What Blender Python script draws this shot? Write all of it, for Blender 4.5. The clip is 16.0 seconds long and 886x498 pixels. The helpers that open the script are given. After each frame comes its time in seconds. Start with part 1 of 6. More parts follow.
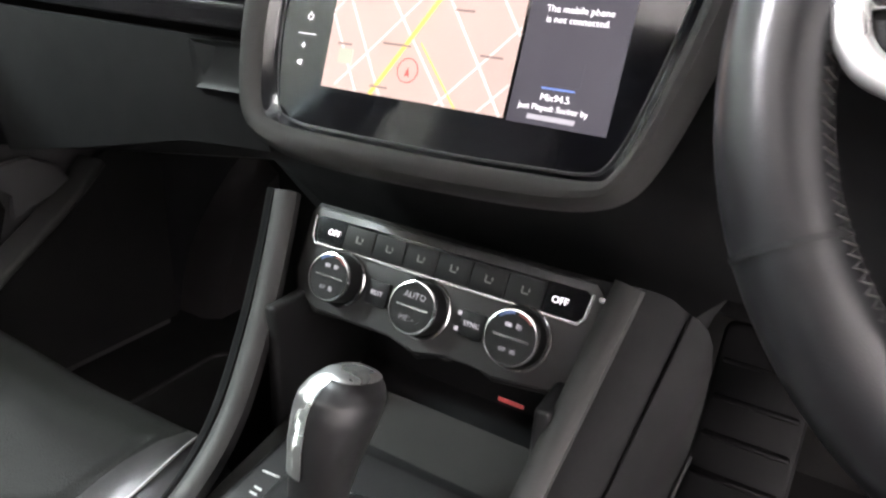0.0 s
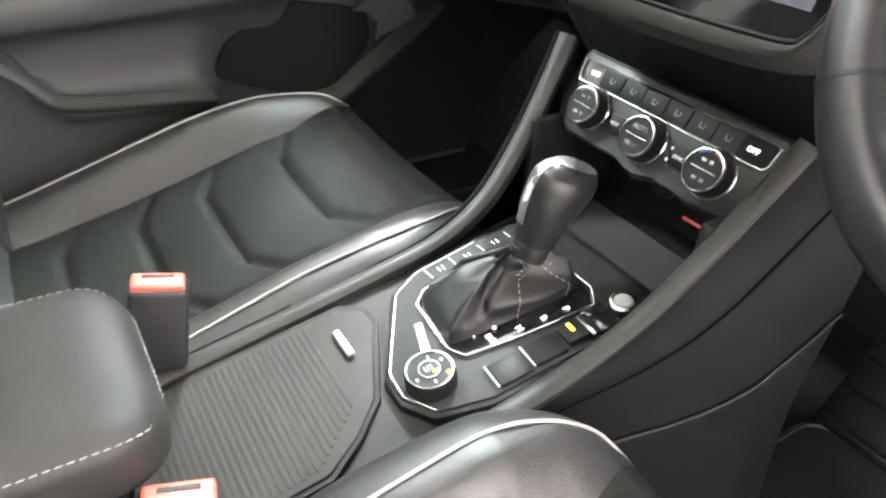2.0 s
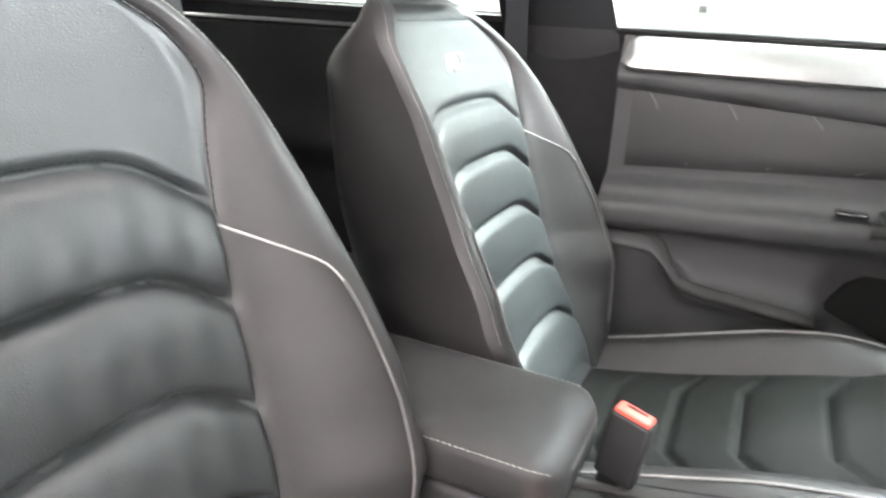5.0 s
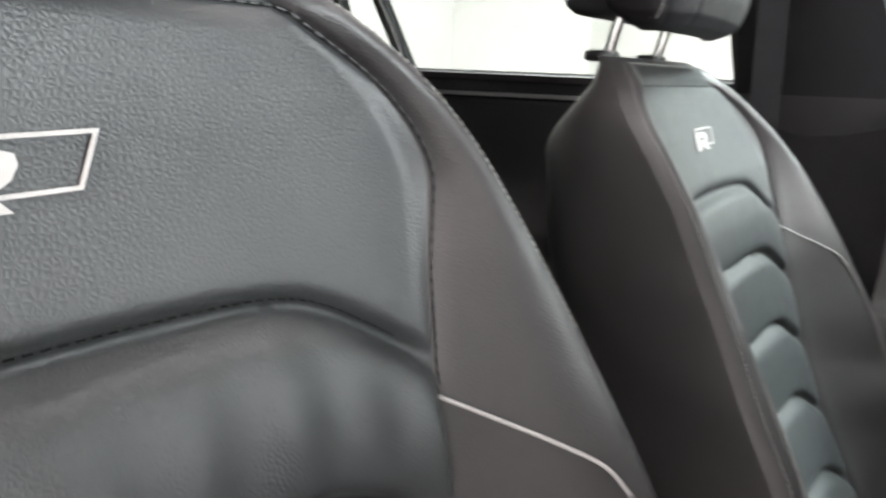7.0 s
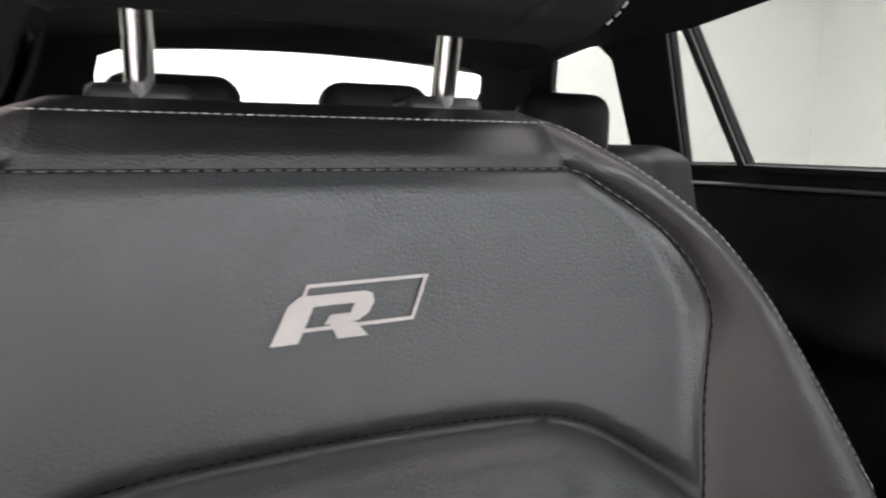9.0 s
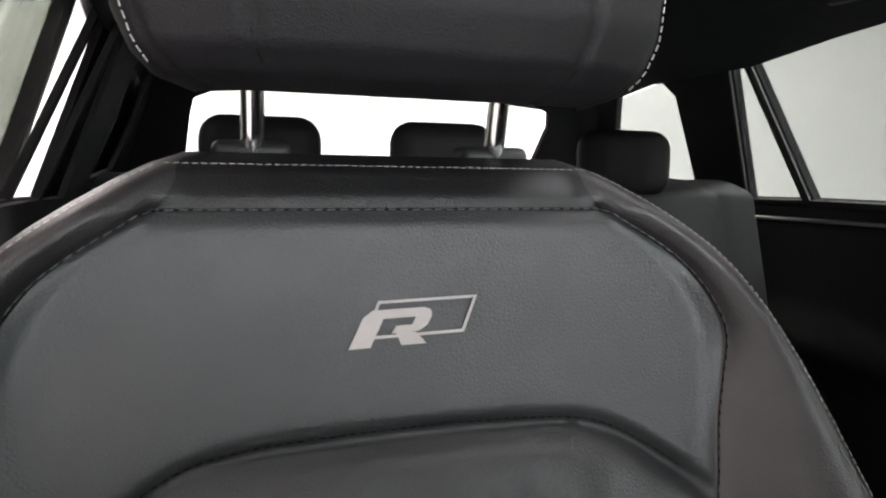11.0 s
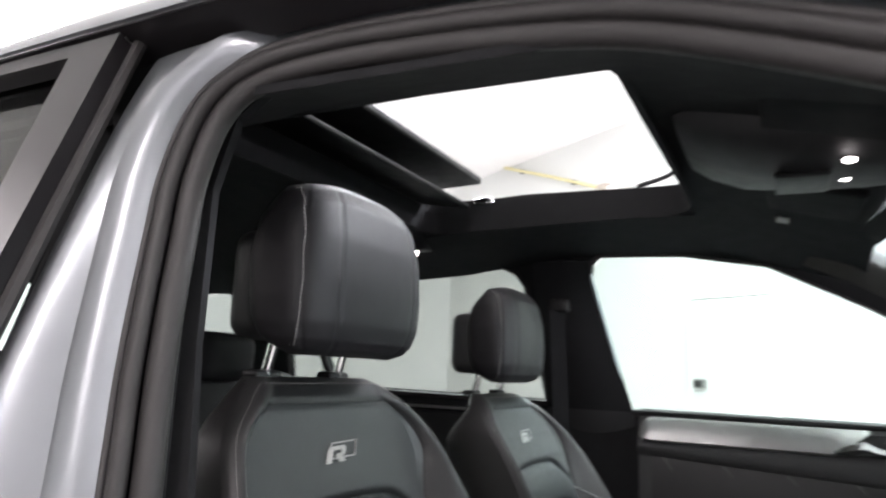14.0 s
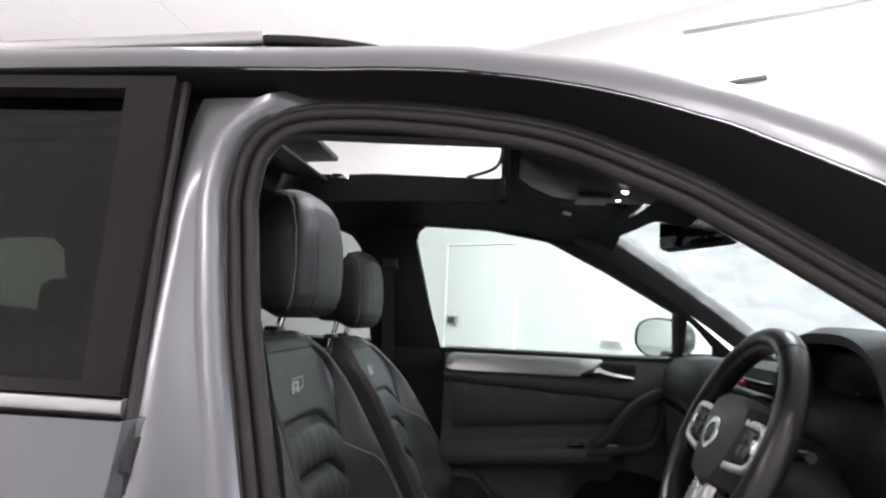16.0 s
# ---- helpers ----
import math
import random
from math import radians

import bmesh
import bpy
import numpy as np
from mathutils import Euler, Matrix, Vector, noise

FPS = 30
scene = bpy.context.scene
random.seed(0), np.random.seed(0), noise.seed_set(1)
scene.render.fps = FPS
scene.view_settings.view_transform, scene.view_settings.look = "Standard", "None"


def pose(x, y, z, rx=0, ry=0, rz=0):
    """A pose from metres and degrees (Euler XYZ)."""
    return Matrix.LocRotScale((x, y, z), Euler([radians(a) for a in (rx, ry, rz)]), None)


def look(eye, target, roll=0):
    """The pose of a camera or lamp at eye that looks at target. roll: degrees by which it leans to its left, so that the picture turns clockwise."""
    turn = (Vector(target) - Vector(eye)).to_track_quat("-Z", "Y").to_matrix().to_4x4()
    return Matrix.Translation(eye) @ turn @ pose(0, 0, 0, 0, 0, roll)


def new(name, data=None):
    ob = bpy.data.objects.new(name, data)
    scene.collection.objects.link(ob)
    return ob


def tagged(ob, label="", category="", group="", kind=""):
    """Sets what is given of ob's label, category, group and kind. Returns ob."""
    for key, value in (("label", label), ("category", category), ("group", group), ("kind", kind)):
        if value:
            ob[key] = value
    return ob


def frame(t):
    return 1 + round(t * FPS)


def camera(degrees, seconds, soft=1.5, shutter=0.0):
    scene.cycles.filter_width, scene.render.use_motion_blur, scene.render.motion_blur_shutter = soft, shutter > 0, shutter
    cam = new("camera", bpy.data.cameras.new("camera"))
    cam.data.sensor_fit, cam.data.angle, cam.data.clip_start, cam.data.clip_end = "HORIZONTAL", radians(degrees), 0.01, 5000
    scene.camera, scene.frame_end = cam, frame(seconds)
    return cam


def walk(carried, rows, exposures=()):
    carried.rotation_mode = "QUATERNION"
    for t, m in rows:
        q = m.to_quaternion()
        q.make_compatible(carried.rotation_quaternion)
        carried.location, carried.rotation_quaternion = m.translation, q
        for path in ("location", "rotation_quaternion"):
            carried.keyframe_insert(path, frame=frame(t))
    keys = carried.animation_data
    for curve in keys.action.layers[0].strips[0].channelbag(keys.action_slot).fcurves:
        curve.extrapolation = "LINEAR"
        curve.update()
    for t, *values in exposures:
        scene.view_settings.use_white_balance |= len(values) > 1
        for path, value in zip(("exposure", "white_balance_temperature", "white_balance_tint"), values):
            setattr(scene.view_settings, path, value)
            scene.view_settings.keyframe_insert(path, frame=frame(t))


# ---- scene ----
cam = camera(66.1, 16.0, 2.2, 0.5)

PATH = [
    (0, (0.235, 0.238, 1.063), (-0.667, 1.832, 0.259), 3.2),
    (0.5, (0.271, 0.208, 1.064), (-0.684, 1.736, 0.197), 3.3),
    (1, (0.312, 0.155, 1.076), (-0.806, 1.491, 0.093), 4.2),
    (1.5, (0.349, 0.126, 1.069), (-0.905, 1.24, -0.02), 4.9),
    (2, (0.402, 0.122, 1.087), (-0.96, 1.059, -0.04), 4.6),
    (2.5, (0.462, 0.127, 1.109), (-0.965, 0.972, -0.009), 4.5),
    (3, (0.527, 0.173, 1.123), (-0.976, 0.891, 0.016), 4.5),
    (3.5, (0.592, 0.207, 1.156), (-1.06, 0.588, 0.097), 4.5),
    (4, (0.616, 0.251, 1.157), (-1.153, 0.129, 0.232), 3.4),
    (4.5, (0.602, 0.248, 1.154), (-1.168, -0.252, 0.369), 2.8),
    (4.7, (0.596, 0.259, 1.151), (-1.141, -0.386, 0.398), 3.0),
    (6.8, (0.453, 0.089, 1.138), (-1.142, -1.005, 0.629), 1.6),
    (7, (0.439, 0.064, 1.125), (-1.101, -1.11, 0.624), 1.8),
    (7.5, (0.401, 0.044, 1.15), (-0.986, -1.333, 0.726), 1.3),
    (8, (0.376, 0.065, 1.151), (-0.899, -1.433, 0.789), 1.1),
    (8.5, (0.41, 0.084, 1.158), (-0.633, -1.592, 0.838), 0.4),
    (9, (0.448, 0.111, 1.159), (-0.377, -1.687, 0.866), 0.5),
    (9.2, (0.451, 0.122, 1.161), (-0.315, -1.703, 0.876), 0.4),
    (11.3, (0.472, 0.176, 1.166), (-0.167, -1.71, 0.978), 0.5),
    (11.5, (0.512, 0.175, 1.152), (-0.13, -1.711, 0.979), 0.2),
    (12, (0.667, 0.211, 1.157), (-0.174, -1.601, 1.069), 1.2),
    (12.5, (0.76, 0.271, 1.184), (-0.583, -1.211, 1.229), 2.0),
    (13, (0.87, 0.335, 1.21), (-0.611, -1.0, 1.368), 2.0),
    (13.5, (0.947, 0.363, 1.199), (-0.623, -0.847, 1.468), 2.1),
    (14, (1.079, 0.327, 1.195), (-0.68, -0.558, 1.543), 2.5),
    (14.5, (1.172, 0.333, 1.195), (-0.678, -0.326, 1.572), 2.5),
    (15, (1.252, 0.306, 1.157), (-0.635, -0.235, 1.54), 2.5),
    (15.5, (1.359, 0.233, 1.178), (-0.586, -0.1, 1.505), 2.6),
    (16, (1.485, 0.185, 1.22), (-0.497, -0.01, 1.411), 2.7),
]
EXPOSURES = [(0, 2.5, 6800, 24), (0.5, 2.85, 6880, 22), (1, 3.0, 6950, 21), (2.5, 3.05, 7050, 18), (3.5, 2.82, 6900, 18), (4.5, 2.95, 6800, 20), (7, 1.85, 6850, 22), (7.5, 1.47, 6900, 24), (8, 1.3, 6950, 26), (9, 1.1, 6950, 26), (11.5, 0.82, 6850, 22), (12.0, 0.9, 6750, 19), (12.5, 1.2, 6650, 20), (13.0, 1.32, 6600, 20), (13.5, 1.12, 6550, 20), (14.5, 0.27, 6600, 21), (16, 0.07, 6650, 24)]
walk(cam, [(t, look(e, g, r)) for t, e, g, r in PATH], EXPOSURES)

from mathutils import geometry

# ---- light ----
world = bpy.data.worlds.new("hall_air")
scene.world = world
world.use_nodes = True
world.node_tree.nodes["Background"].inputs[0].default_value = (0.9, 0.95, 1.0, 1)
world.node_tree.nodes["Background"].inputs[1].default_value = 0.4


def area_lamp(name, m, sx, sy, watts, col=(0.97, 0.985, 1.0)):
    data = bpy.data.lights.new(name, "AREA")
    data.shape, data.size, data.size_y, data.energy, data.color = "RECTANGLE", sx, sy, watts, col
    ob = new(name, data)
    ob.matrix_world = m
    return ob


CEIL = 4.2
LAMPS = [(-3.0, -1.9, 190), (-2.6, 2.0, 400), (3.6, 0.8, 38), (-1.5, -5.0, 150), (3.4, -5.3, 150)]
for lx, ly, lw in LAMPS:
    area_lamp("hall_lamp", pose(lx, ly, CEIL - 0.10), 1.5, 0.5, lw, (0.86, 0.96, 1.0) if lx < -1.6 else (1.0, 0.985, 0.97))
# fill light added out of view on the driver's side, in an unseen opening
SIDE = (-1.0, 4.2, 1.3, 3.5)
area_lamp("side_fill", pose(6.0, (SIDE[0] + SIDE[1]) / 2, (SIDE[2] + SIDE[3]) / 2, 0, 90, 0), SIDE[3] - SIDE[2], SIDE[1] - SIDE[0], 45, (1.0, 0.98, 0.965))
# unseen lamp added ahead of the car to light the seats through the windscreen
FRONT_OPEN = (-1.9, 0.9, 1.2, 2.6)
area_lamp("front_fill", pose((FRONT_OPEN[0] + FRONT_OPEN[1]) / 2, 6.0, (FRONT_OPEN[2] + FRONT_OPEN[3]) / 2, -90, 0, 0), FRONT_OPEN[1] - FRONT_OPEN[0], FRONT_OPEN[3] - FRONT_OPEN[2], 740, (0.95, 0.98, 1.0))


# ---- materials ----
def mk(name, col, rough=0.5, metal=0.0, grain=0.0, bump=0.0, var=0.12, big=5.0, coat=0.0, spec=0.5, kind="noise", emit=0.0, stretch=None, rvar=0.0):
    rvar = rvar or (0.02 if kind == "leather" else 0.05)
    m = bpy.data.materials.new(name)
    m.use_nodes = True
    nt = m.node_tree
    b = nt.nodes["Principled BSDF"]
    b.inputs["Roughness"].default_value, b.inputs["Metallic"].default_value = rough, metal
    b.inputs["Coat Weight"].default_value, b.inputs["Specular IOR Level"].default_value = coat, spec
    b.inputs["Coat Roughness"].default_value = 0.08
    tc = nt.nodes.new("ShaderNodeTexCoord")
    src = tc.outputs["Object"]
    if stretch:
        mp = nt.nodes.new("ShaderNodeMapping")
        mp.inputs["Scale"].default_value = stretch
        nt.links.new(src, mp.inputs[0])
        src = mp.outputs[0]
    n1 = nt.nodes.new("ShaderNodeTexNoise")
    n1.inputs["Scale"].default_value, n1.inputs["Detail"].default_value = big, 6
    nt.links.new(src, n1.inputs["Vector"])
    ramp = nt.nodes.new("ShaderNodeMix")
    ramp.data_type = "RGBA"
    lo, hi = [max(0, c * (1 - var)) for c in col], [min(1, c * (1 + var)) for c in col]
    ramp.inputs[6].default_value, ramp.inputs[7].default_value = (*lo, 1), (*hi, 1)
    nt.links.new(n1.outputs["Fac"], ramp.inputs[0])
    nt.links.new(ramp.outputs[2], b.inputs["Base Color"])
    rm = nt.nodes.new("ShaderNodeMapRange")
    rm.inputs[1].default_value, rm.inputs[2].default_value = 0.3, 0.7
    rm.inputs[3].default_value, rm.inputs[4].default_value = max(0.02, rough - rvar), min(1, rough + rvar)
    n3 = nt.nodes.new("ShaderNodeTexNoise")
    n3.inputs["Scale"].default_value, n3.inputs["Detail"].default_value = big * 6, 4
    nt.links.new(src, n3.inputs["Vector"])
    nt.links.new(n3.outputs["Fac"], rm.inputs[0])
    nt.links.new(rm.outputs[0], b.inputs["Roughness"])
    if grain:
        if kind == "leather":
            t = nt.nodes.new("ShaderNodeTexVoronoi")
            t.feature = "DISTANCE_TO_EDGE"
            t.inputs["Scale"].default_value = grain
            out = t.outputs["Distance"]
        elif kind == "weave":
            t = nt.nodes.new("ShaderNodeTexWave")
            t.inputs["Scale"].default_value, t.inputs["Distortion"].default_value = grain, 1.5
            out = t.outputs["Fac"]
        else:
            t = nt.nodes.new("ShaderNodeTexNoise")
            t.inputs["Scale"].default_value, t.inputs["Detail"].default_value = grain, 3
            out = t.outputs["Fac"]
        nt.links.new(src, t.inputs["Vector"])
        bp = nt.nodes.new("ShaderNodeBump")
        bp.inputs["Strength"].default_value, bp.inputs["Distance"].default_value = bump, 0.0014 if kind == "leather" else 0.0008
        nt.links.new(out, bp.inputs["Height"])
        nt.links.new(bp.outputs[0], b.inputs["Normal"])
    if emit:
        b.inputs["Emission Color"].default_value = (*col, 1)
        b.inputs["Emission Strength"].default_value = emit
    return m


def mk_glass(name, tint, gloss=1.0, dust=0.0):
    m = bpy.data.materials.new(name)
    m.use_nodes = True
    nt = m.node_tree
    nt.nodes.remove(nt.nodes["Principled BSDF"])
    out = nt.nodes["Material Output"]
    tr, gl = nt.nodes.new("ShaderNodeBsdfTransparent"), nt.nodes.new("ShaderNodeBsdfGlossy")
    tr.inputs[0].default_value = (*tint, 1)
    gl.inputs["Roughness"].default_value = 0.02
    gl.inputs["Color"].default_value = (gloss, gloss, gloss, 1)
    fr, mx = nt.nodes.new("ShaderNodeLayerWeight"), nt.nodes.new("ShaderNodeMixShader")
    pw, sc = nt.nodes.new("ShaderNodeMath"), nt.nodes.new("ShaderNodeMath")
    pw.operation, sc.operation = "POWER", "MULTIPLY_ADD"
    pw.inputs[1].default_value = 4.5
    sc.inputs[1].default_value, sc.inputs[2].default_value = 0.4, 0.025
    nt.links.new(fr.outputs["Facing"], pw.inputs[0])
    nt.links.new(pw.outputs[0], sc.inputs[0])
    nt.links.new(sc.outputs[0], mx.inputs[0])
    nt.links.new(tr.outputs[0], mx.inputs[1])
    nt.links.new(gl.outputs[0], mx.inputs[2])
    last = mx
    if dust:
        # a wiped, dusty film that catches the light in streaks
        tl, dm = nt.nodes.new("ShaderNodeBsdfTranslucent"), nt.nodes.new("ShaderNodeMixShader")
        tl.inputs[0].default_value = (0.24, 0.25, 0.25, 1)
        tc, mp, ns, ra = (nt.nodes.new("ShaderNode" + k) for k in ("TexCoord", "Mapping", "TexNoise", "MapRange"))
        mp.inputs["Scale"].default_value = (2.2, 7.0, 7.0)
        ns.inputs["Scale"].default_value, ns.inputs["Detail"].default_value, ns.inputs["Distortion"].default_value = 1.6, 7.0, 1.2
        ra.inputs[1].default_value, ra.inputs[2].default_value, ra.inputs[3].default_value, ra.inputs[4].default_value = 0.35, 0.68, dust * 0.35, dust
        nt.links.new(tc.outputs["Object"], mp.inputs[0])
        nt.links.new(mp.outputs[0], ns.inputs["Vector"])
        nt.links.new(ns.outputs[0], ra.inputs[0])
        nt.links.new(ra.outputs[0], dm.inputs[0])
        nt.links.new(mx.outputs[0], dm.inputs[1])
        nt.links.new(tl.outputs[0], dm.inputs[2])
        last = dm
    nt.links.new(last.outputs[0], out.inputs[0])
    return m


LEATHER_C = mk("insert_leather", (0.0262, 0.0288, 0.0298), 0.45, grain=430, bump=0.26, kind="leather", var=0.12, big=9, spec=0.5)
LEATHER_ARM = mk("armrest_leather", (0.0215, 0.0210, 0.0210), 0.52, grain=520, bump=0.28, kind="leather", var=0.12, big=8, spec=0.30)
LEATHER_B = mk("bolster_leather", (0.0215, 0.0203, 0.0206), 0.41, grain=500, bump=0.24, kind="leather", var=0.12, big=8, spec=0.45)
YOKE_K = mk("yoke_leather", (0.0095, 0.0095, 0.010), 0.40, grain=620, bump=0.25, kind="leather", var=0.12, big=8, spec=0.32)
LEATHER_H = mk("headrest_leather", (0.0120, 0.0112, 0.0124), 0.52, grain=620, bump=0.25, kind="leather", var=0.12, big=8, spec=0.22)
# cushion insert: darker and duller than the backrest's insert leather
SEAT_C = mk("dark_cushion_leather", (0.0098, 0.0101, 0.0093), 0.62, grain=430, bump=0.5, kind="leather", var=0.2, big=7, spec=0.08)
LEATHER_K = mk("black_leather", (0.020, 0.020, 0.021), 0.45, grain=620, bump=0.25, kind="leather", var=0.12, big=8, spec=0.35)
WHEEL_L = mk("wheel_leather", (0.0115, 0.0115, 0.0125), 0.30, grain=700, bump=0.06, kind="leather", var=0.15)
DASH_P = mk("black_dash_foam", (0.0085, 0.0085, 0.0088), 0.6, grain=900, bump=0.3, var=0.15, spec=0.22)
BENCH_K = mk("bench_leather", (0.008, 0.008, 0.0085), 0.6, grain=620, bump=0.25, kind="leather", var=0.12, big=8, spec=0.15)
GAITER_L = mk("gaiter_leather", (0.011, 0.011, 0.0115), 0.42, grain=600, bump=0.25, kind="leather", var=0.2)
PIPING = mk("pale_piping", (0.28, 0.276, 0.268), 0.5, var=0.1, big=40)
THREAD = mk("pale_thread", (0.36, 0.35, 0.335), 0.7, var=0.1, big=80)
LOGO = mk("embroidery_thread", (0.47, 0.46, 0.445), 0.65, grain=900, bump=0.5, kind="weave", var=0.12, big=60)
PLASTIC = mk("soft_black_plastic", (0.026, 0.026, 0.027), 0.55, grain=900, bump=0.25, var=0.15, spec=0.32)
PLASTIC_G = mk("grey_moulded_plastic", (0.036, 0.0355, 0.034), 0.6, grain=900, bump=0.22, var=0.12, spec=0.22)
PLASTIC_D = mk("dark_hard_plastic", (0.0130, 0.0130, 0.0133), 0.5, grain=800, bump=0.2, var=0.2, spec=0.25)
RAIL_P = mk("dark_rail_plastic", (0.028, 0.0275, 0.0265), 0.52, grain=900, bump=0.2, var=0.12, spec=0.35)
# footwell shade put into the colour: near black for cheeks and foot rest
CHEEK_P = mk("shaded_footwell_plastic", (0.0050, 0.0050, 0.0052), 0.62, grain=800, bump=0.25, var=0.2, spec=0.12)
SEAM_K = mk("sunken_seam", (0.006, 0.006, 0.006), 0.9, var=0.1, spec=0.08)
GRIP_K = mk("lever_grip_leather", (0.014, 0.014, 0.0145), 0.36, grain=700, bump=0.12, kind="leather", var=0.15, spec=0.4)
DOOR_P = mk("grained_door_plastic", (0.058, 0.058, 0.0585), 0.52, grain=900, bump=0.25, var=0.15, spec=0.32)
SILVER = mk("silver_lever_trim", (0.46, 0.46, 0.45), 0.30, metal=0.9, var=0.05)
SATIN_S = mk("satin_silver_trim", (0.60, 0.60, 0.59), 0.30, metal=0.8, var=0.04)
GLOSS_K = mk("piano_black", (0.012, 0.012, 0.013), 0.12, coat=0.6, var=0.2)
RUBBER = mk("seal_rubber", (0.020, 0.018, 0.018), 0.5, grain=500, bump=0.12, var=0.2, spec=0.35)
CHROME = mk("satin_chrome", (0.62, 0.62, 0.61), 0.22, metal=1.0, var=0.05)
ALU = mk("brushed_aluminium", (0.55, 0.55, 0.55), 0.34, metal=1.0, grain=300, bump=0.05, var=0.06, stretch=(1, 0.05, 1))
STEEL = mk("polished_steel", (0.7, 0.7, 0.7), 0.12, metal=1.0, var=0.04)
PAINT = mk("metallic_grey_paint", (0.18, 0.188, 0.200), 0.33, metal=0.85, coat=0.35, var=0.02, big=2, rvar=0.01)
HEADLINER = mk("black_headliner_cloth", (0.014, 0.014, 0.015), 0.9, grain=700, bump=0.4, var=0.2, spec=0.15)
PILLAR_T = mk("pillar_trim_cloth", (0.05, 0.048, 0.045), 0.85, grain=700, bump=0.35, var=0.15, spec=0.2)
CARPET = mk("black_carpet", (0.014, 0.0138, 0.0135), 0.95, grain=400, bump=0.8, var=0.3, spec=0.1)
DARK_TRIM = mk("gloss_dark_trim", (0.0105, 0.0095, 0.0103), 0.33, var=0.03, big=1.0, spec=0.18, rvar=0.01)
ROOF_GLASS = mk("dark_roof_glass", (0.004, 0.004, 0.004), 0.5, var=0.1, spec=0.08)
DARK_PIPE = mk("dark_piping", (0.09, 0.088, 0.085), 0.5, var=0.1)
CREASE = mk("pressed_seam", (0.11, 0.108, 0.105), 0.6, var=0.1)
PLATE_G = mk("shift_plate_grey", (0.028, 0.028, 0.029), 0.5, var=0.1, spec=0.3)
RED = mk("red_buckle_button", (0.75, 0.10, 0.07), 0.4, var=0.08)
WEBBING = mk("belt_webbing", (0.009, 0.009, 0.010), 0.8, grain=500, bump=0.5, kind="weave", var=0.15, spec=0.15)
GLASS = mk_glass("clear_glass", (0.75, 0.81, 0.785))
DUSTY = mk_glass("dusty_glass", (0.71, 0.76, 0.755), dust=0.42)
PRIVACY = mk_glass("privacy_glass", (0.62, 0.65, 0.63))
SCREEN_G = mk("screen_black", (0.008, 0.008, 0.010), 0.08, coat=0.3, var=0.1)
WALL = mk("white_wall_paint", (0.64, 0.65, 0.63), 0.75, grain=30, bump=0.15, var=0.05, big=0.7)
CEILING_M = mk("ceiling_board", (0.82, 0.81, 0.79), 0.85, grain=20, bump=0.1, var=0.05, big=0.5)
FLOOR_M = mk("sealed_concrete", (0.36, 0.355, 0.35), 0.4, grain=40, bump=0.2, var=0.15, big=1.2)
GREY_MARK = mk("grey_fitting", (0.20, 0.20, 0.19), 0.5)
PALE_MARK = mk("pale_print", (0.7, 0.7, 0.7), 0.5)


def glow(name, col, power):
    m = bpy.data.materials.new(name)
    m.use_nodes = True
    b = m.node_tree.nodes["Principled BSDF"]
    b.inputs["Base Color"].default_value = (*[c * 0.3 for c in col], 1)
    b.inputs["Emission Color"].default_value, b.inputs["Emission Strength"].default_value = (*col, 1), power
    return m


LIT_WHITE = glow("lit_white", (0.95, 0.97, 1.0), 0.42)
LIT_GREY = glow("lit_grey", (0.55, 0.56, 0.6), 0.22)
LIT_AMBER = glow("lit_amber", (1.0, 0.62, 0.05), 0.6)
LIT_MAP = glow("lit_map", (0.90, 0.70, 0.61), 0.145)
LIT_ROAD = glow("lit_road", (0.95, 0.90, 0.85), 0.21)
LIT_YELLOW = glow("lit_yellow_road", (0.95, 0.70, 0.15), 0.27)
LIT_PARK = glow("lit_park", (0.62, 0.70, 0.55), 0.2)
LIT_NAME = glow("lit_names", (0.50, 0.38, 0.34), 0.10)
LIT_RED = glow("lit_red", (0.85, 0.10, 0.08), 0.35)
LIT_BLUE = glow("lit_blue", (0.15, 0.30, 0.75), 0.25)
LIT_PANE = glow("lit_pane", (0.06, 0.06, 0.075), 0.25)
LAMP_M = glow("lamp_diffuser", (1.0, 0.97, 0.92), 9.0)
SPOT_M = glow("small_lamp_lens", (1.0, 0.97, 0.93), 6.0)


# ---- mesh helpers ----
def thing(name, label, category, group="", kind="", m=Matrix()):
    ob = new(name)
    ob.empty_display_size = 0.05
    ob.matrix_world = m
    return tagged(ob, label, category, group, kind)


def finish(name, bm, mat, smooth=True, angle=40):
    me = bpy.data.meshes.new(name)
    bmesh.ops.recalc_face_normals(bm, faces=bm.faces)
    if smooth:
        for e in bm.edges:
            if len(e.link_faces) == 2 and e.calc_face_angle(0) > radians(angle):
                e.smooth = False
        for f in bm.faces:
            f.smooth = True
    bm.to_mesh(me)
    bm.free()
    me.materials.append(mat)
    return me


def part(name, bm, mat, parent=None, label="", smooth=True, angle=40):
    ob = new(name, finish(name, bm, mat, smooth, angle))
    if parent:
        ob.parent = parent
    if label:
        ob["label"] = label
    return ob


def setting(name, bm, mat, label, category, smooth=False):
    return tagged(part(name, bm, mat, None, "", smooth), label, category, "", "structure")


def join(*bms):
    out = bmesh.new()
    for b in bms:
        me = bpy.data.meshes.new("tmp")
        b.to_mesh(me)
        b.free()
        out.from_mesh(me)
        bpy.data.meshes.remove(me)
    return out


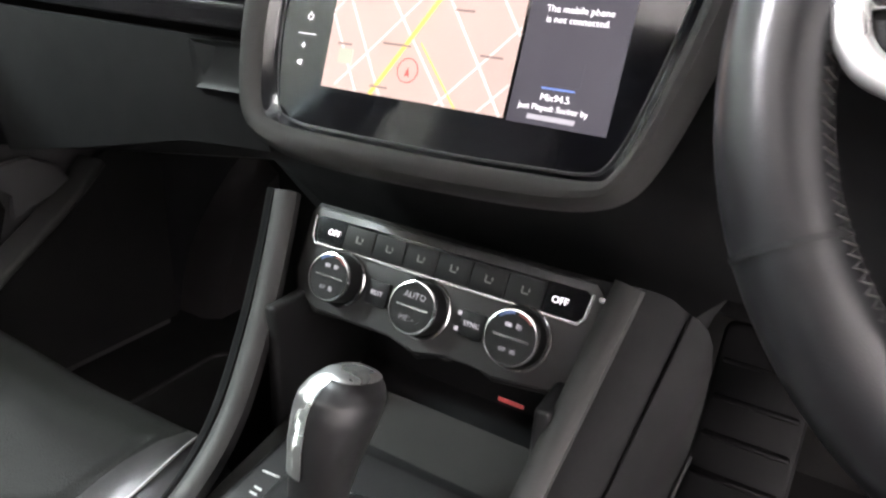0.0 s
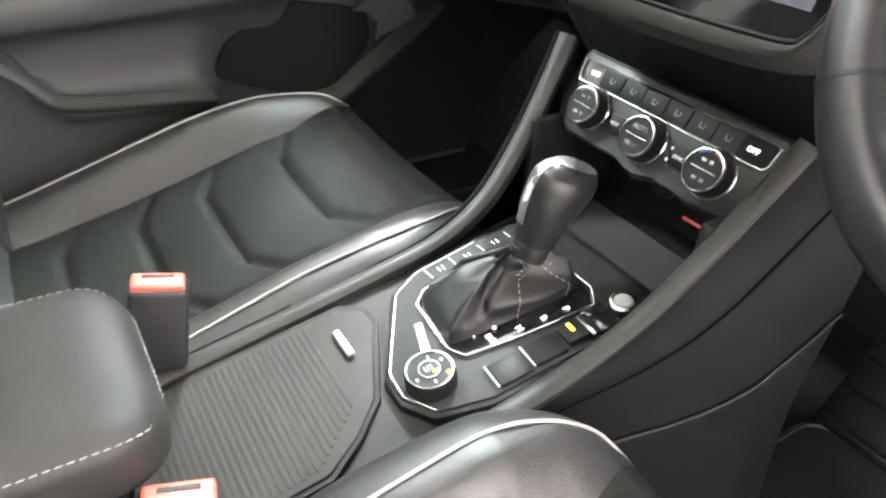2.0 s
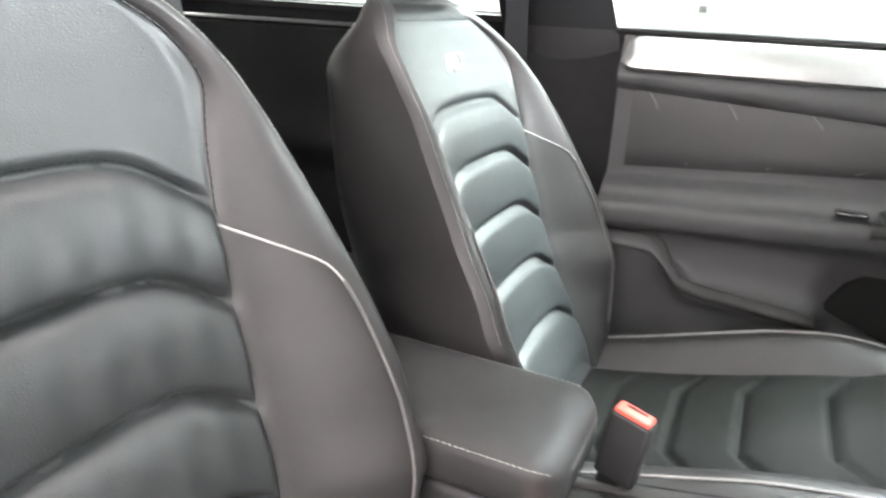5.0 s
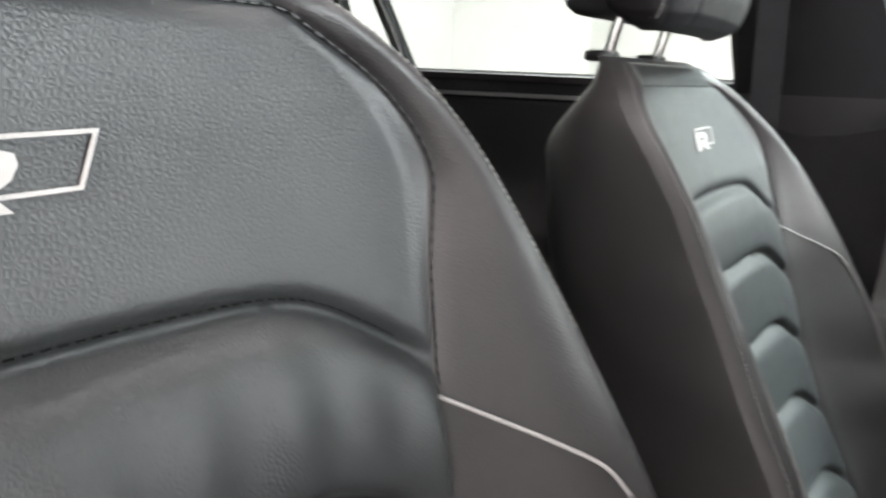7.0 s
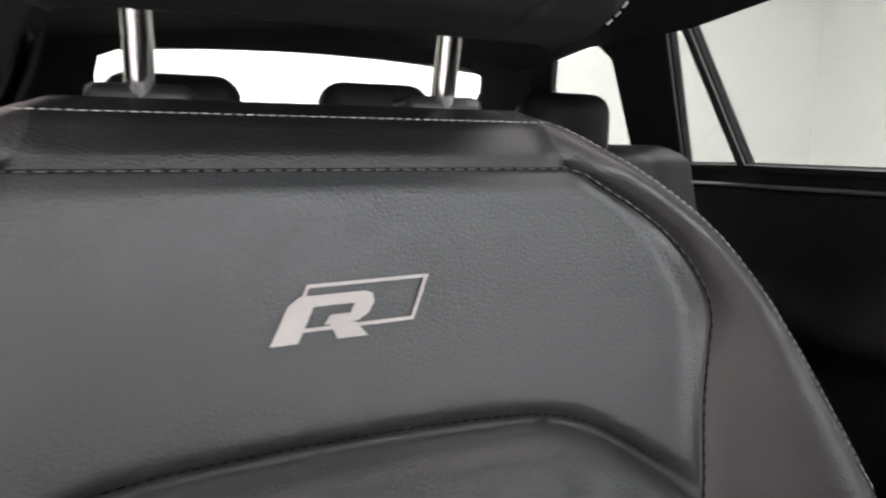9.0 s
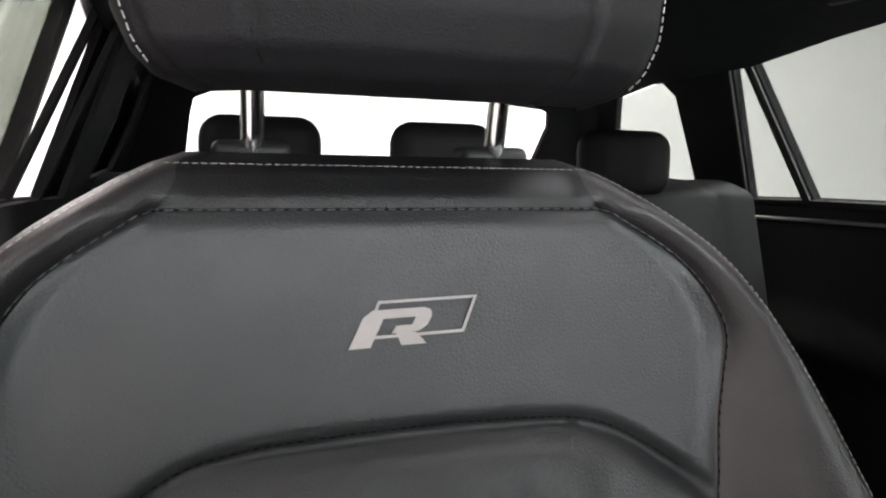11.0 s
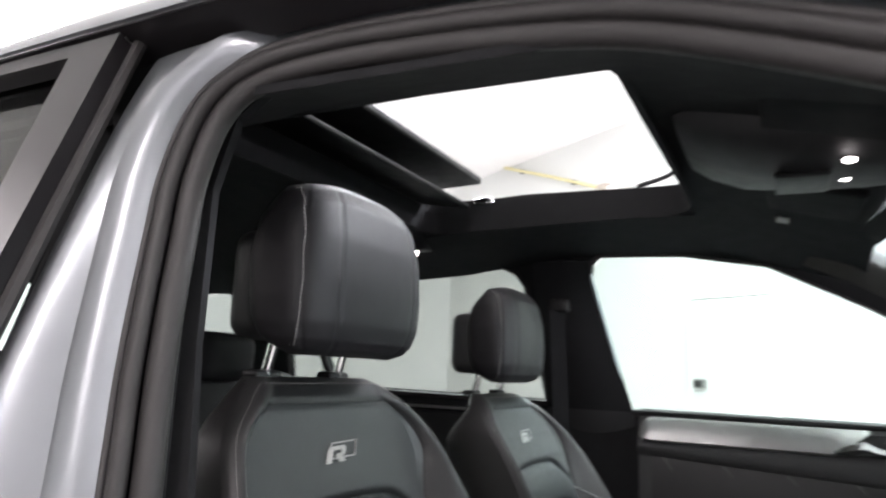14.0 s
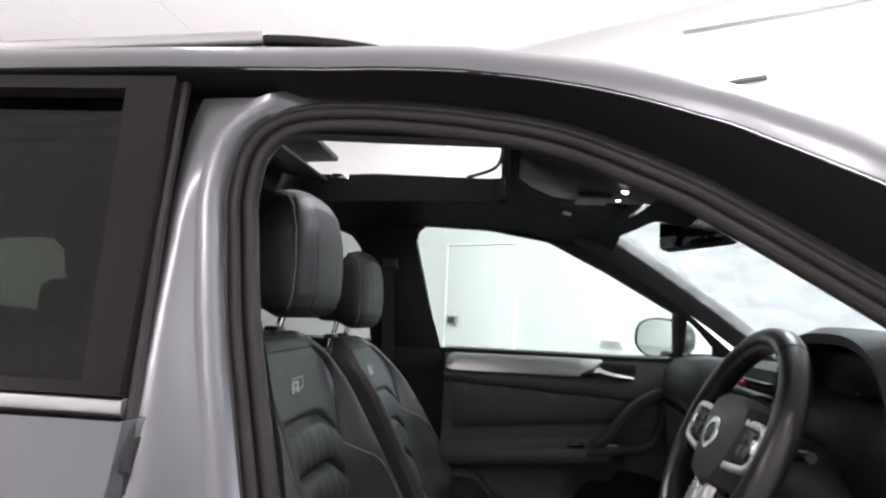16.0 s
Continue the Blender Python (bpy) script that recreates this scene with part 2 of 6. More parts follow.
def box(c, s, r=0.0, seg=3, m=None):
    """A box of size s round c, its edges rounded by r, turned by m about c."""
    bm = bmesh.new()
    bmesh.ops.create_cube(bm, size=1.0)
    bmesh.ops.scale(bm, vec=s, verts=bm.verts)
    if r:
        bmesh.ops.bevel(bm, geom=list(bm.edges), offset=min(r, min(s) * 0.49), segments=seg, profile=0.5, affect="EDGES")
    if m is not None:
        bmesh.ops.transform(bm, matrix=m, verts=bm.verts)
    bmesh.ops.translate(bm, vec=c, verts=bm.verts)
    return bm


def loft(loops, closed=True, caps=True):
    """A skin over loops of equally many points."""
    bm = bmesh.new()
    rows = [[bm.verts.new(p) for p in lp] for lp in loops]
    n = len(rows[0])
    for a, b in zip(rows, rows[1:]):
        for i in range(n if closed else n - 1):
            j = (i + 1) % n
            bm.faces.new((a[i], a[j], b[j], b[i]))
    if caps and closed:
        bm.faces.new(rows[0])
        bm.faces.new(rows[-1])
    return bm


def sheet(fn, nu, nv):
    return loft([[fn(i / nu, j / nv) for i in range(nu + 1)] for j in range(nv + 1)], closed=False)


def solid(bm, depth):
    """Thickens an open skin along its normals."""
    bm.normal_update()
    bmesh.ops.solidify(bm, geom=list(bm.faces), thickness=depth)
    return bm


def smooth_path(pts, n=8, closed=False):
    """A smooth curve through pts."""
    P = [Vector(p) for p in pts]
    out, k = [], len(P)
    for i in range(k if closed else k - 1):
        if closed:
            a, b, c, d = P[(i - 1) % k], P[i], P[(i + 1) % k], P[(i + 2) % k]
        else:
            a, b, c, d = P[max(i - 1, 0)], P[i], P[i + 1], P[min(i + 2, k - 1)]
        for j in range(n):
            t = j / n
            out.append(0.5 * ((2 * b) + (c - a) * t + (2 * a - 5 * b + 4 * c - d) * t * t + (3 * b - a - 3 * c + d) * t ** 3))
    if not closed:
        out.append(P[-1])
    return out


def sweep(path, profile, up=(0, 0, 1), closed=False, caps=True):
    """Carries a closed profile of (a, b) along the path: a along up x way, b along up."""
    P = [Vector(p) for p in path]
    k = len(P)
    loops = []
    for i, p in enumerate(P):
        w = (P[(i + 1) % k] - P[i - 1]) if closed else (P[min(i + 1, k - 1)] - P[max(i - 1, 0)])
        w.normalize()
        u = Vector(up) - w * w.dot(Vector(up))
        if u.length < 1e-4:
            u = Vector((0, 1, 0)) - w * w.y
        u.normalize()
        s = u.cross(w)
        loops.append([p + s * a + u * b for a, b in profile])
    if closed:
        loops.append(loops[0])
        bm = loft(loops, caps=False)
        bmesh.ops.remove_doubles(bm, verts=bm.verts, dist=1e-6)
        return bm
    return loft(loops, caps=caps)


def ring(r, n=8, rb=None):
    return [(r * math.cos(2 * math.pi * i / n), (rb or r) * math.sin(2 * math.pi * i / n)) for i in range(n)]


def rect(w, h, r=0.0):
    if not r:
        return [(-w / 2, -h / 2), (w / 2, -h / 2), (w / 2, h / 2), (-w / 2, h / 2)]
    return rounded(w, h, r, 3)


def rounded(w, h, r, seg=4):
    """A rectangle with round corners, as points."""
    out = []
    for cx, cy, a0 in ((w / 2 - r, h / 2 - r, 0), (-w / 2 + r, h / 2 - r, 90), (-w / 2 + r, -h / 2 + r, 180), (w / 2 - r, -h / 2 + r, 270)):
        for i in range(seg + 1):
            a = radians(a0 + 90 * i / seg)
            out.append((cx + r * math.cos(a), cy + r * math.sin(a)))
    return out


def tube(path, r, n=8, closed=False):
    return sweep(path, ring(r, n), up=(0.123, 0.31, 0.94), closed=closed)


def prism(outline, depth, m=Matrix(), bevel=0.0):
    """A flat outline of (x, y), pulled from z = 0 to depth and posed by m."""
    bm = bmesh.new()
    lo = [bm.verts.new((x, y, 0)) for x, y in outline]
    hi = [bm.verts.new((x, y, depth)) for x, y in outline]
    n = len(lo)
    top = bm.faces.new(hi)
    bm.faces.new(lo[::-1])
    for i in range(n):
        bm.faces.new((lo[i], lo[(i + 1) % n], hi[(i + 1) % n], hi[i]))
    if bevel:
        bmesh.ops.bevel(bm, geom=list(top.edges), offset=bevel, segments=2, profile=0.5, affect="EDGES")
    bmesh.ops.transform(bm, matrix=m, verts=bm.verts)
    return bm


def lathe(profile, m=Matrix(), n=32):
    """Turns a profile of (r, z) about z."""
    bm = loft([[(r * math.cos(2 * math.pi * i / n), r * math.sin(2 * math.pi * i / n), z) for i in range(n)] for r, z in profile])
    bmesh.ops.transform(bm, matrix=m, verts=bm.verts)
    return bm


def inside(p, loop):
    hit, n = False, len(loop)
    for i in range(n):
        (x0, y0), (x1, y1) = loop[i], loop[i - 1]
        if (y0 > p[1]) != (y1 > p[1]) and p[0] < (x1 - x0) * (p[1] - y0) / (y1 - y0) + x0:
            hit = not hit
    return hit


def plate(outer, holes, place):
    """A flat sheet of (u, v) with holes, laid by place(u, v)."""
    pts, edges = [], []
    for lp in (outer, *holes):
        k = len(pts)
        pts += [Vector(p) for p in lp]
        edges += [(k + i, k + (i + 1) % len(lp)) for i in range(len(lp))]
    co, _, tris, _, _, _ = geometry.delaunay_2d_cdt(pts, edges, [], 0, 1e-5)
    bm = bmesh.new()
    vs = [bm.verts.new(place(p.x, p.y)) for p in co]
    for t in tris:
        c = sum((co[i] for i in t), Vector((0, 0))) / 3
        if inside(c, outer) and not any(inside(c, h) for h in holes):
            bm.faces.new([vs[i] for i in t])
    bmesh.ops.delete(bm, geom=[v for v in bm.verts if not v.link_faces], context="VERTS")
    return bm


def stitches(path, length=0.0042, gap=0.0026, r=0.0006):
    """Single stitches along a path, as one mesh."""
    P = [Vector(p) for p in path]
    bm = bmesh.new()
    run, at = 0.0, 0.0
    for a, b in zip(P, P[1:]):
        d = b - a
        seg = d.length
        if seg < 1e-6:
            continue
        w = d / seg
        s = w.orthogonal().normalized()
        t = w.cross(s)
        while at < run + seg:
            c = a + w * (at - run)
            ends = []
            for e in (0, 1):
                q = c + w * length * e
                ends.append([bm.verts.new(q + (s * x + t * y) * r) for x, y in ((1, 0), (0, 1), (-1, 0), (0, -1))])
            for i in range(4):
                j = (i + 1) % 4
                bm.faces.new((ends[0][i], ends[0][j], ends[1][j], ends[1][i]))
            bm.faces.new(ends[0][::-1])
            bm.faces.new(ends[1])
            at += length + gap
        run += seg
    return bm


def words(text, size, m, depth=0.0004, align="CENTER"):
    """Built-in letters as a mesh, in their own xy plane posed by m."""
    cu = bpy.data.curves.new("letters", "FONT")
    cu.body, cu.size, cu.extrude, cu.align_x, cu.align_y, cu.resolution_u = text, size, depth, align, "CENTER", 2
    ob = bpy.data.objects.new("letters", cu)
    scene.collection.objects.link(ob)
    bpy.context.view_layer.update()
    me = bpy.data.meshes.new_from_object(ob.evaluated_get(bpy.context.evaluated_depsgraph_get()))
    bpy.data.objects.remove(ob)
    bpy.data.curves.remove(cu)
    bm = bmesh.new()
    bm.from_mesh(me)
    bpy.data.meshes.remove(me)
    bmesh.ops.transform(bm, matrix=m, verts=bm.verts)
    return bm


def lerp(x, xs, ys):
    return float(np.interp(x, xs, ys))


def step(a, b, x):
    t = min(1.0, max(0.0, (x - a) / (b - a)))
    return t * t * (3 - 2 * t)


def bell(x, w):
    return math.exp(-(x / w) ** 2)


def plane_frame(origin, xdir, normal):
    """A pose whose z is the normal and whose x lies along xdir."""
    z = Vector(normal).normalized()
    x = Vector(xdir)
    x = (x - z * x.dot(z)).normalized()
    y = z.cross(x)
    m = Matrix((x, y, z)).transposed().to_4x4()
    m.translation = origin
    return m


# ---- the hall ----
setting("floor", box((-1.5, -0.5, -0.05), (15.3, 13.3, 0.1)), FLOOR_M, "grey sealed concrete floor of the hall", "floor")
boards = [box((-1.5, -0.5, CEIL + 0.06), (15.3, 13.3, 0.1))]
for i in range(-1, 5):
    for j in range(11):
        boards.append(box((-5.83 + 2.335 * i, -6.4 + 1.2 * j, CEIL + 0.006), (2.325, 1.192, 0.012)))
setting("ceiling", join(*boards), CEILING_M, "pale grey boarded ceiling of the hall", "ceiling")
setting("wall_left", box((-8.95, -5.80, CEIL / 2), (0.1, 2.6, CEIL)), WALL, "white painted wall of the hall", "wall")
diag = Vector((1.25, 1.95, 0)).normalized()
c0 = Vector((-6.5, -0.78, 0))
dm = Matrix.Rotation(math.atan2(diag.y, diag.x), 3, "Z").to_4x4()
setting("wall_slanted", box(c0 + diag * 1.8 + Vector((-0.043, 0.027, CEIL / 2)), (12.8, 0.1, CEIL), m=dm), WALL, "white painted wall that runs aslant", "wall")
setting("wall_back", box((-1.5, -7.05, CEIL / 2), (15.2, 0.1, CEIL)), WALL, "white painted back wall of the hall", "wall")
# this wall's opening is made up to hold the side fill light
side_wall = plate([(-7, 0), (6.1, 0), (6.1, CEIL), (-7, CEIL)], [[(SIDE[0], SIDE[2]), (SIDE[1], SIDE[2]), (SIDE[1], SIDE[3]), (SIDE[0], SIDE[3])]], lambda y, z: (6.02, y, z))
setting("wall_right", solid(side_wall, 0.12), WALL, "white painted side wall with an opening added for the fill light", "wall")
# the front opening exists only for the added lamp
front_wall = plate([(-3.4, 0), (6.1, 0), (6.1, CEIL), (-3.4, CEIL)], [[(FRONT_OPEN[0], FRONT_OPEN[2]), (FRONT_OPEN[1], FRONT_OPEN[2]), (FRONT_OPEN[1], FRONT_OPEN[3]), (FRONT_OPEN[0], FRONT_OPEN[3])]], lambda x, z: (x, 6.02, z))
setting("wall_front", solid(front_wall, -0.12), WALL, "white painted front wall with an opening added for an unseen lamp", "wall")


def on_slant(s, z, out=0.0):
    return c0 + diag * s + Vector((diag.y, -diag.x, 0)) * out + Vector((0, 0, z))


wf = plane_frame(c0, diag, (diag.y, -diag.x, 0))
hall_door = thing("hall_door", "white flush door with thin dark gaps in the wall", "door", kind="structure", m=wf)
part("door_leaf", box((0.78, 1.0, 0.006), (0.90, 2.0, 0.03), 0.004), WALL, hall_door)
for px in (0.315, 1.245):
    part("door_frame", box((px, 1.01, 0.012), (0.022, 2.02, 0.03), 0.003), CEILING_M, hall_door)
part("door_frame", box((0.78, 2.02, 0.012), (0.95, 0.022, 0.03), 0.003), CEILING_M, hall_door)
wall_box = thing("wall_socket", "small grey switch box on the white wall", "wall box", m=Matrix.Translation(on_slant(0.44, 1.165, 0.02)) @ wf.to_3x3().to_4x4())
part("housing", box((0, 0, 0.02), (0.13, 0.09, 0.05), 0.008), GREY_MARK, wall_box)
part("cover", box((0, 0, 0.048), (0.10, 0.06, 0.012), 0.004), PLASTIC_G, wall_box)
wall_vent = thing("wall_vent", "low grey slotted vent on the white wall", "vent", m=Matrix.Translation(on_slant(2.35, 1.02, 0.0)) @ wf.to_3x3().to_4x4())
part("frame", box((0, 0, 0.012), (0.24, 0.07, 0.03), 0.004), CEILING_M, wall_vent)
for i in range(3):
    part("slat", box((0, -0.02 + 0.02 * i, 0.03), (0.20, 0.009, 0.008)), GREY_MARK, wall_vent)

trunk = thing("cable_trunking", "pale grey cable trunking high on the wall", "trunking", m=wf)
part("channel", box((0.1, 3.42, 0.04), (2.1, 0.07, 0.08), 0.008), CEILING_M, trunk)
part("drop", box((0.24, 2.95, 0.025), (0.05, 0.88, 0.05), 0.006), CEILING_M, trunk)
part("junction_box", box((-0.88, 3.43, 0.055), (0.16, 0.12, 0.11), 0.012), mk("brown_fitting", (0.42, 0.37, 0.31), 0.6), trunk)
pipe = thing("wall_pipe", "yellowed pipe that slants up the wall", "pipe", m=wf)
part("tube", tube([(-2.95, 4.19, 0.05), (-1.9, 3.82, 0.05), (-0.94, 3.46, 0.05)], 0.022, 10), mk("yellowed_paint", (0.72, 0.66, 0.36), 0.5), pipe)
for a in (0.2, 0.75):
    part("bracket", box((-2.95 + 2.0 * a, 4.19 - 0.73 * a, 0.03), (0.05, 0.06, 0.06), 0.006), GREY_MARK, pipe)
# thin grey tube drawn for a beam's shadow on the wall; bracket below it
rod = thing("shadow_streak", "thin grey streak for a beam's shadow on the wall, with a dark bracket", "conduit", m=wf)
part("tube", tube([(3.0, 3.96, 0.03), (4.0, 3.91, 0.03), (6.2, 3.86, 0.03)], 0.016, 8), GREY_MARK, rod)
part("bracket", box((3.48, 3.39, 0.04), (0.50, 0.03, 0.08), 0.006), PLASTIC_G, rod)

for lx, ly, lw in LAMPS:
    fix = thing("ceiling_light", "long white ceiling light with a glowing diffuser", "ceiling light", "lights on the ceiling", m=pose(lx, ly, CEIL))
    part("frame", box((0, 0, -0.03), (1.6, 0.6, 0.06), 0.01), WALL, fix)
    part("diffuser", box((0, 0, -0.065), (1.5, 0.5, 0.02), 0.008), LAMP_M, fix)

# ---- car body ----
SLOPE = 0.415


def xs_in(z):
    return 1.225 - SLOPE * z if z > 1.0 else 0.81 - 0.05 * (1.0 - z)


def xs_door(y, z):
    """The driver's side: it stands further in and steeper round the door opening."""
    w = step(-0.30, -0.20, y) * (1 - step(0.10, 0.50, y))
    jamb = xs_in(z) if z > 1.45 else 0.6233 + 0.26 * (1.45 - max(z, 1.0))
    return xs_in(z) + (jamb - xs_in(z)) * w


car = thing("car", "metallic grey car body with black headliner and open sunroof", "car")
DOOR = smooth_path([(0, y, z) for y, z in ((-0.05, 0.42), (-0.01, 0.60), (-0.02, 0.85), (-0.068, 1.00), (-0.103, 1.12), (-0.125, 1.20), (-0.145, 1.30), (-0.155, 1.362), (-0.147, 1.425),
                    (-0.108, 1.460), (-0.03, 1.469), (0.05, 1.466), (0.14, 1.457), (0.25, 1.436), (0.376, 1.382), (0.438, 1.346), (0.582, 1.250), (0.765, 1.122), (0.935, 0.985), (1.00, 0.80), (0.97, 0.50))], 6)
# the roof edge line, straight on over the rear door
EDGE = [Vector((0, y, z)) for y, z in ((-1.75, 1.36), (-1.2, 1.425), (-0.7, 1.457), (-0.3, 1.468), (-0.15, 1.4695), (-0.06, 1.4695))] + [p for i, p in enumerate(DOOR) if i > max(range(len(DOOR)), key=lambda k: DOOR[k].z) and p.z > 0.99]


def offset_curve(curve, d):
    """The door line moved outwards by d in its own plane, as (y, z)."""
    out = []
    for i, p in enumerate(curve):
        w = curve[min(i + 1, len(curve) - 1)] - curve[max(i - 1, 0)]
        n = Vector((0, -w.z, w.y)).normalized()
        out.append((p.y + n.y * d, p.z + n.z * d))
    return out


def along_side(curve, sign=1, dx=0.0):
    return [Vector((sign * ((xs_door(y, z) if sign > 0 else xs_in(z)) + dx), y, z)) for y, z in curve]


def band(d0, x0, d1, x1, curve=DOOR, sign=1, k=6, bulge=0.0, flare=(0, 0)):
    """A strip that runs along the door line between two offsets; flare opens it towards the windscreen."""
    rows = []
    for j in range(k + 1):
        t = j / k
        d, dx = d0 + (d1 - d0) * t, x0 + (x1 - x0) * t + bulge * math.sin(math.pi * t)
        w = flare[0] + (flare[1] - flare[0]) * t
        rows.append([p + w * Vector((lerp(p.y, [0.15, 0.42, 0.56], [0.0, 0.013, 0.026]), 0, lerp(p.y, [-0.05, 0.12, 0.25, 0.42, 0.56], [0.002, 0.010, 0.012, 0.030, 0.045]))) for p in along_side(offset_curve(curve, d), sign, dx)])
    return loft(rows, closed=False)


# the driver's opening: double rubber seal, painted flange, black channel, painted outer frame
part("inner_seal", sweep(along_side(offset_curve(DOOR, -0.002), 1, -0.009), ring(0.0115, 12), up=(1, 0, 0)), RUBBER, car)
part("door_seal", sweep(along_side(offset_curve(DOOR, 0.012), 1, 0.006), ring(0.008, 12), up=(1, 0, 0)), RUBBER, car)
part("lip_seal", sweep(along_side(offset_curve(DOOR, 0.0215), 1, 0.011), ring(0.0045, 10), up=(1, 0, 0)), RUBBER, car)


def flange_skin(u, v):
    i = min(len(DOOR) - 1, int(round(v * (len(DOOR) - 1))))
    y, z = FLANGE[int(round(u * 10))][i]
    # the pillar's flange swells outwards; over the door it stays flat
    swell = 0.030 - 0.032 * step(-0.150, -0.08, y) * step(1.30, 1.45, z) - 0.032 * step(0.0, 0.2, y) * step(1.45, 1.30, z)
    return Vector((xs_door(y, z) + 0.008 + swell * (1 - math.exp(-3.2 * u)), y, z))


FLANGE = [offset_curve(DOOR, 0.018 + 0.030 * k / 10) for k in range(11)]
part("door_flange", solid(sheet(flange_skin, 10, len(DOOR) - 1), -0.004), PAINT, car, "painted metal flange of the door opening")
part("roof_channel", solid(band(0.036, 0.012, 0.053, 0.064, EDGE[2:], k=6, bulge=0.002, flare=(0, 1)), -0.004), DARK_TRIM, car, "black channel below the roof edge")
part("cant_rail", solid(band(0.053, 0.066, 0.122, -0.022, EDGE, bulge=0.029, k=14, flare=(1, 1.4)), -0.004), PAINT, car, "painted roof edge")
# B pillar outside
BP = [i for i, p in enumerate(DOOR) if p.z > 0.55 and p.y < -0.02 + 0.06 * (p.z < 1.2)]
BP = [i for i in BP if i < len(DOOR) // 2 and not (DOOR[i].z > 1.43 and DOOR[i].y > -0.12)]


def pillar_strip(t, j):
    i = BP[min(len(BP) - 1, int(round(j * (len(BP) - 1))))]
    y, z = FLANGE[10][i]
    z = min(z, 1.515)
    yy = y + (-0.212 - 0.03 * step(1.1, 1.5, z) - y) * t
    x0, x1 = xs_door(y, z) + 0.0366, xs_in(z) + 0.026
    return Vector((x0 + (x1 - x0) * math.sin(0.5 * math.pi * t) + 0.004 * math.sin(math.pi * t) - 0.05 * step(0.86, 1.0, t), yy, z))


part("b_pillar", solid(sheet(pillar_strip, 20, len(BP) - 1), -0.006), PAINT, car, "painted metal pillar with bright edge")
part("door_striker", tube(smooth_path([(0.86, -0.10, 0.98), (0.90, -0.095, 0.985), (0.90, -0.05, 0.985), (0.86, -0.045, 0.98)], 4), 0.005), STEEL, car)


def side_place(sign, dx=0.0):
    return lambda y, z: (sign * ((xs_door(y, z) if sign > 0 else xs_in(z)) + dx), y, z)


FRONT_WIN = [(-0.107, 1.437), (-0.10, 1.470), (-0.075, 1.490), (0.122, 1.484), (0.301, 1.456), (0.487, 1.368), (0.70, 1.254), (0.715, 1.118), (0.40, 1.112), (-0.035, 1.108)]
REAR_WIN = [(-0.26, 1.124), (-0.285, 1.42), (-0.31, 1.455), (-0.352, 1.472), (-0.71, 1.466), (-0.99, 1.460), (-1.028, 1.45), (-0.955, 1.13)]
QUARTER = [(-0.975, 1.13), (-1.048, 1.45), (-1.062, 1.435), (-1.085, 1.41), (-1.135, 1.128)]
SAIL = [(0.745, 1.125), (0.745, 1.236), (0.775, 1.212), (0.835, 1.150), (0.838, 1.125)]
CARGO = [(-1.32, 1.16), (-1.30, 1.38), (-1.34, 1.42), (-1.55, 1.40), (-1.62, 1.30), (-1.58, 1.18)]
SHELL = [(-1.95, 0.36), (1.25, 0.36), (1.25, 1.02), (0.95, 1.10), (0.60, 1.37), (0.42, 1.485), (0.25, 1.53), (-0.1, 1.545), (-0.7, 1.54), (-1.35, 1.51), (-1.62, 1.44), (-1.95, 1.05)]
part("side_panel", solid(plate(SHELL, [FRONT_WIN, SAIL, REAR_WIN, QUARTER, CARGO], side_place(-1, 0.004)), 0.02), HEADLINER, car, "black inner trim of the passenger side", smooth=False)
part("window_reveal", solid(plate([(y, z) for y, z in ((-1.75, 0.95), (-0.055, 0.95), (-0.075, 1.05), (-0.128, 1.21), (-0.168, 1.36), (-0.166, 1.44), (-0.14, 1.47), (-0.16, 1.49), (-1.55, 1.47), (-1.75, 1.30))], [REAR_WIN, QUARTER, CARGO], side_place(1, -0.045)), 0.01), HEADLINER, car, "black trim round the rear windows", smooth=False)
door_hole = [(y, z) for y, z in offset_curve(DOOR, 0.03)]
part("side_panel", solid(plate(SHELL, [door_hole, REAR_WIN, QUARTER, CARGO], side_place(1, -0.004)), 0.012), HEADLINER, car, "black inner trim of the driver's side", smooth=False)
for sign in (1, -1):
    for nm, out, mat in (("cargo_glass", CARGO, PRIVACY),) + ((("rear_side_glass", REAR_WIN, PRIVACY), ("quarter_glass", QUARTER, PRIVACY), ("front_side_glass", FRONT_WIN, GLASS), ("sail_glass", SAIL, GLASS)) if sign < 0 else ()):
        part(nm, solid(plate(out, [], side_place(sign, 0.012)), 0.003), mat, car, smooth=False)
# window seals on the passenger side
for out in (FRONT_WIN, REAR_WIN, QUARTER):
    cy, cz = sum(p[0] for p in out) / len(out), sum(p[1] for p in out) / len(out)
    grown = [(cy + (y - cy) * (1 + 0.010 / abs(out[0][0] - cy)), cz + (z - cz) * 1.05) for y, z in out]
    part("window_seal", solid(plate(grown, [out], side_place(-1, -0.002)), -0.006), RUBBER, car, smooth=False)
part("door_edge_strip", solid(sheet(lambda u, v: Vector((-(xs_in(1.45 - 0.345 * v) - 0.008), -0.104 - 0.034 * u + 0.072 * v, 1.45 - 0.345 * v)), 2, 12), 0.008), mk("pale_door_edge", (0.34, 0.40, 0.42), 0.4, metal=0.3), car)


# roof: headliner with an opening, skin, rails
def roof_z(x, y):
    base = lerp(y, [-1.9, -1.4, -0.8, -0.2, 0.2, 0.45, 0.62], [1.40, 1.50, 1.555, 1.585, 1.578, 1.52, 1.44])
    bow = lerp(y, [-1.8, -1.0], [0.035, 0.125]) if x > 0 else lerp(y, [-1.8, -1.0, -0.45, -0.15], [0.035, 0.115, 0.105, 0.080])
    return base - bow * (abs(x) / 0.60) ** 2


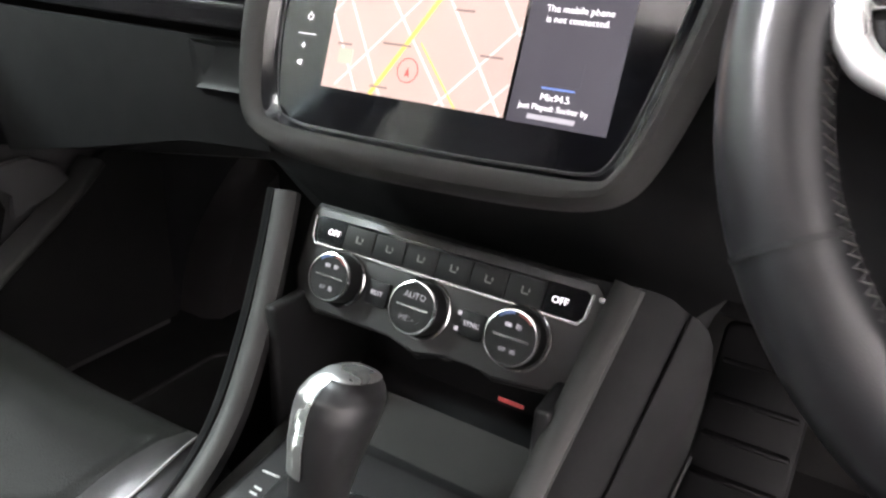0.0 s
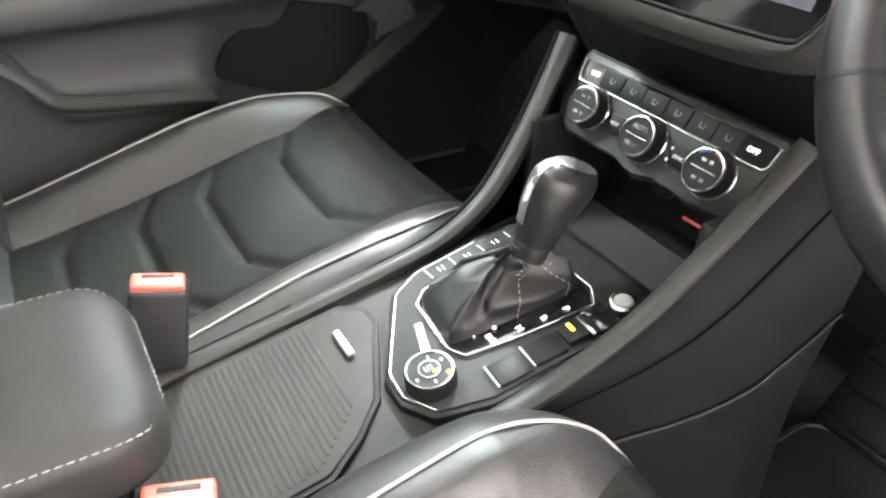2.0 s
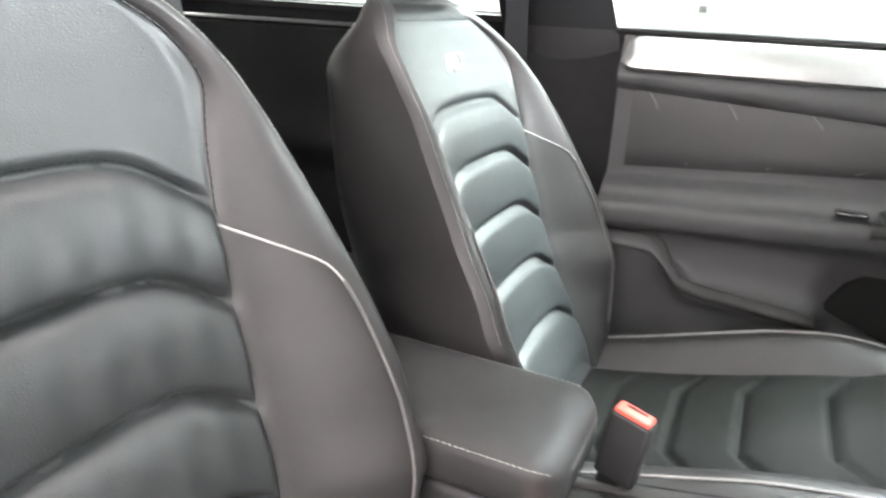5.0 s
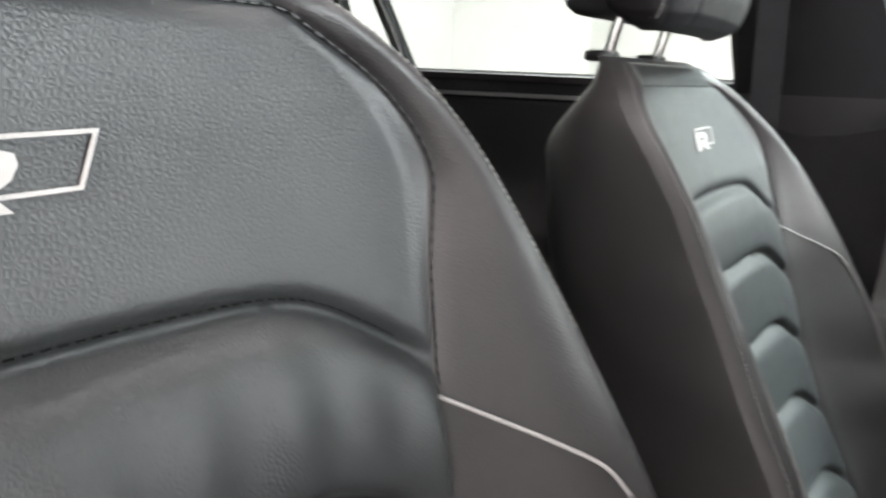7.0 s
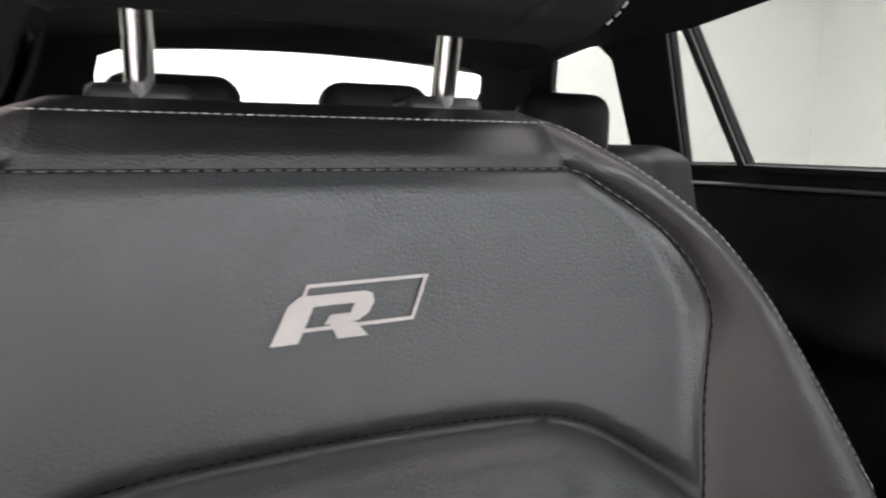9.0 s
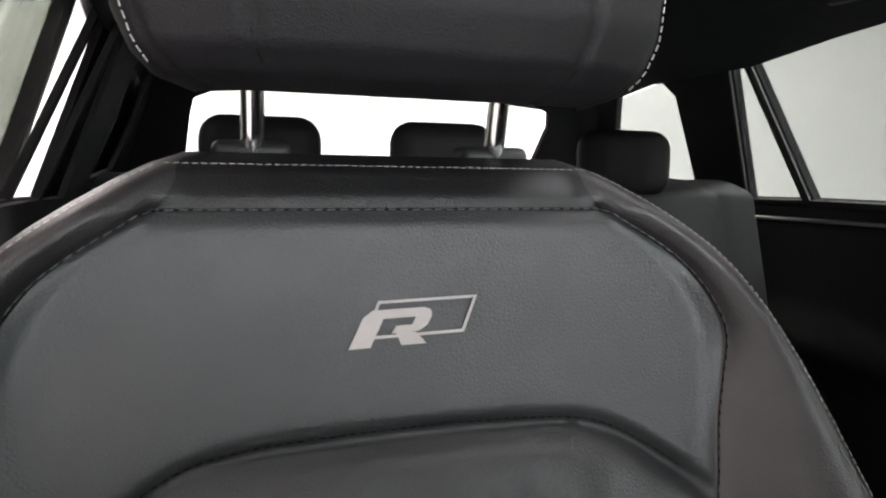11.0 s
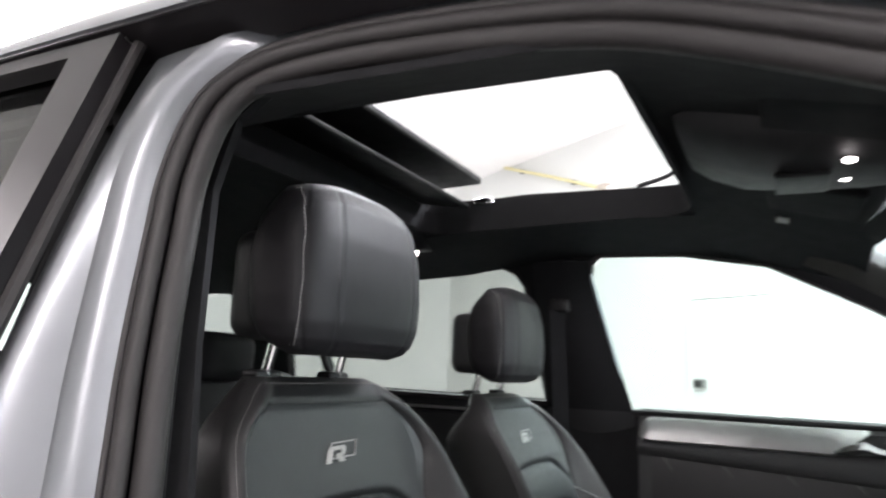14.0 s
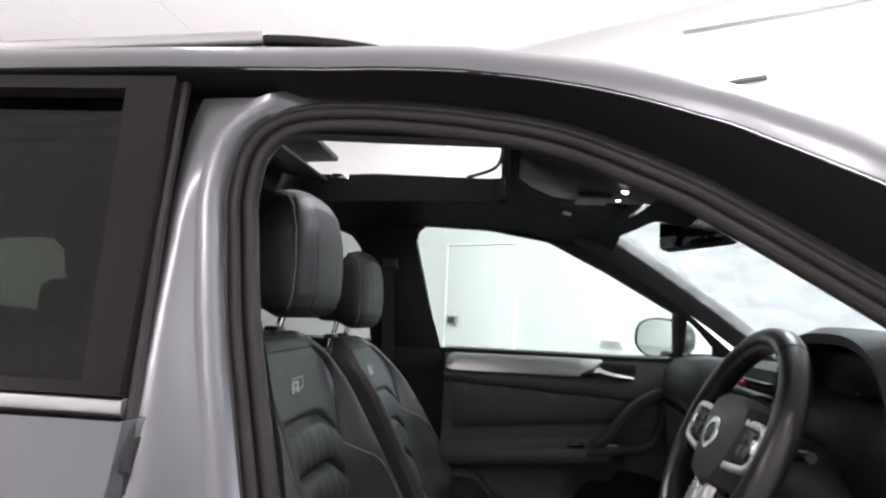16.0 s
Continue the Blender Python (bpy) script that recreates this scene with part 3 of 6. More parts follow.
def skin_z(x, y):
    return roof_z(0, y) + 0.055 - 0.10 * (abs(x) / 0.60) ** 3


OPEN = rounded(0.80, 0.635, 0.045, 5)
OPEN = [(x, y - 0.147) for x, y in OPEN]


def grid_plate(x0, x1, y0, y1, nx, ny, keep, z):
    bm = bmesh.new()
    vs = {}
    for i in range(nx):
        for j in range(ny):
            cx, cy = x0 + (x1 - x0) * (i + 0.5) / nx, y0 + (y1 - y0) * (j + 0.5) / ny
            if not keep(cx, cy):
                continue
            q = []
            for a, b in ((i, j), (i + 1, j), (i + 1, j + 1), (i, j + 1)):
                if (a, b) not in vs:
                    x, y = x0 + (x1 - x0) * a / nx, y0 + (y1 - y0) * b / ny
                    vs[a, b] = bm.verts.new((x, y, z(x, y)))
                q.append(vs[a, b])
            bm.faces.new(q)
    return bm


SUN = (-0.40, 0.40, -0.465, 0.17)
in_sun = lambda x, y: SUN[0] < x < SUN[1] and SUN[2] < y < SUN[3]
part("headliner", solid(grid_plate(-0.62, 0.62, -1.80, 0.49, 62, 72, lambda x, y: not in_sun(x, y), roof_z), 0.008), HEADLINER, car, "black cloth headliner")
part("roof_skin", solid(grid_plate(-0.60, 0.60, -1.80, 0.47, 60, 72, lambda x, y: not in_sun(x, y), skin_z), 0.004), DARK_TRIM, car)
part("sunroof_rim", loft([[(x * k, -0.147 + (y + 0.147) * k, roof_z(x, y) - 0.003 if lo else 1.604) for x, y in OPEN] for k, lo in ((1.03, 1), (0.995, 1), (0.985, 0), (1.03, 0))], caps=False), HEADLINER, car)
sun_glass = part("sunroof_glass", box((0, -0.575, 1.632), (0.74, 0.54, 0.018), 0.006, m=Matrix.Rotation(radians(2.5), 4, "X")), ROOF_GLASS, car, "dark glass panel slid back over the roof")
part("roof_blind", box((0, -0.40, 1.590), (0.72, 0.14, 0.010), 0.003, m=Matrix.Rotation(radians(-9), 4, "X")), ROOF_GLASS, car)
part("sunroof_arm", box((-0.375, -0.30, 1.594), (0.012, 0.05, 0.018), 0.004), STEEL, sun_glass)
part("wind_deflector", tube(smooth_path([(-0.37, 0.06, 1.60), (-0.36, 0.145, 1.635), (0, 0.16, 1.645), (0.36, 0.145, 1.635), (0.37, 0.06, 1.60)], 6), 0.005), PLASTIC_D, car)
for sign in (1, -1):
    rail = part("roof_rail", sweep(smooth_path([(sign * 0.59, -1.7, 1.515), (sign * 0.583, -1.0, 1.562), (sign * 0.577, -0.55, 1.581), (sign * 0.572, -0.175, 1.601)], 6), rounded(0.022, 0.020, 0.007, 3)), ALU, car, "aluminium roof rail with black foot")
    part("rail_foot", sweep(smooth_path([(sign * 0.572, -0.175, 1.598), (sign * 0.569, -0.11, 1.597), (sign * 0.566, -0.04, 1.591), (sign * 0.562, 0.035, 1.578)], 6), rounded(0.020, 0.014, 0.005, 3)), PLASTIC_D, rail)
    part("a_pillar_trim", loft([[Vector((sign * (x + dx), y + dy, z + dz)) for dx, dy, dz in ((0.0, -0.03, -0.03), (-0.022, -0.012, -0.004), (-0.022, 0.02, 0.018), (0.0, 0.03, 0.026), (0.012, 0.0, 0.0))]
                                for x, y, z in ((0.548, 0.40, 1.478), (0.565, 0.50, 1.435), (0.60, 0.65, 1.352), (0.645, 0.82, 1.245), (0.70, 1.00, 1.125), (0.72, 1.10, 1.06))]), PILLAR_T if sign < 0 else PLASTIC, car, "grey cloth pillar trim beside the windscreen")
windscreen = part("windscreen", solid(sheet(lambda u, v: Vector(((u - 0.5) * (1.06 + 0.34 * v), 0.485 + 0.66 * v - 0.05 * (2 * u - 1) ** 2, 1.487 - 0.42 * v + 0.01 * math.sin(math.pi * v))), 12, 8), 0.004), DUSTY, car, "dusty windscreen with wiped streaks")


def frit(u, v):
    w = (0.05 + 0.06 * step(0.5, 0.62, u) + 0.07 * bell(2 * u - 1, 0.14)) * v
    return Vector(((u - 0.5) * (1.06 + 0.34 * w), 0.485 + 0.66 * w - 0.05 * (2 * u - 1) ** 2, 1.487 - 0.42 * w + 0.01 * math.sin(math.pi * w) - 0.009))


part("frit_band", solid(sheet(frit, 40, 4), -0.001), HEADLINER, car, "black printed band at the windscreen top")
rear_glass = part("rear_window", solid(plate([(-0.47, 1.20), (-0.50, 1.33), (-0.49, 1.365), (-0.43, 1.39), (0, 1.402), (0.43, 1.39), (0.49, 1.365), (0.50, 1.33), (0.53, 1.20)], [], lambda x, z: (x, -1.75 - (1.3 - z) * 0.5, z)), 0.004), GLASS, car, smooth=False)
rear_glass.visible_shadow = False
part("tailgate_trim", solid(plate([(-0.80, 0.30), (0.80, 0.30), (0.78, 1.15), (0.62, 1.50), (-0.62, 1.50), (-0.78, 1.15)],
     [[(-0.48, 1.195), (-0.51, 1.33), (-0.50, 1.37), (-0.435, 1.396), (0, 1.408), (0.435, 1.396), (0.50, 1.37), (0.51, 1.33), (0.53, 1.195)]], lambda x, z: (x, -1.74 - (1.3 - z) * 0.5, z)), 0.02), HEADLINER, car, smooth=False)
part("floor_carpet", box((0, -0.55, 0.37), (1.62, 3.6, 0.04), 0.01), CARPET, car)
part("sill", box((0.80, 0.40, 0.40), (0.14, 1.3, 0.12), 0.03), PAINT, car)
part("firewall", box((0, 1.22, 0.72), (1.64, 0.05, 0.76), 0.01), CARPET, car)

# rear door on the driver's side, seen from outside
rd = thing("rear_door", "grey rear car door with dark glass and bright trim strips", "car door")


part("glass_frame", solid(plate([(-0.20, 1.115), (-0.255, 1.505), (-1.10, 1.50), (-1.20, 1.115)], [[(-0.245, 1.128), (-0.318, 1.485), (-1.05, 1.48), (-1.13, 1.128)]], lambda y, z: (xs_in(z) + 0.042, y, z)), -0.02), DARK_TRIM, rd, smooth=False)
rg_o = part("pane", solid(plate([(-0.235, 1.12), (-0.308, 1.49), (-1.06, 1.49), (-1.14, 1.12)], [], lambda y, z: (xs_in(z) + 0.034, y, z)), -0.004), mk_glass("dark_privacy_glass", (0.38, 0.41, 0.38)), rd, smooth=False)
rg_o.visible_shadow = False
part("upper_trim", sweep([(xs_in(1.509) + 0.046, -1.15, 1.505), (xs_in(1.512) + 0.046, -0.7, 1.512), (xs_in(1.513) + 0.046, -0.262, 1.513)], rounded(0.012, 0.016, 0.004, 3)), ALU, rd, "bright satin trim strip")
part("lower_trim", sweep([(xs_in(1.11) + 0.05, -1.2, 1.116), (xs_in(1.11) + 0.05, -0.6, 1.112), (xs_in(1.11) + 0.05, -0.198, 1.110)], rounded(0.014, 0.020, 0.005, 3)), ALU, rd, "bright satin trim strip")
part("door_skin", sheet(lambda u, v: Vector((lerp(v, [0, 0.12, 0.5, 0.8, 1], [0.835, 0.86, 0.905, 0.90, 0.86]), -0.19 - 1.0 * u, 1.10 - 0.68 * v)), 8, 24), PAINT, rd)
part("door_end", solid(sheet(lambda u, v: Vector((lerp(v, [0, 0.12, 0.5, 0.8, 1], [0.835, 0.86, 0.905, 0.90, 0.86]) - 0.10 * u, -0.19, 1.10 - 0.68 * v)), 4, 24), 0.003), PAINT, rd)
part("frame_seal", sweep([(xs_in(z) + 0.04, y, z) for y, z in ((-0.185, 1.05), (-0.198, 1.12), (-0.225, 1.30), (-0.252, 1.508))], ring(0.007, 8), up=(1, 0, 0)), RUBBER, rd)
part("sticker", box((0.80, -0.187, 1.02), (0.045, 0.003, 0.12), 0.001), PLASTIC_G, rd, "grey printed label on the door edge")

# ---- front seats ----
ZT = 1.178
HW_Z, HW = [0.55, 0.62, 0.70, 0.80, 0.90, 0.99, 1.03, 1.06, 1.085, 1.105, 1.120, 1.136, 1.152, 1.164, 1.173, 1.178], [0.18, 0.22, 0.258, 0.272, 0.264, 0.245, 0.233, 0.224, 0.215, 0.206, 0.197, 0.181, 0.158, 0.139, 0.122, 0.108]
CZ, CY = [0.55, 0.62, 0.66, 0.72, 0.80, 0.90, 0.97, 1.03, 1.09, 1.149, 1.170, 1.178], [0.02, 0.0, -0.015, -0.042, -0.068, -0.098, -0.117, -0.134, -0.152, -0.169, -0.182, -0.195]
BZ, BOL = [0.55, 0.65, 0.75, 0.85, 0.95, 1.0, 1.05, 1.09, 1.12, 1.15, 1.178], [0.0, 0.04, 0.088, 0.084, 0.064, 0.052, 0.042, 0.033, 0.022, 0.012, 0.004]
XB_Z, XB = [0.55, 0.70, 0.85, 0.98, 1.03, 1.058, 1.078, 1.100, 1.121, 1.138, 1.149, 1.16], [0.130, 0.148, 0.161, 0.170, 0.177, 0.184, 0.188, 0.181, 0.166, 0.141, 0.121, 0.110]
GROOVES = [(1.030, 0.112, 0.172, 0.045), (0.950, 0.112, 0.170, 0.046), (0.863, 0.110, 0.168, 0.046), (0.776, 0.108, 0.166, 0.046), (0.690, 0.105, 0.164, 0.046)]


LEAN = [0.0]


def soft(z, xs, ys):
    return sum(lerp(z + d, xs, ys) for d in (-0.008, -0.004, 0, 0.004, 0.008)) / 5


def half_width(z):
    return soft(z, HW_Z, HW) if z < 1.14 else lerp(z, HW_Z, HW)


def seam_x(z):
    return min(soft(z, XB_Z, XB), half_width(z) * 0.92)


def groove_line(g, s):
    z0, flat, end, drop = g
    a = abs(s)
    d = a - flat
    return z0 - drop * 0.5 * (d + math.sqrt(d * d + 0.0006)) / (end - flat) + 0.006


def recline(z):
    """The passenger's backrest is tipped further back than the driver's."""
    return 0.0 if LEAN[0] == 0 else lerp(z, [0.80, 1.0, 1.05, 1.093, 1.18, 1.25], [0.0, 0.018, 0.019, 0.014, -0.014, -0.022])


def back_front(s, z):
    """How far forward the backrest's face stands at s across and z up."""
    hw, xb, bol = half_width(z), seam_x(z), soft(z, BZ, BOL)
    a = abs(s)
    y = lerp(z, CZ, CY) - 0.006 * (1 - (a / max(xb, 1e-3)) ** 2) * (a < xb) * step(1.16, 1.10, z)
    y += bol * step(xb - 0.012, hw - 0.008, a) + LEAN[0] * max(0.0, 1.09 - z) + recline(z)
    edge = 0.022 * step(0.0, 1.0, (z - 0.5) / 0.1)
    if a > hw - edge:
        y -= edge * (1 - math.sqrt(max(0.0, 1 - ((a - hw + edge) / edge) ** 2)))
    y -= 0.004 * bell(a - xb, 0.0035) * (z < 1.15)
    if a < xb + 0.004:
        fade = step(xb + 0.004, xb - 0.012, a)
        for g in GROOVES:
            d = z - groove_line(g, s)
            y -= fade * (0.0105 if LEAN[0] == 0 else 0.0085) * bell(d, 0.0065)
        if z < 1.03:
            ds = [z - groove_line(g, s) for g in GROOVES]
            below = [-d for d in ds if d < 0]
            if below:
                t = min(below) / 0.085
                y += fade * (0.009 if LEAN[0] == 0 else 0.006) * math.sin(math.pi * min(1, t)) ** 0.7
                y += fade * 0.0013 * (LEAN[0] == 0) * bell(t - 0.45, 0.35) * (math.sin(165 * s + 9 * z) + 0.6 * math.sin(97 * s - 23 * z + 1.3))
    y -= 0.003 * bell(z - 1.149, 0.0045) * (a < 0.125)
    return y


def back_depth(z):
    return lerp(z, [0.55, 0.7, 0.95, 1.08, 1.14, 1.165, 1.178], [0.10, 0.12, 0.105, 0.080, 0.064, 0.052, 0.040])


def back_at(s, z, lift=0.001):
    return Vector((s, back_front(s, z) + lift, z))


def backrest_faces():
    """The four skins of the backrest: insert, the two bolsters, the back shell."""
    zs = [0.55 + (1.149 - 0.55) * i / 230 for i in range(230)] + [1.149 + (ZT - 1.149) * i / 10 for i in range(11)]
    front, NF, NA = [], 148, 20
    for z in zs:
        hw, xb = half_width(z), seam_x(z)
        half = [xb * i / (NF // 2 - NA) for i in range(NF // 2 - NA)] + [xb + (hw - xb) * i / NA for i in range(NA + 1)]
        front.append([(-s, z) for s in half[:0:-1]] + [(s, z) for s in half])
    skins = {"insert": bmesh.new(), "bolster_a": bmesh.new(), "bolster_b": bmesh.new(), "yoke": bmesh.new(), "shell": bmesh.new()}
    cache = {k: {} for k in skins}

    def vert(k, key, co):
        if key not in cache[k]:
            cache[k][key] = skins[k].verts.new(co)
        return cache[k][key]

    for j in range(240):
        for i in range(NF):
            s, z = front[j][i]
            s2 = front[j + 1][i + 1][0]
            mid, zm = (s + s2) / 2, (z + zs[j + 1]) / 2
            k = "insert" if NA <= i < NF - NA and zm < 1.149 else ("yoke" if zm >= 1.149 and NA <= i < NF - NA else ("bolster_a" if mid < 0 else "bolster_b"))
            q = []
            for a, b in ((j, i), (j, i + 1), (j + 1, i + 1), (j + 1, i)):
                ss, zz = front[a][b]
                q.append(vert(k, (a, b), (ss, back_front(ss, zz), zz)))
            skins[k].faces.new(q)
    NB = 40
    for j in range(0, 240, 2):
        for i in range(NB):
            q = []
            for a, b in ((j, i), (j, i + 1), (j + 2, i + 1), (j + 2, i)):
                z = zs[a]
                hw, t = half_width(z), math.pi * b / NB
                ye = back_front(hw, z)
                dep = back_depth(z) + (ye - lerp(z, CZ, CY)) - 0.5 * LEAN[0] * max(0.0, 1.09 - z) + (0.045 * step(1.16, 1.08, z) if LEAN[0] else 0.0)
                c, sn = math.cos(t), math.sin(t)
                q.append(vert("shell", (a, b), (hw * math.copysign(abs(c) ** 0.55, c), ye - dep * abs(sn) ** 0.6, z)))
            skins["shell"].faces.new(q)
    top = [skins["shell"].verts.new((lerp(ZT, HW_Z, HW) * (2 * i / 20 - 1), back_front(lerp(ZT, HW_Z, HW) * (2 * i / 20 - 1), ZT), ZT)) for i in range(21)]
    rimv = [cache["shell"][240, b] for b in range(NB + 1)]
    skins["shell"].faces.new(rimv + top[1:-1])
    return skins


# the cushion: y forward, s across
CUY = [-0.04, 0.05, 0.12, 0.22, 0.31, 0.40, 0.48, 0.53, 0.558, 0.575, 0.585]
CUZ = ([0.600, 0.604, 0.614, 0.632, 0.650, 0.668, 0.677, 0.674, 0.662, 0.636, 0.600], [0.562, 0.570, 0.582, 0.604, 0.630, 0.660, 0.682, 0.689, 0.684, 0.662, 0.620])
CBY = [-0.04, 0.03, 0.12, 0.22, 0.33, 0.42, 0.50, 0.54, 0.57]
CBO = ([0.028, 0.040, 0.050, 0.054, 0.052, 0.046, 0.028, 0.012, 0.0], [0.016, 0.020, 0.030, 0.042, 0.046, 0.036, 0.018, 0.010, 0.004])
CHY, CHW = [-0.04, 0.05, 0.30, 0.44, 0.52, 0.56, 0.585], [0.235, 0.252, 0.258, 0.252, 0.232, 0.208, 0.185]
CU_GROOVES = ([0.115, 0.205, 0.295, 0.395], [0.139, 0.230, 0.317, 0.421])


def cushion_top(s, y):
    hw, a = lerp(y, CHY, CHW), abs(s)
    xb = 0.145
    k = 0 if LEAN[0] == 0 else 1
    z = lerp(y, CUY, CUZ[k]) - 0.006 * bell(a, 0.09)
    z += lerp(y, CBY, CBO[k]) * step(xb - 0.012, xb + 0.055, a)
    ed = 0.05
    if a > hw - ed:
        t = (a - hw + ed) / ed
        z -= 0.030 * (1 - math.sqrt(max(0.0, 1 - t * t)))
    z -= 0.005 * bell(a - xb, 0.006) * (y < 0.53)
    if a < xb and y < 0.50:
        f = step(xb, xb - 0.012, a)
        for g in CU_GROOVES[k]:
            gy = g + max(0.0, a - 0.085) * 0.55
            z -= f * 0.009 * bell(y - gy, 0.0055)
        z += f * 0.004 * abs(math.sin(math.pi * (y - CU_GROOVES[k][0]) / 0.093))
    return z


def cushion_at(s, y, lift=0.0012):
    return Vector((s, y, cushion_top(s, y) + lift))


def cushion_faces():
    NX, NY = 88, 110
    skins = {"cushion_insert": bmesh.new(), "cushion_bolster": bmesh.new(), "cushion_bolster_b": bmesh.new()}
    cache = {k: {} for k in skins}
    ys = [-0.04 + 0.625 * j / NY for j in range(NY + 1)]
    for j in range(NY):
        for i in range(NX):
            q, mid = [], 0
            ym = (ys[j] + ys[j + 1]) / 2
            k = "cushion_insert" if 14 <= i < NX - 14 else ("cushion_bolster" if i < 14 else "cushion_bolster_b")
            for a, b in ((j, i), (j, i + 1), (j + 1, i + 1), (j + 1, i)):
                if (a, b) not in cache[k]:
                    hw, xb = lerp(ys[a], CHY, CHW), 0.145 + 0.02 * step(0.45, 0.56, ys[a])
                    d = abs(b - NX // 2)
                    s = math.copysign(xb * d / 30 if d <= 30 else xb + (hw - xb) * (d - 30) / 14, b - NX // 2)
                    cache[k][a, b] = skins[k].verts.new((s, ys[a], cushion_top(s, ys[a])))
                q.append(cache[k][a, b])
            skins[k].faces.new(q)
    rim = [(-lerp(y, CHY, CHW), y) for y in ys] + [(lerp(0.585, CHY, CHW) * (2 * i / 20 - 1), 0.585) for i in range(1, 20)] + [(lerp(y, CHY, CHW), y) for y in ys[::-1]]
    loops = []
    for t in (0, 0.15, 0.4, 0.8, 1.0):
        sh = 1 - 0.03 * t - 0.05 * max(0, t - 0.4)
        loops.append([Vector((s * sh + math.copysign(0.004, s) * math.sin(math.pi * t), y - 0.035 * t * (y > 0.5), cushion_top(s, y) - 0.16 * t)) for s, y in rim])
    skins["cushion_base"] = loft(loops, closed=False)
    return skins


def headrest_loop(z, k=180):
    """One level of the headrest: a soft front panel, a strip and a side panel parted by sunk seams."""
    t = (z - 1.204) / (1.411 - 1.204)
    hw = lerp(t, [0, 0.03, 0.08, 0.16, 0.30, 0.55, 0.8, 0.92, 0.97, 1], [0.100, 0.117, 0.127, 0.134, 0.138, 0.139, 0.133, 0.123, 0.113, 0.098])
    fr = lerp(t, [0, 0.03, 0.08, 0.18, 0.40, 0.65, 0.85, 0.94, 0.98, 1], [0.022, 0.038, 0.048, 0.056, 0.061, 0.061, 0.055, 0.044, 0.034, 0.018])
    bk = lerp(t, [0, 0.05, 0.2, 0.6, 0.85, 0.95, 1], [0.028, 0.042, 0.050, 0.050, 0.040, 0.028, 0.016])
    yc = -0.164 - 0.014 * t
    out = []
    for i in range(k):
        a = 2 * math.pi * i / k
        c, s = math.cos(a), math.sin(a)
        x = hw * math.copysign(abs(c) ** 0.40, c)
        y = (fr if s > 0 else bk) * math.copysign(abs(s) ** 0.55, s)
        if s > 0:
            y -= 0.005 * (abs(x) / hw) ** 2
            y -= 0.0026 * bell(abs(x) / hw - 0.60, 0.014)
        d = bell(y / fr - 0.62, 0.05) * (s > 0)
        x -= math.copysign(0.0018 * d, x)
        b = max(0.0, -y / bk) if s < 0 else 0.0
        out.append(Vector((x * (1 - 0.03 * t * t), yc + y + recline(1.25), z - 0.030 * b * t * t + 0.012 * b * (1 - t) ** 2 - 0.010 * t ** 3 * (abs(x) / hw) ** 3)))
    return out


def rounded_zs(z0, z1, n):
    return [z0 + (z1 - z0) * (0.5 - 0.5 * math.cos(math.pi * i / n)) for i in range(n + 1)]


def headrest_at(x, front=True, lift=0.0008):
    pts = []
    for z in [1.214 + 0.190 * i / 40 for i in range(41)]:
        lp = headrest_loop(z, 400)
        mid = 0.5 * (max(p.y for p in lp) + min(p.y for p in lp))
        cand = [p for p in lp if (p.y > mid) == front]
        p = min(cand, key=lambda q: abs(q.x - x * max(abs(v.x) for v in lp)))
        pts.append(p + Vector((math.copysign(lift, x), lift if front else -lift, 0)))
    return pts


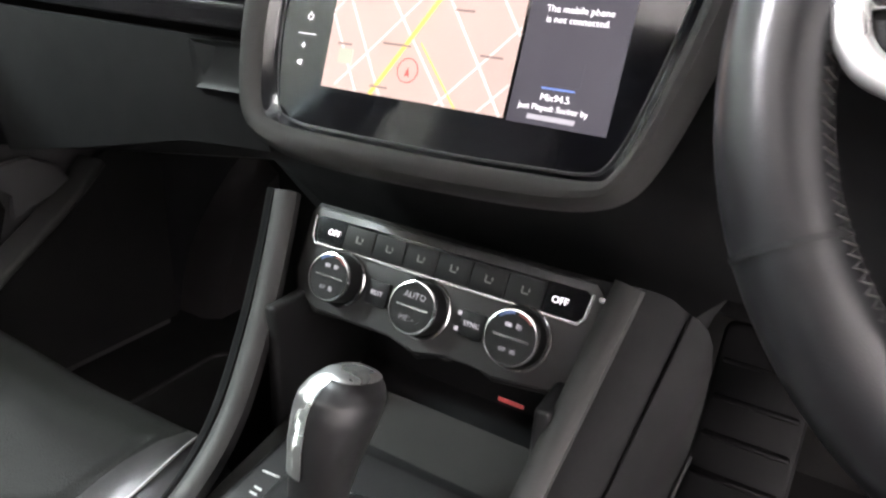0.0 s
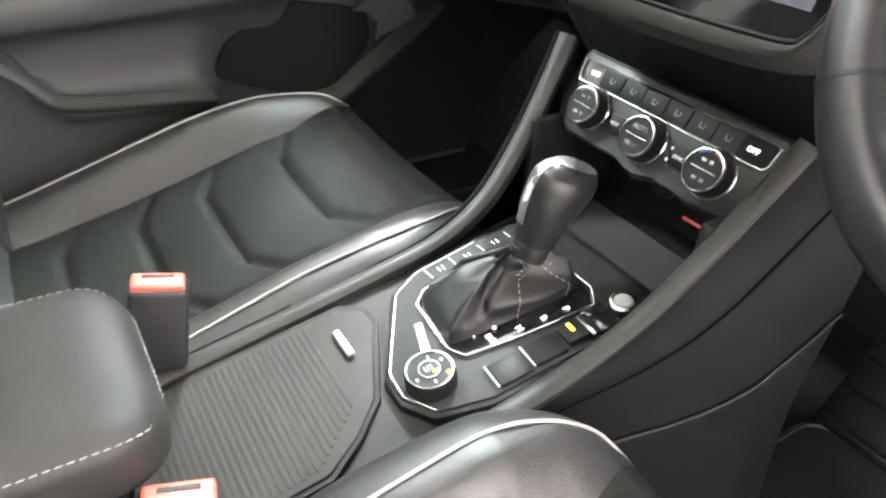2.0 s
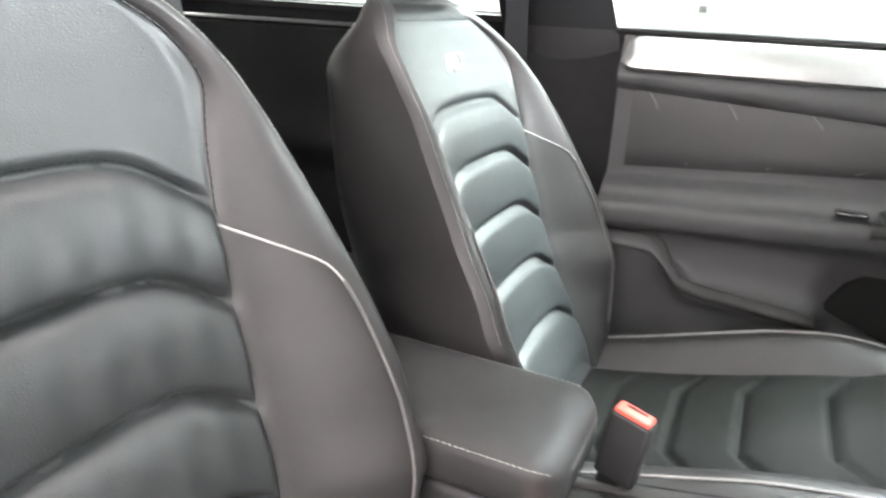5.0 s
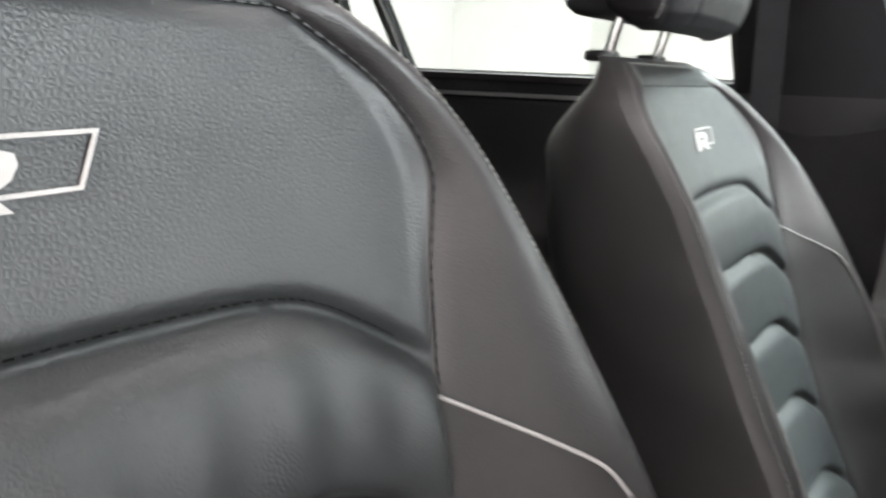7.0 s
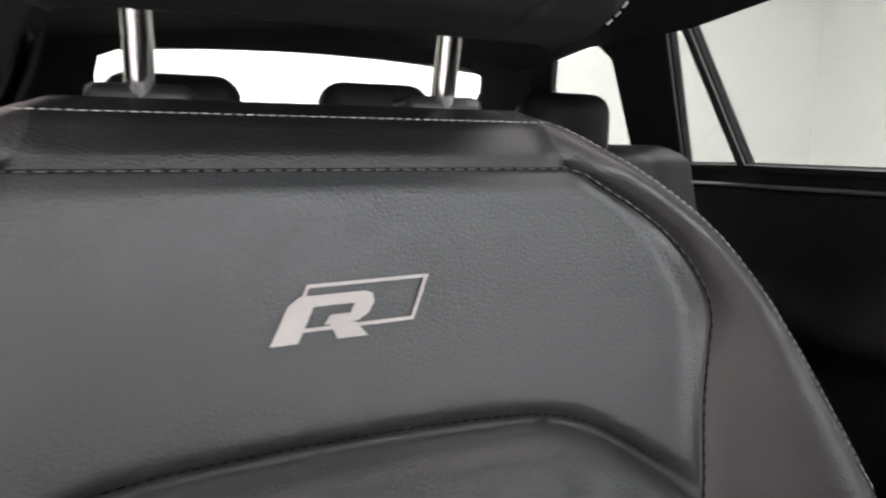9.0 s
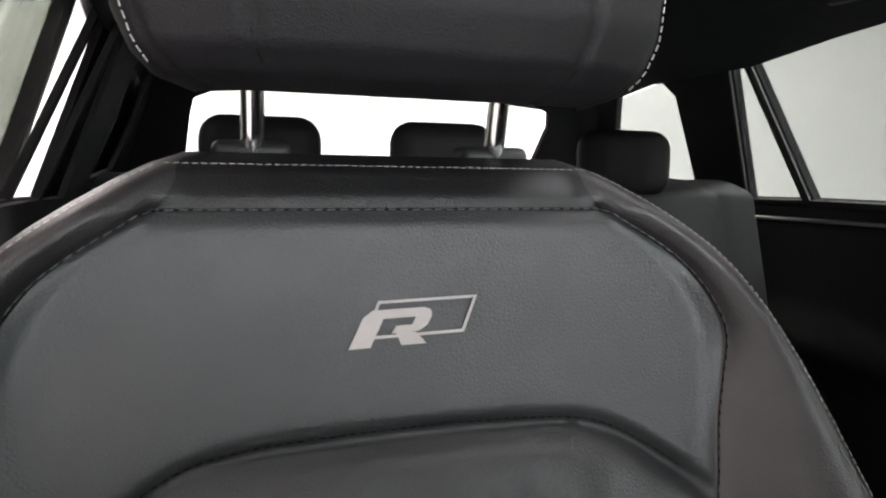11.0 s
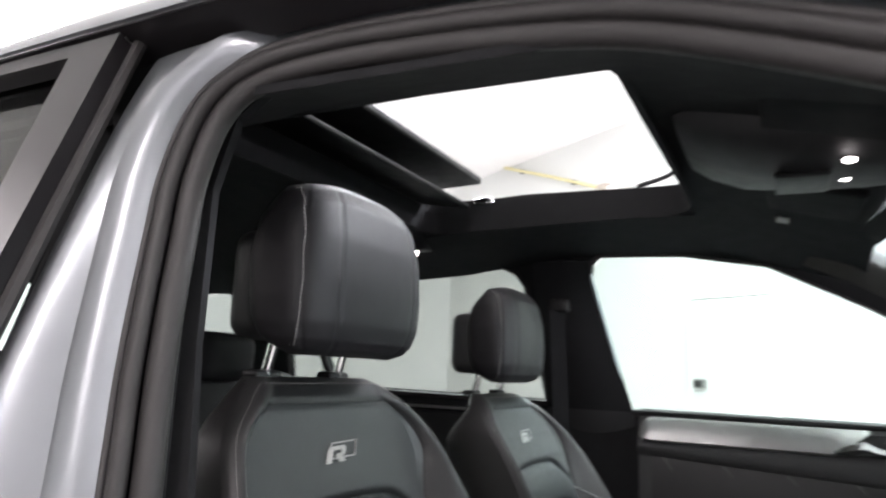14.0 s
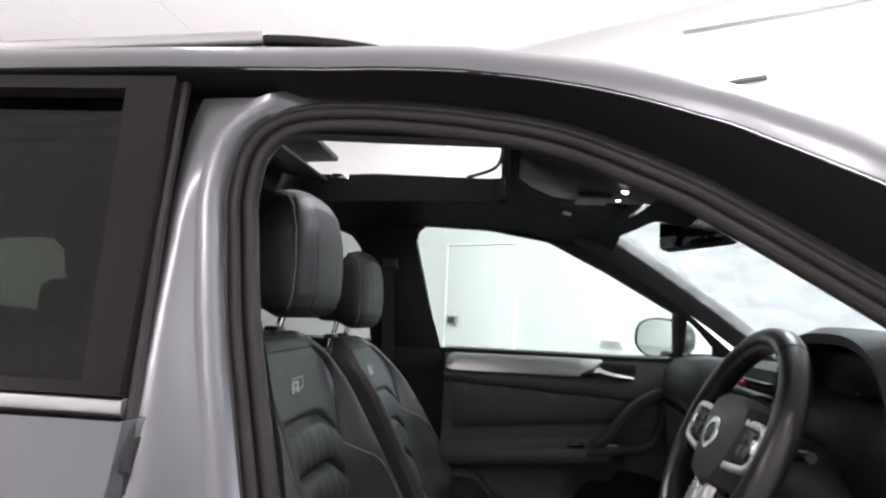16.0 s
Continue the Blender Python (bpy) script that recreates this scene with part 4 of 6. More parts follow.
def logo_parts(seat, s0, zc, name="embroidered_emblem"):
    """The pale woven emblem on the backrest: a slanted letter over a thin slanted frame."""
    w, h = 0.070, 0.024
    tilt = 0.012 / 0.062

    def lay(u, v):
        s, z = s0 - u, zc + v + 0.02 * u
        return back_at(s, z, 0.0012)

    def strip(poly, mat=LOGO):
        bm = bmesh.new()
        n = len(poly)
        lo = [bm.verts.new(lay(u, v)) for u, v in poly]
        hi = [bm.verts.new(lay(u, v) + Vector((0, 0.0012, 0.0002))) for u, v in poly]
        for f in (hi, lo[::-1]):
            bm.faces.new(f)
        for i in range(n):
            bm.faces.new((lo[i], lo[(i + 1) % n], hi[(i + 1) % n], hi[i]))
        bmesh.ops.triangulate(bm, faces=bm.faces)
        return bm

    sk = lambda u, v: (u + v * 0.5, v)
    t = 0.0014
    x0, x1, y0, y1 = -0.020, 0.034, -0.0078, 0.0105
    quads = [[sk(x0, y1 - t), sk(x1, y1 - t), sk(x1, y1), sk(x0, y1)], [sk(x1 - t, y0), sk(x1, y0), sk(x1, y1), sk(x1 - t, y1)],
             [sk(x0, y0), sk(x1, y0), sk(x1, y0 + t), sk(x0, y0 + t)], [sk(x0, y0), sk(x0 + t, y0), sk(x0 + t, y1), sk(x0, y1)]]
    part(name, join(*[strip(q) for q in quads]), LOGO, seat, "pale woven frame of the emblem", smooth=False)
    a, b = -0.0118, 0.0060
    letter = [[sk(-0.0255, a), sk(-0.0145, a), sk(-0.0135, 0.0014), sk(-0.0215, b - 0.0006), sk(-0.0245, b - 0.003)],
              [sk(-0.0215, 0.0016), sk(0.0040, 0.0016), sk(0.0040, b), sk(-0.0215, b)],
              [sk(0.0015, -0.0058), sk(0.0085, -0.0054), sk(0.0118, -0.0028), sk(0.0125, 0.0015), sk(0.0105, 0.0048), sk(0.0065, b), sk(0.0040, b), sk(0.0040, 0.0016), sk(0.0036, -0.0024)],
              [sk(-0.0060, -0.0058), sk(0.0036, -0.0058), sk(0.0036, -0.0022), sk(-0.0050, -0.0022)],
              [sk(-0.0035, -0.0058), sk(0.0070, -0.0058), sk(0.0150, a), sk(0.0020, a)]]
    part("embroidered_letter", join(*[strip(q) for q in letter]), LOGO, seat, "pale woven emblem letter", smooth=False)


def front_seat(label):
    seat = thing("car_seat", label, "car seat", "front seats")
    sk = backrest_faces()
    part("backrest_insert", sk["insert"], LEATHER_C, seat, "padded grey leather insert with cross grooves", angle=75)
    part("side_bolster", sk["bolster_a"], LEATHER_B, seat, "smooth dark leather bolster", angle=75)
    part("side_bolster", sk["bolster_b"], LEATHER_B, seat, "smooth dark leather bolster", angle=75)
    part("top_yoke", sk["yoke"], YOKE_K, seat, "black leather strip along the top", angle=75)
    part("back_shell", sk["shell"], LEATHER_B, seat, angle=60)
    cu = cushion_faces()
    # the driver's seat is pushed back, so its cushion ends nearer the backrest
    reach, sink = (0.83, -0.007) if LEAN[0] == 0 else (1.06, 0.0)
    set_back = Matrix.Translation((0, -0.04, sink)) @ Matrix.Diagonal((1, reach, 1, 1)) @ Matrix.Translation((0, 0.04, 0))
    for b in cu.values():
        bmesh.ops.transform(b, matrix=set_back, verts=b.verts)
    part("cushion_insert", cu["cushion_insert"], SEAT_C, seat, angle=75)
    part("cushion_bolster", cu["cushion_bolster"], LEATHER_B, seat, angle=75)
    part("cushion_bolster", cu["cushion_bolster_b"], LEATHER_B, seat, angle=75)
    part("cushion_side", cu["cushion_base"], LEATHER_K, seat, angle=75)
    part("seat_base", box((0, 0.18, 0.455), (0.42, 0.44, 0.17), 0.03), PLASTIC_D, seat)
    for sg in (1, -1):
        pp = [back_at(sg * 0.168, 0.975), back_at(sg * 0.19, 0.961, 0.001), back_at(sg * 0.208, 0.949, 0.001), back_at(sg * 0.223, 0.937, 0.001), back_at(sg * 0.231, 0.922, 0.001)]
        pp += [back_at(sg * (half_width(z) - 0.028), z, 0.002) for z in (0.90, 0.85, 0.80, 0.74, 0.68, 0.64)]
        part("piping", tube(smooth_path(pp[:5], 5), 0.0011), PIPING, seat, "pale piping across the bolster")
        part("edge_piping", tube(smooth_path(pp[4:], 5), 0.0016), DARK_PIPE, seat, "dark piping along the bolster edge")
        cp = [cushion_at(sg * 0.215, y) for y in (-0.02, 0.06, 0.15, 0.25, 0.34, 0.42)] + [cushion_at(sg * 0.207, 0.48), cushion_at(sg * 0.193, 0.53), cushion_at(sg * 0.174, 0.562)]
        part("piping", tube(smooth_path([set_back @ p for p in cp], 5), 0.0015), PIPING, seat, "pale piping along the cushion")
        ed = [back_at(sg * (half_width(z) - 0.005), z, 0.001) for z in [(1.00 if LEAN[0] == 0 else 0.80) + (0.171 if LEAN[0] == 0 else 0.371) * i / 70 for i in range(71)]]
        part("stitching", stitches(ed, 0.0028, 0.0016, 0.00026), THREAD, seat, "pale stitching round the edge")
        bd = [back_at(sg * (seam_x(z) + 0.0012), z, 0.0004) for z in [0.98 + 0.167 * i / 44 for i in range(45)]] + [back_at(sg * 0.119, 1.1495, 0.001)]
        part("seam", tube(bd, 0.0007, 6), SEAM_K, seat)
        part("seam_stitching", stitches([p + Vector((0, 0.0004, 0)) for p in bd], 0.0040, 0.0024, 0.0005), LEATHER_C, seat)
        rc = recline(1.2)
        post = [(sg * 0.072, -0.227 + rc, 1.150), (sg * 0.072, -0.213 + rc, 1.205), (sg * 0.072, -0.205 + rc, 1.235)]
        part("headrest_post", tube(post, 0.0065, 14), STEEL, seat, "bright steel headrest post")
        part("post_guide", box((sg * 0.072, -0.226 + rc, 1.1795), (0.044, 0.026, 0.012), 0.005), PLASTIC_D, seat)
    tp = [back_at(0.119 * (2 * i / 40 - 1), 1.1495, 0.001) for i in range(41)]
    part("seam", tube(tp, 0.0007, 6), SEAM_K, seat)
    part("seam_stitching", stitches([p + Vector((0, 0.0004, 0)) for p in tp], 0.0040, 0.0024, 0.0005), LEATHER_C, seat)
    gl = [back_at(s, groove_line(GROOVES[0], s) + 0.004, 0.0005) for s in [0.155 * (2 * i / 60 - 1) for i in range(61)]]
    part("groove_stitching", stitches(gl, 0.0030, 0.0022, 0.00035), SEAM_K, seat)
    te = [back_at(0.115 * (2 * i / 40 - 1), 1.172, 0.002) for i in range(41)]
    part("stitching", stitches(te, 0.0028, 0.0016, 0.00026), THREAD, seat)
    pad = part("headrest", loft([headrest_loop(z) for z in rounded_zs(1.204, 1.411, 60)]), LEATHER_H, seat, "padded dark leather headrest with sewn side panels", angle=70)
    back = 0.0 if LEAN[0] == 0 else 0.018
    part("headrest_shell", box((0, -0.222 - back, 1.284), (0.235, 0.060 + back, 0.128), 0.022, 4), LEATHER_K, pad, "black block behind the headrest pad")
    for sg in (1, -1):
        part("headrest_seam", tube(headrest_at(sg * 0.60, lift=-0.0004), 0.0009, 6), SEAM_K, pad)
        side = []
        for z in [1.214 + 0.188 * i / 40 for i in range(41)]:
            lp = headrest_loop(z, 720)
            yf = max(p.y for p in lp)
            want = yf - 0.024
            q = min((p for p in lp if p.x * sg > 0 and abs(p.x) > 0.8 * max(v.x for v in lp)), key=lambda p: abs(p.y - want))
            side.append(q + Vector((sg * 0.0006, 0.0022, 0)))
        part("headrest_stitching", stitches(side, 0.0032, 0.0016, 0.00045), THREAD, pad)
        part("headrest_stitching", stitches([p - Vector((0, 0.0052, 0)) for p in side], 0.0032, 0.0016, 0.00045), THREAD, pad)
    logo_parts(seat, 0.0, 1.093)
    part("seat_rail", box((0.16, 0.20, 0.385), (0.05, 0.62, 0.03), 0.006), PLASTIC_D, seat)
    part("seat_rail", box((-0.16, 0.20, 0.385), (0.05, 0.62, 0.03), 0.006), PLASTIC_D, seat)
    return seat


driver_seat = front_seat("dark grey leather front seat with woven emblem on the backrest")
driver_seat.matrix_world = Matrix.Translation((0.370, 0, 0))
LEAN[0] = 0.16
passenger_seat = front_seat("dark grey leather front passenger seat with reclined backrest")
passenger_seat.matrix_world = Matrix.Translation((-0.362, -0.036, -0.031))


# ---- rear bench ----
bench = thing("rear_bench", "dark leather rear bench with ribbed backrest", "car seat")


def bench_back(u, v):
    x, z = 0.64 * (2 * u - 1), 0.60 + 0.57 * v
    y = -0.86 - 0.15 * v - 0.03 * (1 - abs(2 * u - 1) ** 4)
    for c in (0.37, -0.37):
        a = abs(x - c)
        if a < 0.16:
            for k in range(4):
                y -= 0.008 * bell(z - (1.0 - 0.085 * k + 0.03 * (a > 0.10) * (0.1 - a)), 0.008)
    y -= 0.012 * (bell(abs(x) - 0.16, 0.01) + bell(abs(x) - 0.56, 0.01))
    y -= 0.09 * max(0, (v - 0.93) / 0.07) ** 2
    return Vector((x, y, z))


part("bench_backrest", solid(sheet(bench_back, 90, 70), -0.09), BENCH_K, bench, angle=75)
part("bench_cushion", box((0, -0.62, 0.52), (1.28, 0.52, 0.20), 0.06, 5), LEATHER_K, bench)
for x, w in ((0.380, 0.205), (0.050, 0.20), (-0.346, 0.205)):
    hr = thing("rear_headrest", "low black leather headrest on the rear bench", "headrest", "rear headrests", m=pose(x, -1.05, 1.162))
    part("pad", box((0, 0, 0.040), (w, 0.085, 0.135), 0.040, 5), BENCH_K, hr)
    for px in (-0.05, 0.05):
        part("post", tube([(px, 0, -0.05), (px, 0, 0.02)], 0.006, 10), STEEL, hr)

# ---- centre console ----
DK = lambda y: 0.640 + 0.19 * (y - 0.34)
DN = Vector((0, -0.19, 1)).normalized()
deck = lambda x, y, lift=0.0: Vector((x, y, DK(y))) + DN * lift
con = thing("centre_console", "dark grey moulded centre console between the front seats", "console")


def frame_at(x, y, lift=0.0, turn=0.0):
    return plane_frame(deck(x, y, lift), (math.cos(turn), math.sin(turn), 0), DN)


def deck_prism(pts, lift0, lift1, bevel=0.0):
    m = plane_frame(deck(0, 0.34, lift0), (1, 0, 0), DN)
    inv = m.inverted()
    flat = [(inv @ deck(x, y, lift0)) for x, y in pts]
    return prism([(p.x, p.y) for p in flat], lift1 - lift0, m, bevel)


BASE = [(-0.112, 0.02), (0.112, 0.02), (0.112, 0.30), (0.112, 0.60), (0.112, 0.66), (-0.112, 0.66), (-0.112, 0.60), (-0.112, 0.30)]
part("tunnel", deck_prism(BASE, -0.16, -0.004), PLASTIC_G, con)
side_pts = lambda sg: smooth_path([(sg * 0.112, 0.03, DK(0.03) + 0.002), (sg * 0.112, 0.20, DK(0.20) + 0.003), (sg * 0.112, 0.38, DK(0.38) + 0.006), (sg * 0.113, 0.47, DK(0.47) + 0.012),
                                   (sg * 0.118, 0.53, 0.712), (sg * 0.127, 0.575, 0.765), (sg * 0.137, 0.612, 0.822), (sg * 0.146, 0.64, 0.872)], 7)
for sg in (1, -1):
    part("side_rail", sweep(side_pts(sg), [(-0.009, -0.012), (0.009, -0.012), (0.011, -0.004), (0.010, 0.001), (0.006, 0.004), (0.0, 0.005), (-0.006, 0.004), (-0.010, 0.0)]), RAIL_P, con, "smooth dark rail that rises to the dashboard")
    rows = []
    for p in side_pts(sg):
        w = step(0.42, 0.58, p.y)
        a = [p + Vector((sg * 0.006, 0, 0.000)), p + Vector((sg * (0.010 + 0.022 * w), 0.018 * w, -0.014)), p + Vector((sg * (0.012 + 0.044 * w), 0.055 * w, -0.075)), Vector((sg * (0.125 + 0.065 * w), p.y + 0.09 * w, min(0.56, p.z - 0.12))), Vector((sg * (0.127 + 0.073 * w), p.y + 0.11 * w, 0.39))]
        rows.append(smooth_path(a, 5))
    part("side_cheek", solid(loft(rows, closed=False), 0.006), CHEEK_P, con, "console side panel, darkened for the footwell's shade")
    part("side_groove", tube([rows[i][6] + Vector((sg * 0.001, -0.001, 0.0)) for i in range(8, 50)], 0.0011), SEAM_K, con)
    part("side_groove", tube([rows[i][12] + Vector((sg * 0.002, -0.002, 0.0)) for i in range(20, 50)], 0.0018), PLASTIC_D, con)
# tray cover
COVER = [(-0.092, 0.12), (0.075, 0.10), (0.078, 0.255), (0.058, 0.288), (0.032, 0.318), (-0.05, 0.358), (-0.072, 0.357), (-0.09, 0.335)]
part("tray_well", deck_prism([(x * 1.06, (y - 0.24) * 1.05 + 0.24) for x, y in COVER], -0.006, 0.003), PLASTIC_D, con)
cover = part("tray_cover", deck_prism(COVER, -0.004, 0.0050, 0.0015), PLASTIC_G, con, "grey ribbed roller cover of the tray")
wave = lambda i: 0.125 + 0.0062 * i
for i in range(29):
    y = wave(i)
    x1 = 0.070 if y < 0.25 else 0.070 - (y - 0.25) * 0.85
    part("slat", box(deck((-0.084 + x1) / 2, y, 0.0051), (x1 + 0.084, 0.0036, 0.0012), 0.0004, 1, Matrix.Rotation(math.atan(0.19), 4, "X")), PLASTIC_G, cover)
part("cover_handle", box(deck(-0.040, 0.3225, 0.0085), (0.037, 0.0075, 0.005), 0.0018, 2, Matrix.Rotation(math.atan(0.19), 4, "X")), ALU, cover, "bright metal grip of the cover")

# shift plate
sp = thing("shift_plate", "glossy black shift plate with bright frame and buttons", "control panel")
PLATE = [(-0.086, 0.585), (-0.088, 0.50), (-0.084, 0.425), (-0.068, 0.392), (0.020, 0.338), (0.050, 0.336), (0.078, 0.352), (0.094, 0.40), (0.098, 0.50), (0.100, 0.588)]
part("edge", deck_prism([(x * 1.06, (y - 0.46) * 1.035 + 0.46) for x, y in PLATE], -0.002, 0.0065, 0.002), PLASTIC_D, sp)
part("plate", deck_prism(PLATE, 0.0, 0.0085, 0.001), PLATE_G, sp)
ol = [deck(x * 0.985, (y - 0.46) * 0.985 + 0.46, 0.0088) for x, y in PLATE[1:7]]
part("bright_line", sweep(ol, rounded(0.0018, 0.002, 0.0006, 2), up=DN), CHROME, sp, "thin bright line round the plate")
RINGP = [(-0.054, 0.53), (-0.055, 0.45), (-0.054, 0.418), (-0.040, 0.402), (0.026, 0.396), (0.044, 0.405), (0.053, 0.45), (0.064, 0.536), (0.045, 0.549), (-0.02, 0.549), (-0.045, 0.545)]
part("bright_frame", sweep([deck(x, y, 0.0105) for x, y in RINGP], rounded(0.0028, 0.004, 0.0011, 2), up=DN, closed=True), CHROME, sp, "bright frame round the gaiter")
part("gaiter_well", deck_prism([(x * 0.97, (y - 0.47) * 0.97 + 0.47) for x, y in RINGP], 0.004, 0.0093), GLOSS_K, sp)
part("bright_bar", box(deck(0.002, 0.384, 0.0095), (0.046, 0.0085, 0.003), 0.001, 2, Matrix.Rotation(-0.33, 4, "Z") @ Matrix.Rotation(math.atan(0.19), 4, "X")), ALU, sp)


def deck_box(x, y, lift, s, r=0.001, turn=0.0):
    return box(deck(x, y, lift), s, r, 2, Matrix.Rotation(turn, 4, "Z") @ Matrix.Rotation(math.atan(0.19), 4, "X"))


for y in (0.428, 0.466, 0.504):
    part("button", deck_box(0.079, y, 0.0098, (0.026, 0.034, 0.005), 0.0015, -0.06), PLASTIC_D, sp, "black push button")
for y in (0.409, 0.447):
    part("divider", deck_box(0.078, y, 0.0125, (0.026, 0.0014, 0.002), 0.0005, -0.06), PALE_MARK, sp)
part("brake_switch", deck_box(0.079, 0.497, 0.0125, (0.024, 0.024, 0.006), 0.002, -0.06), PLASTIC_D, sp, "parking brake switch with an amber light")
part("switch_edge", deck_box(0.082, 0.511, 0.0130, (0.028, 0.007, 0.006), 0.002, -0.06), CHROME, sp)
part("switch_light", deck_box(0.076, 0.497, 0.0160, (0.010, 0.004, 0.001), 0.0003, -0.06), LIT_AMBER, sp)
part("pocket", deck_box(0.079, 0.529, 0.0095, (0.032, 0.026, 0.004), 0.001, -0.06), GLOSS_K, sp)
for i, y in enumerate((0.435, 0.465, 0.500, 0.535)):
    part("divider", deck_box(-0.073, y, 0.0092, (0.016, 0.0013, 0.0012), 0.0004, 0.1), PALE_MARK, sp)
for y, n in ((0.450, 2), (0.483, 2), (0.518, 2)):
    for k in range(n):
        part("print_bar", deck_box(-0.073, y + 0.005 * (k - 0.5), 0.0090, (0.007, 0.0016, 0.0008), 0.0003), PALE_MARK, sp)
for x, y, t in ((0.052, 0.512, "P"), (0.049, 0.488, "R"), (0.046, 0.462, "N")):
    part("gear_letter", words(t, 0.0095, plane_frame(deck(x, y, 0.0112), (1, 0, 0), DN), 0.0003), LIT_WHITE, sp, "white gear letter", smooth=False)
part("gear_letter", words("D/S", 0.0085, plane_frame(deck(0.0405, 0.434, 0.0112), (1, 0, 0), DN), 0.0003), LIT_WHITE, sp, "white gear letter", smooth=False)
part("gear_letter", words("+", 0.009, plane_frame(deck(0.031, 0.444, 0.0112), (1, 0, 0), DN), 0.0003), LIT_WHITE, sp, smooth=False)
part("gear_letter", words("-", 0.009, plane_frame(deck(0.029, 0.424, 0.0112), (1, 0, 0), DN), 0.0003), LIT_WHITE, sp, smooth=False)
start = thing("start_button", "round bright start button on the console", "button", m=frame_at(0.081, 0.556, 0.006))
part("cap", lathe([(0.0, 0.0128), (0.0085, 0.0125), (0.0095, 0.010), (0.0095, 0.004)]), mk("satin_silver", (0.66, 0.66, 0.65), 0.35, metal=0.3, var=0.05), start)
part("collar", lathe([(0.0095, 0.006), (0.0100, 0.011), (0.0130, 0.0105), (0.014, 0.002), (0.014, 0.0)]), CHROME, start)
dial = thing("drive_mode_dial", "round black drive mode dial with bright rings", "dial", m=frame_at(0.048, 0.366, 0.006))
part("skirt", lathe([(0.0235, 0.0), (0.0235, 0.012), (0.0225, 0.0165), (0.0215, 0.018)]), PLASTIC_D, dial)
part("rim", lathe([(0.0215, 0.0165), (0.0215, 0.0190), (0.0200, 0.0192), (0.0200, 0.0175)]), CHROME, dial)
part("face", lathe([(0.0, 0.0178), (0.0200, 0.0178), (0.0200, 0.016)]), PLASTIC_D, dial)
part("inner_ring", lathe([(0.0100, 0.0178), (0.0100, 0.0196), (0.0088, 0.0196), (0.0088, 0.0178)]), CHROME, dial)
part("centre_button", lathe([(0.0, 0.0194), (0.0086, 0.0192), (0.0088, 0.017)]), PLASTIC, dial)
part("amber_light", box((0.005, 0.004, 0.0197), (0.0025, 0.006, 0.0006)), LIT_AMBER, dial)
part("amber_light", box((0.012, 0.0125, 0.0182), (0.004, 0.003, 0.0008)), LIT_AMBER, dial)
for ax, ay in ((-0.013, 0.006), (0.014, -0.002), (0.004, -0.0145), (-0.004, 0.0145)):
    part("print_mark", box((ax, ay, 0.0180), (0.0032, 0.0022, 0.0006)), LIT_GREY, dial)
for k in (-1, 0, 1):
    part("print_mark", box((-0.001, -0.0005 + 0.003 * k, 0.0195), (0.006, 0.0012, 0.0005)), LIT_GREY, dial)

# gear selector
lever = thing("gear_selector", "black and silver gear lever with a stitched leather gaiter", "gear lever")


def gaiter_loop(t):
    n = 72
    base = smooth_path([deck(x * (0.95 if x < 0 else 0.56), (y - 0.47) * 0.92 + 0.47, 0.009) for x, y in RINGP], 8, True)
    out = []
    for i in range(n):
        p = base[int(i * len(base) / n)]
        a = 2 * math.pi * i / n
        q = Vector((0.004 + 0.0155 * math.cos(a), 0.4935 + 0.0165 * math.sin(a), 0.735))
        f = 0.25 * t + 0.75 * step(0.12, 1.0, t)
        r = p.lerp(q, f)
        r.z = p.z + (q.z - p.z) * (0.35 * t + 0.65 * math.sin(math.pi * t / 2))
        ridge = 1 - abs(math.sin(2.5 * math.pi * t + 1.3 * math.sin(2 * a + 0.6) + 0.9 * math.sin(3 * a + 2.0)))
        fold = math.sin(math.pi * t) ** 0.7 * (0.0085 * ridge - 0.003 + 0.0035 * math.sin(5 * a + 6.0 * t + 0.8) + 0.0022 * math.sin(9 * a - 9 * t))
        d = (r - Vector((0.004, 0.48, r.z)))
        if d.length > 1e-4:
            r += d.normalized() * fold
        r.z += 0.006 * math.sin(math.pi * t) * math.sin(3 * a + 1.1) + 0.004 * math.sin(math.pi * t) * math.sin(7 * a + 6 * t)
        out.append(r)
    return out


loops = []
for i in range(45):
    lp = gaiter_loop(i / 44)
    loops.append(lp)


def align(lp):
    c = sum(lp, Vector()) / len(lp)
    return sorted(lp, key=lambda p: math.atan2(p.y - c.y, p.x - c.x))


loops = [align(lp) for lp in loops]
part("gaiter", loft(loops, caps=False), GAITER_L, lever, "creased black leather gaiter", angle=80)
for off in (60, 64, 36, 40):
    part("gaiter_stitching", stitches([lp[off % 72] + (lp[off % 72] - Vector((0.004, 0.48, lp[off % 72].z))).normalized() * 0.001 for lp in loops], r=0.0005), THREAD, lever)
LB, LT = Vector((0.004, 0.4935, 0.722)), Vector((0.006, 0.524, 0.800))
lv = (LT - LB).normalized()
lx = Vector((1, 0, 0))
lm = plane_frame(LB, (1, 0, 0), lv)
part("collar", lathe([(0.0175, -0.002), (0.0185, 0.004), (0.0175, 0.014), (0.0165, 0.016)], lm, 24), PLASTIC_D, lever)


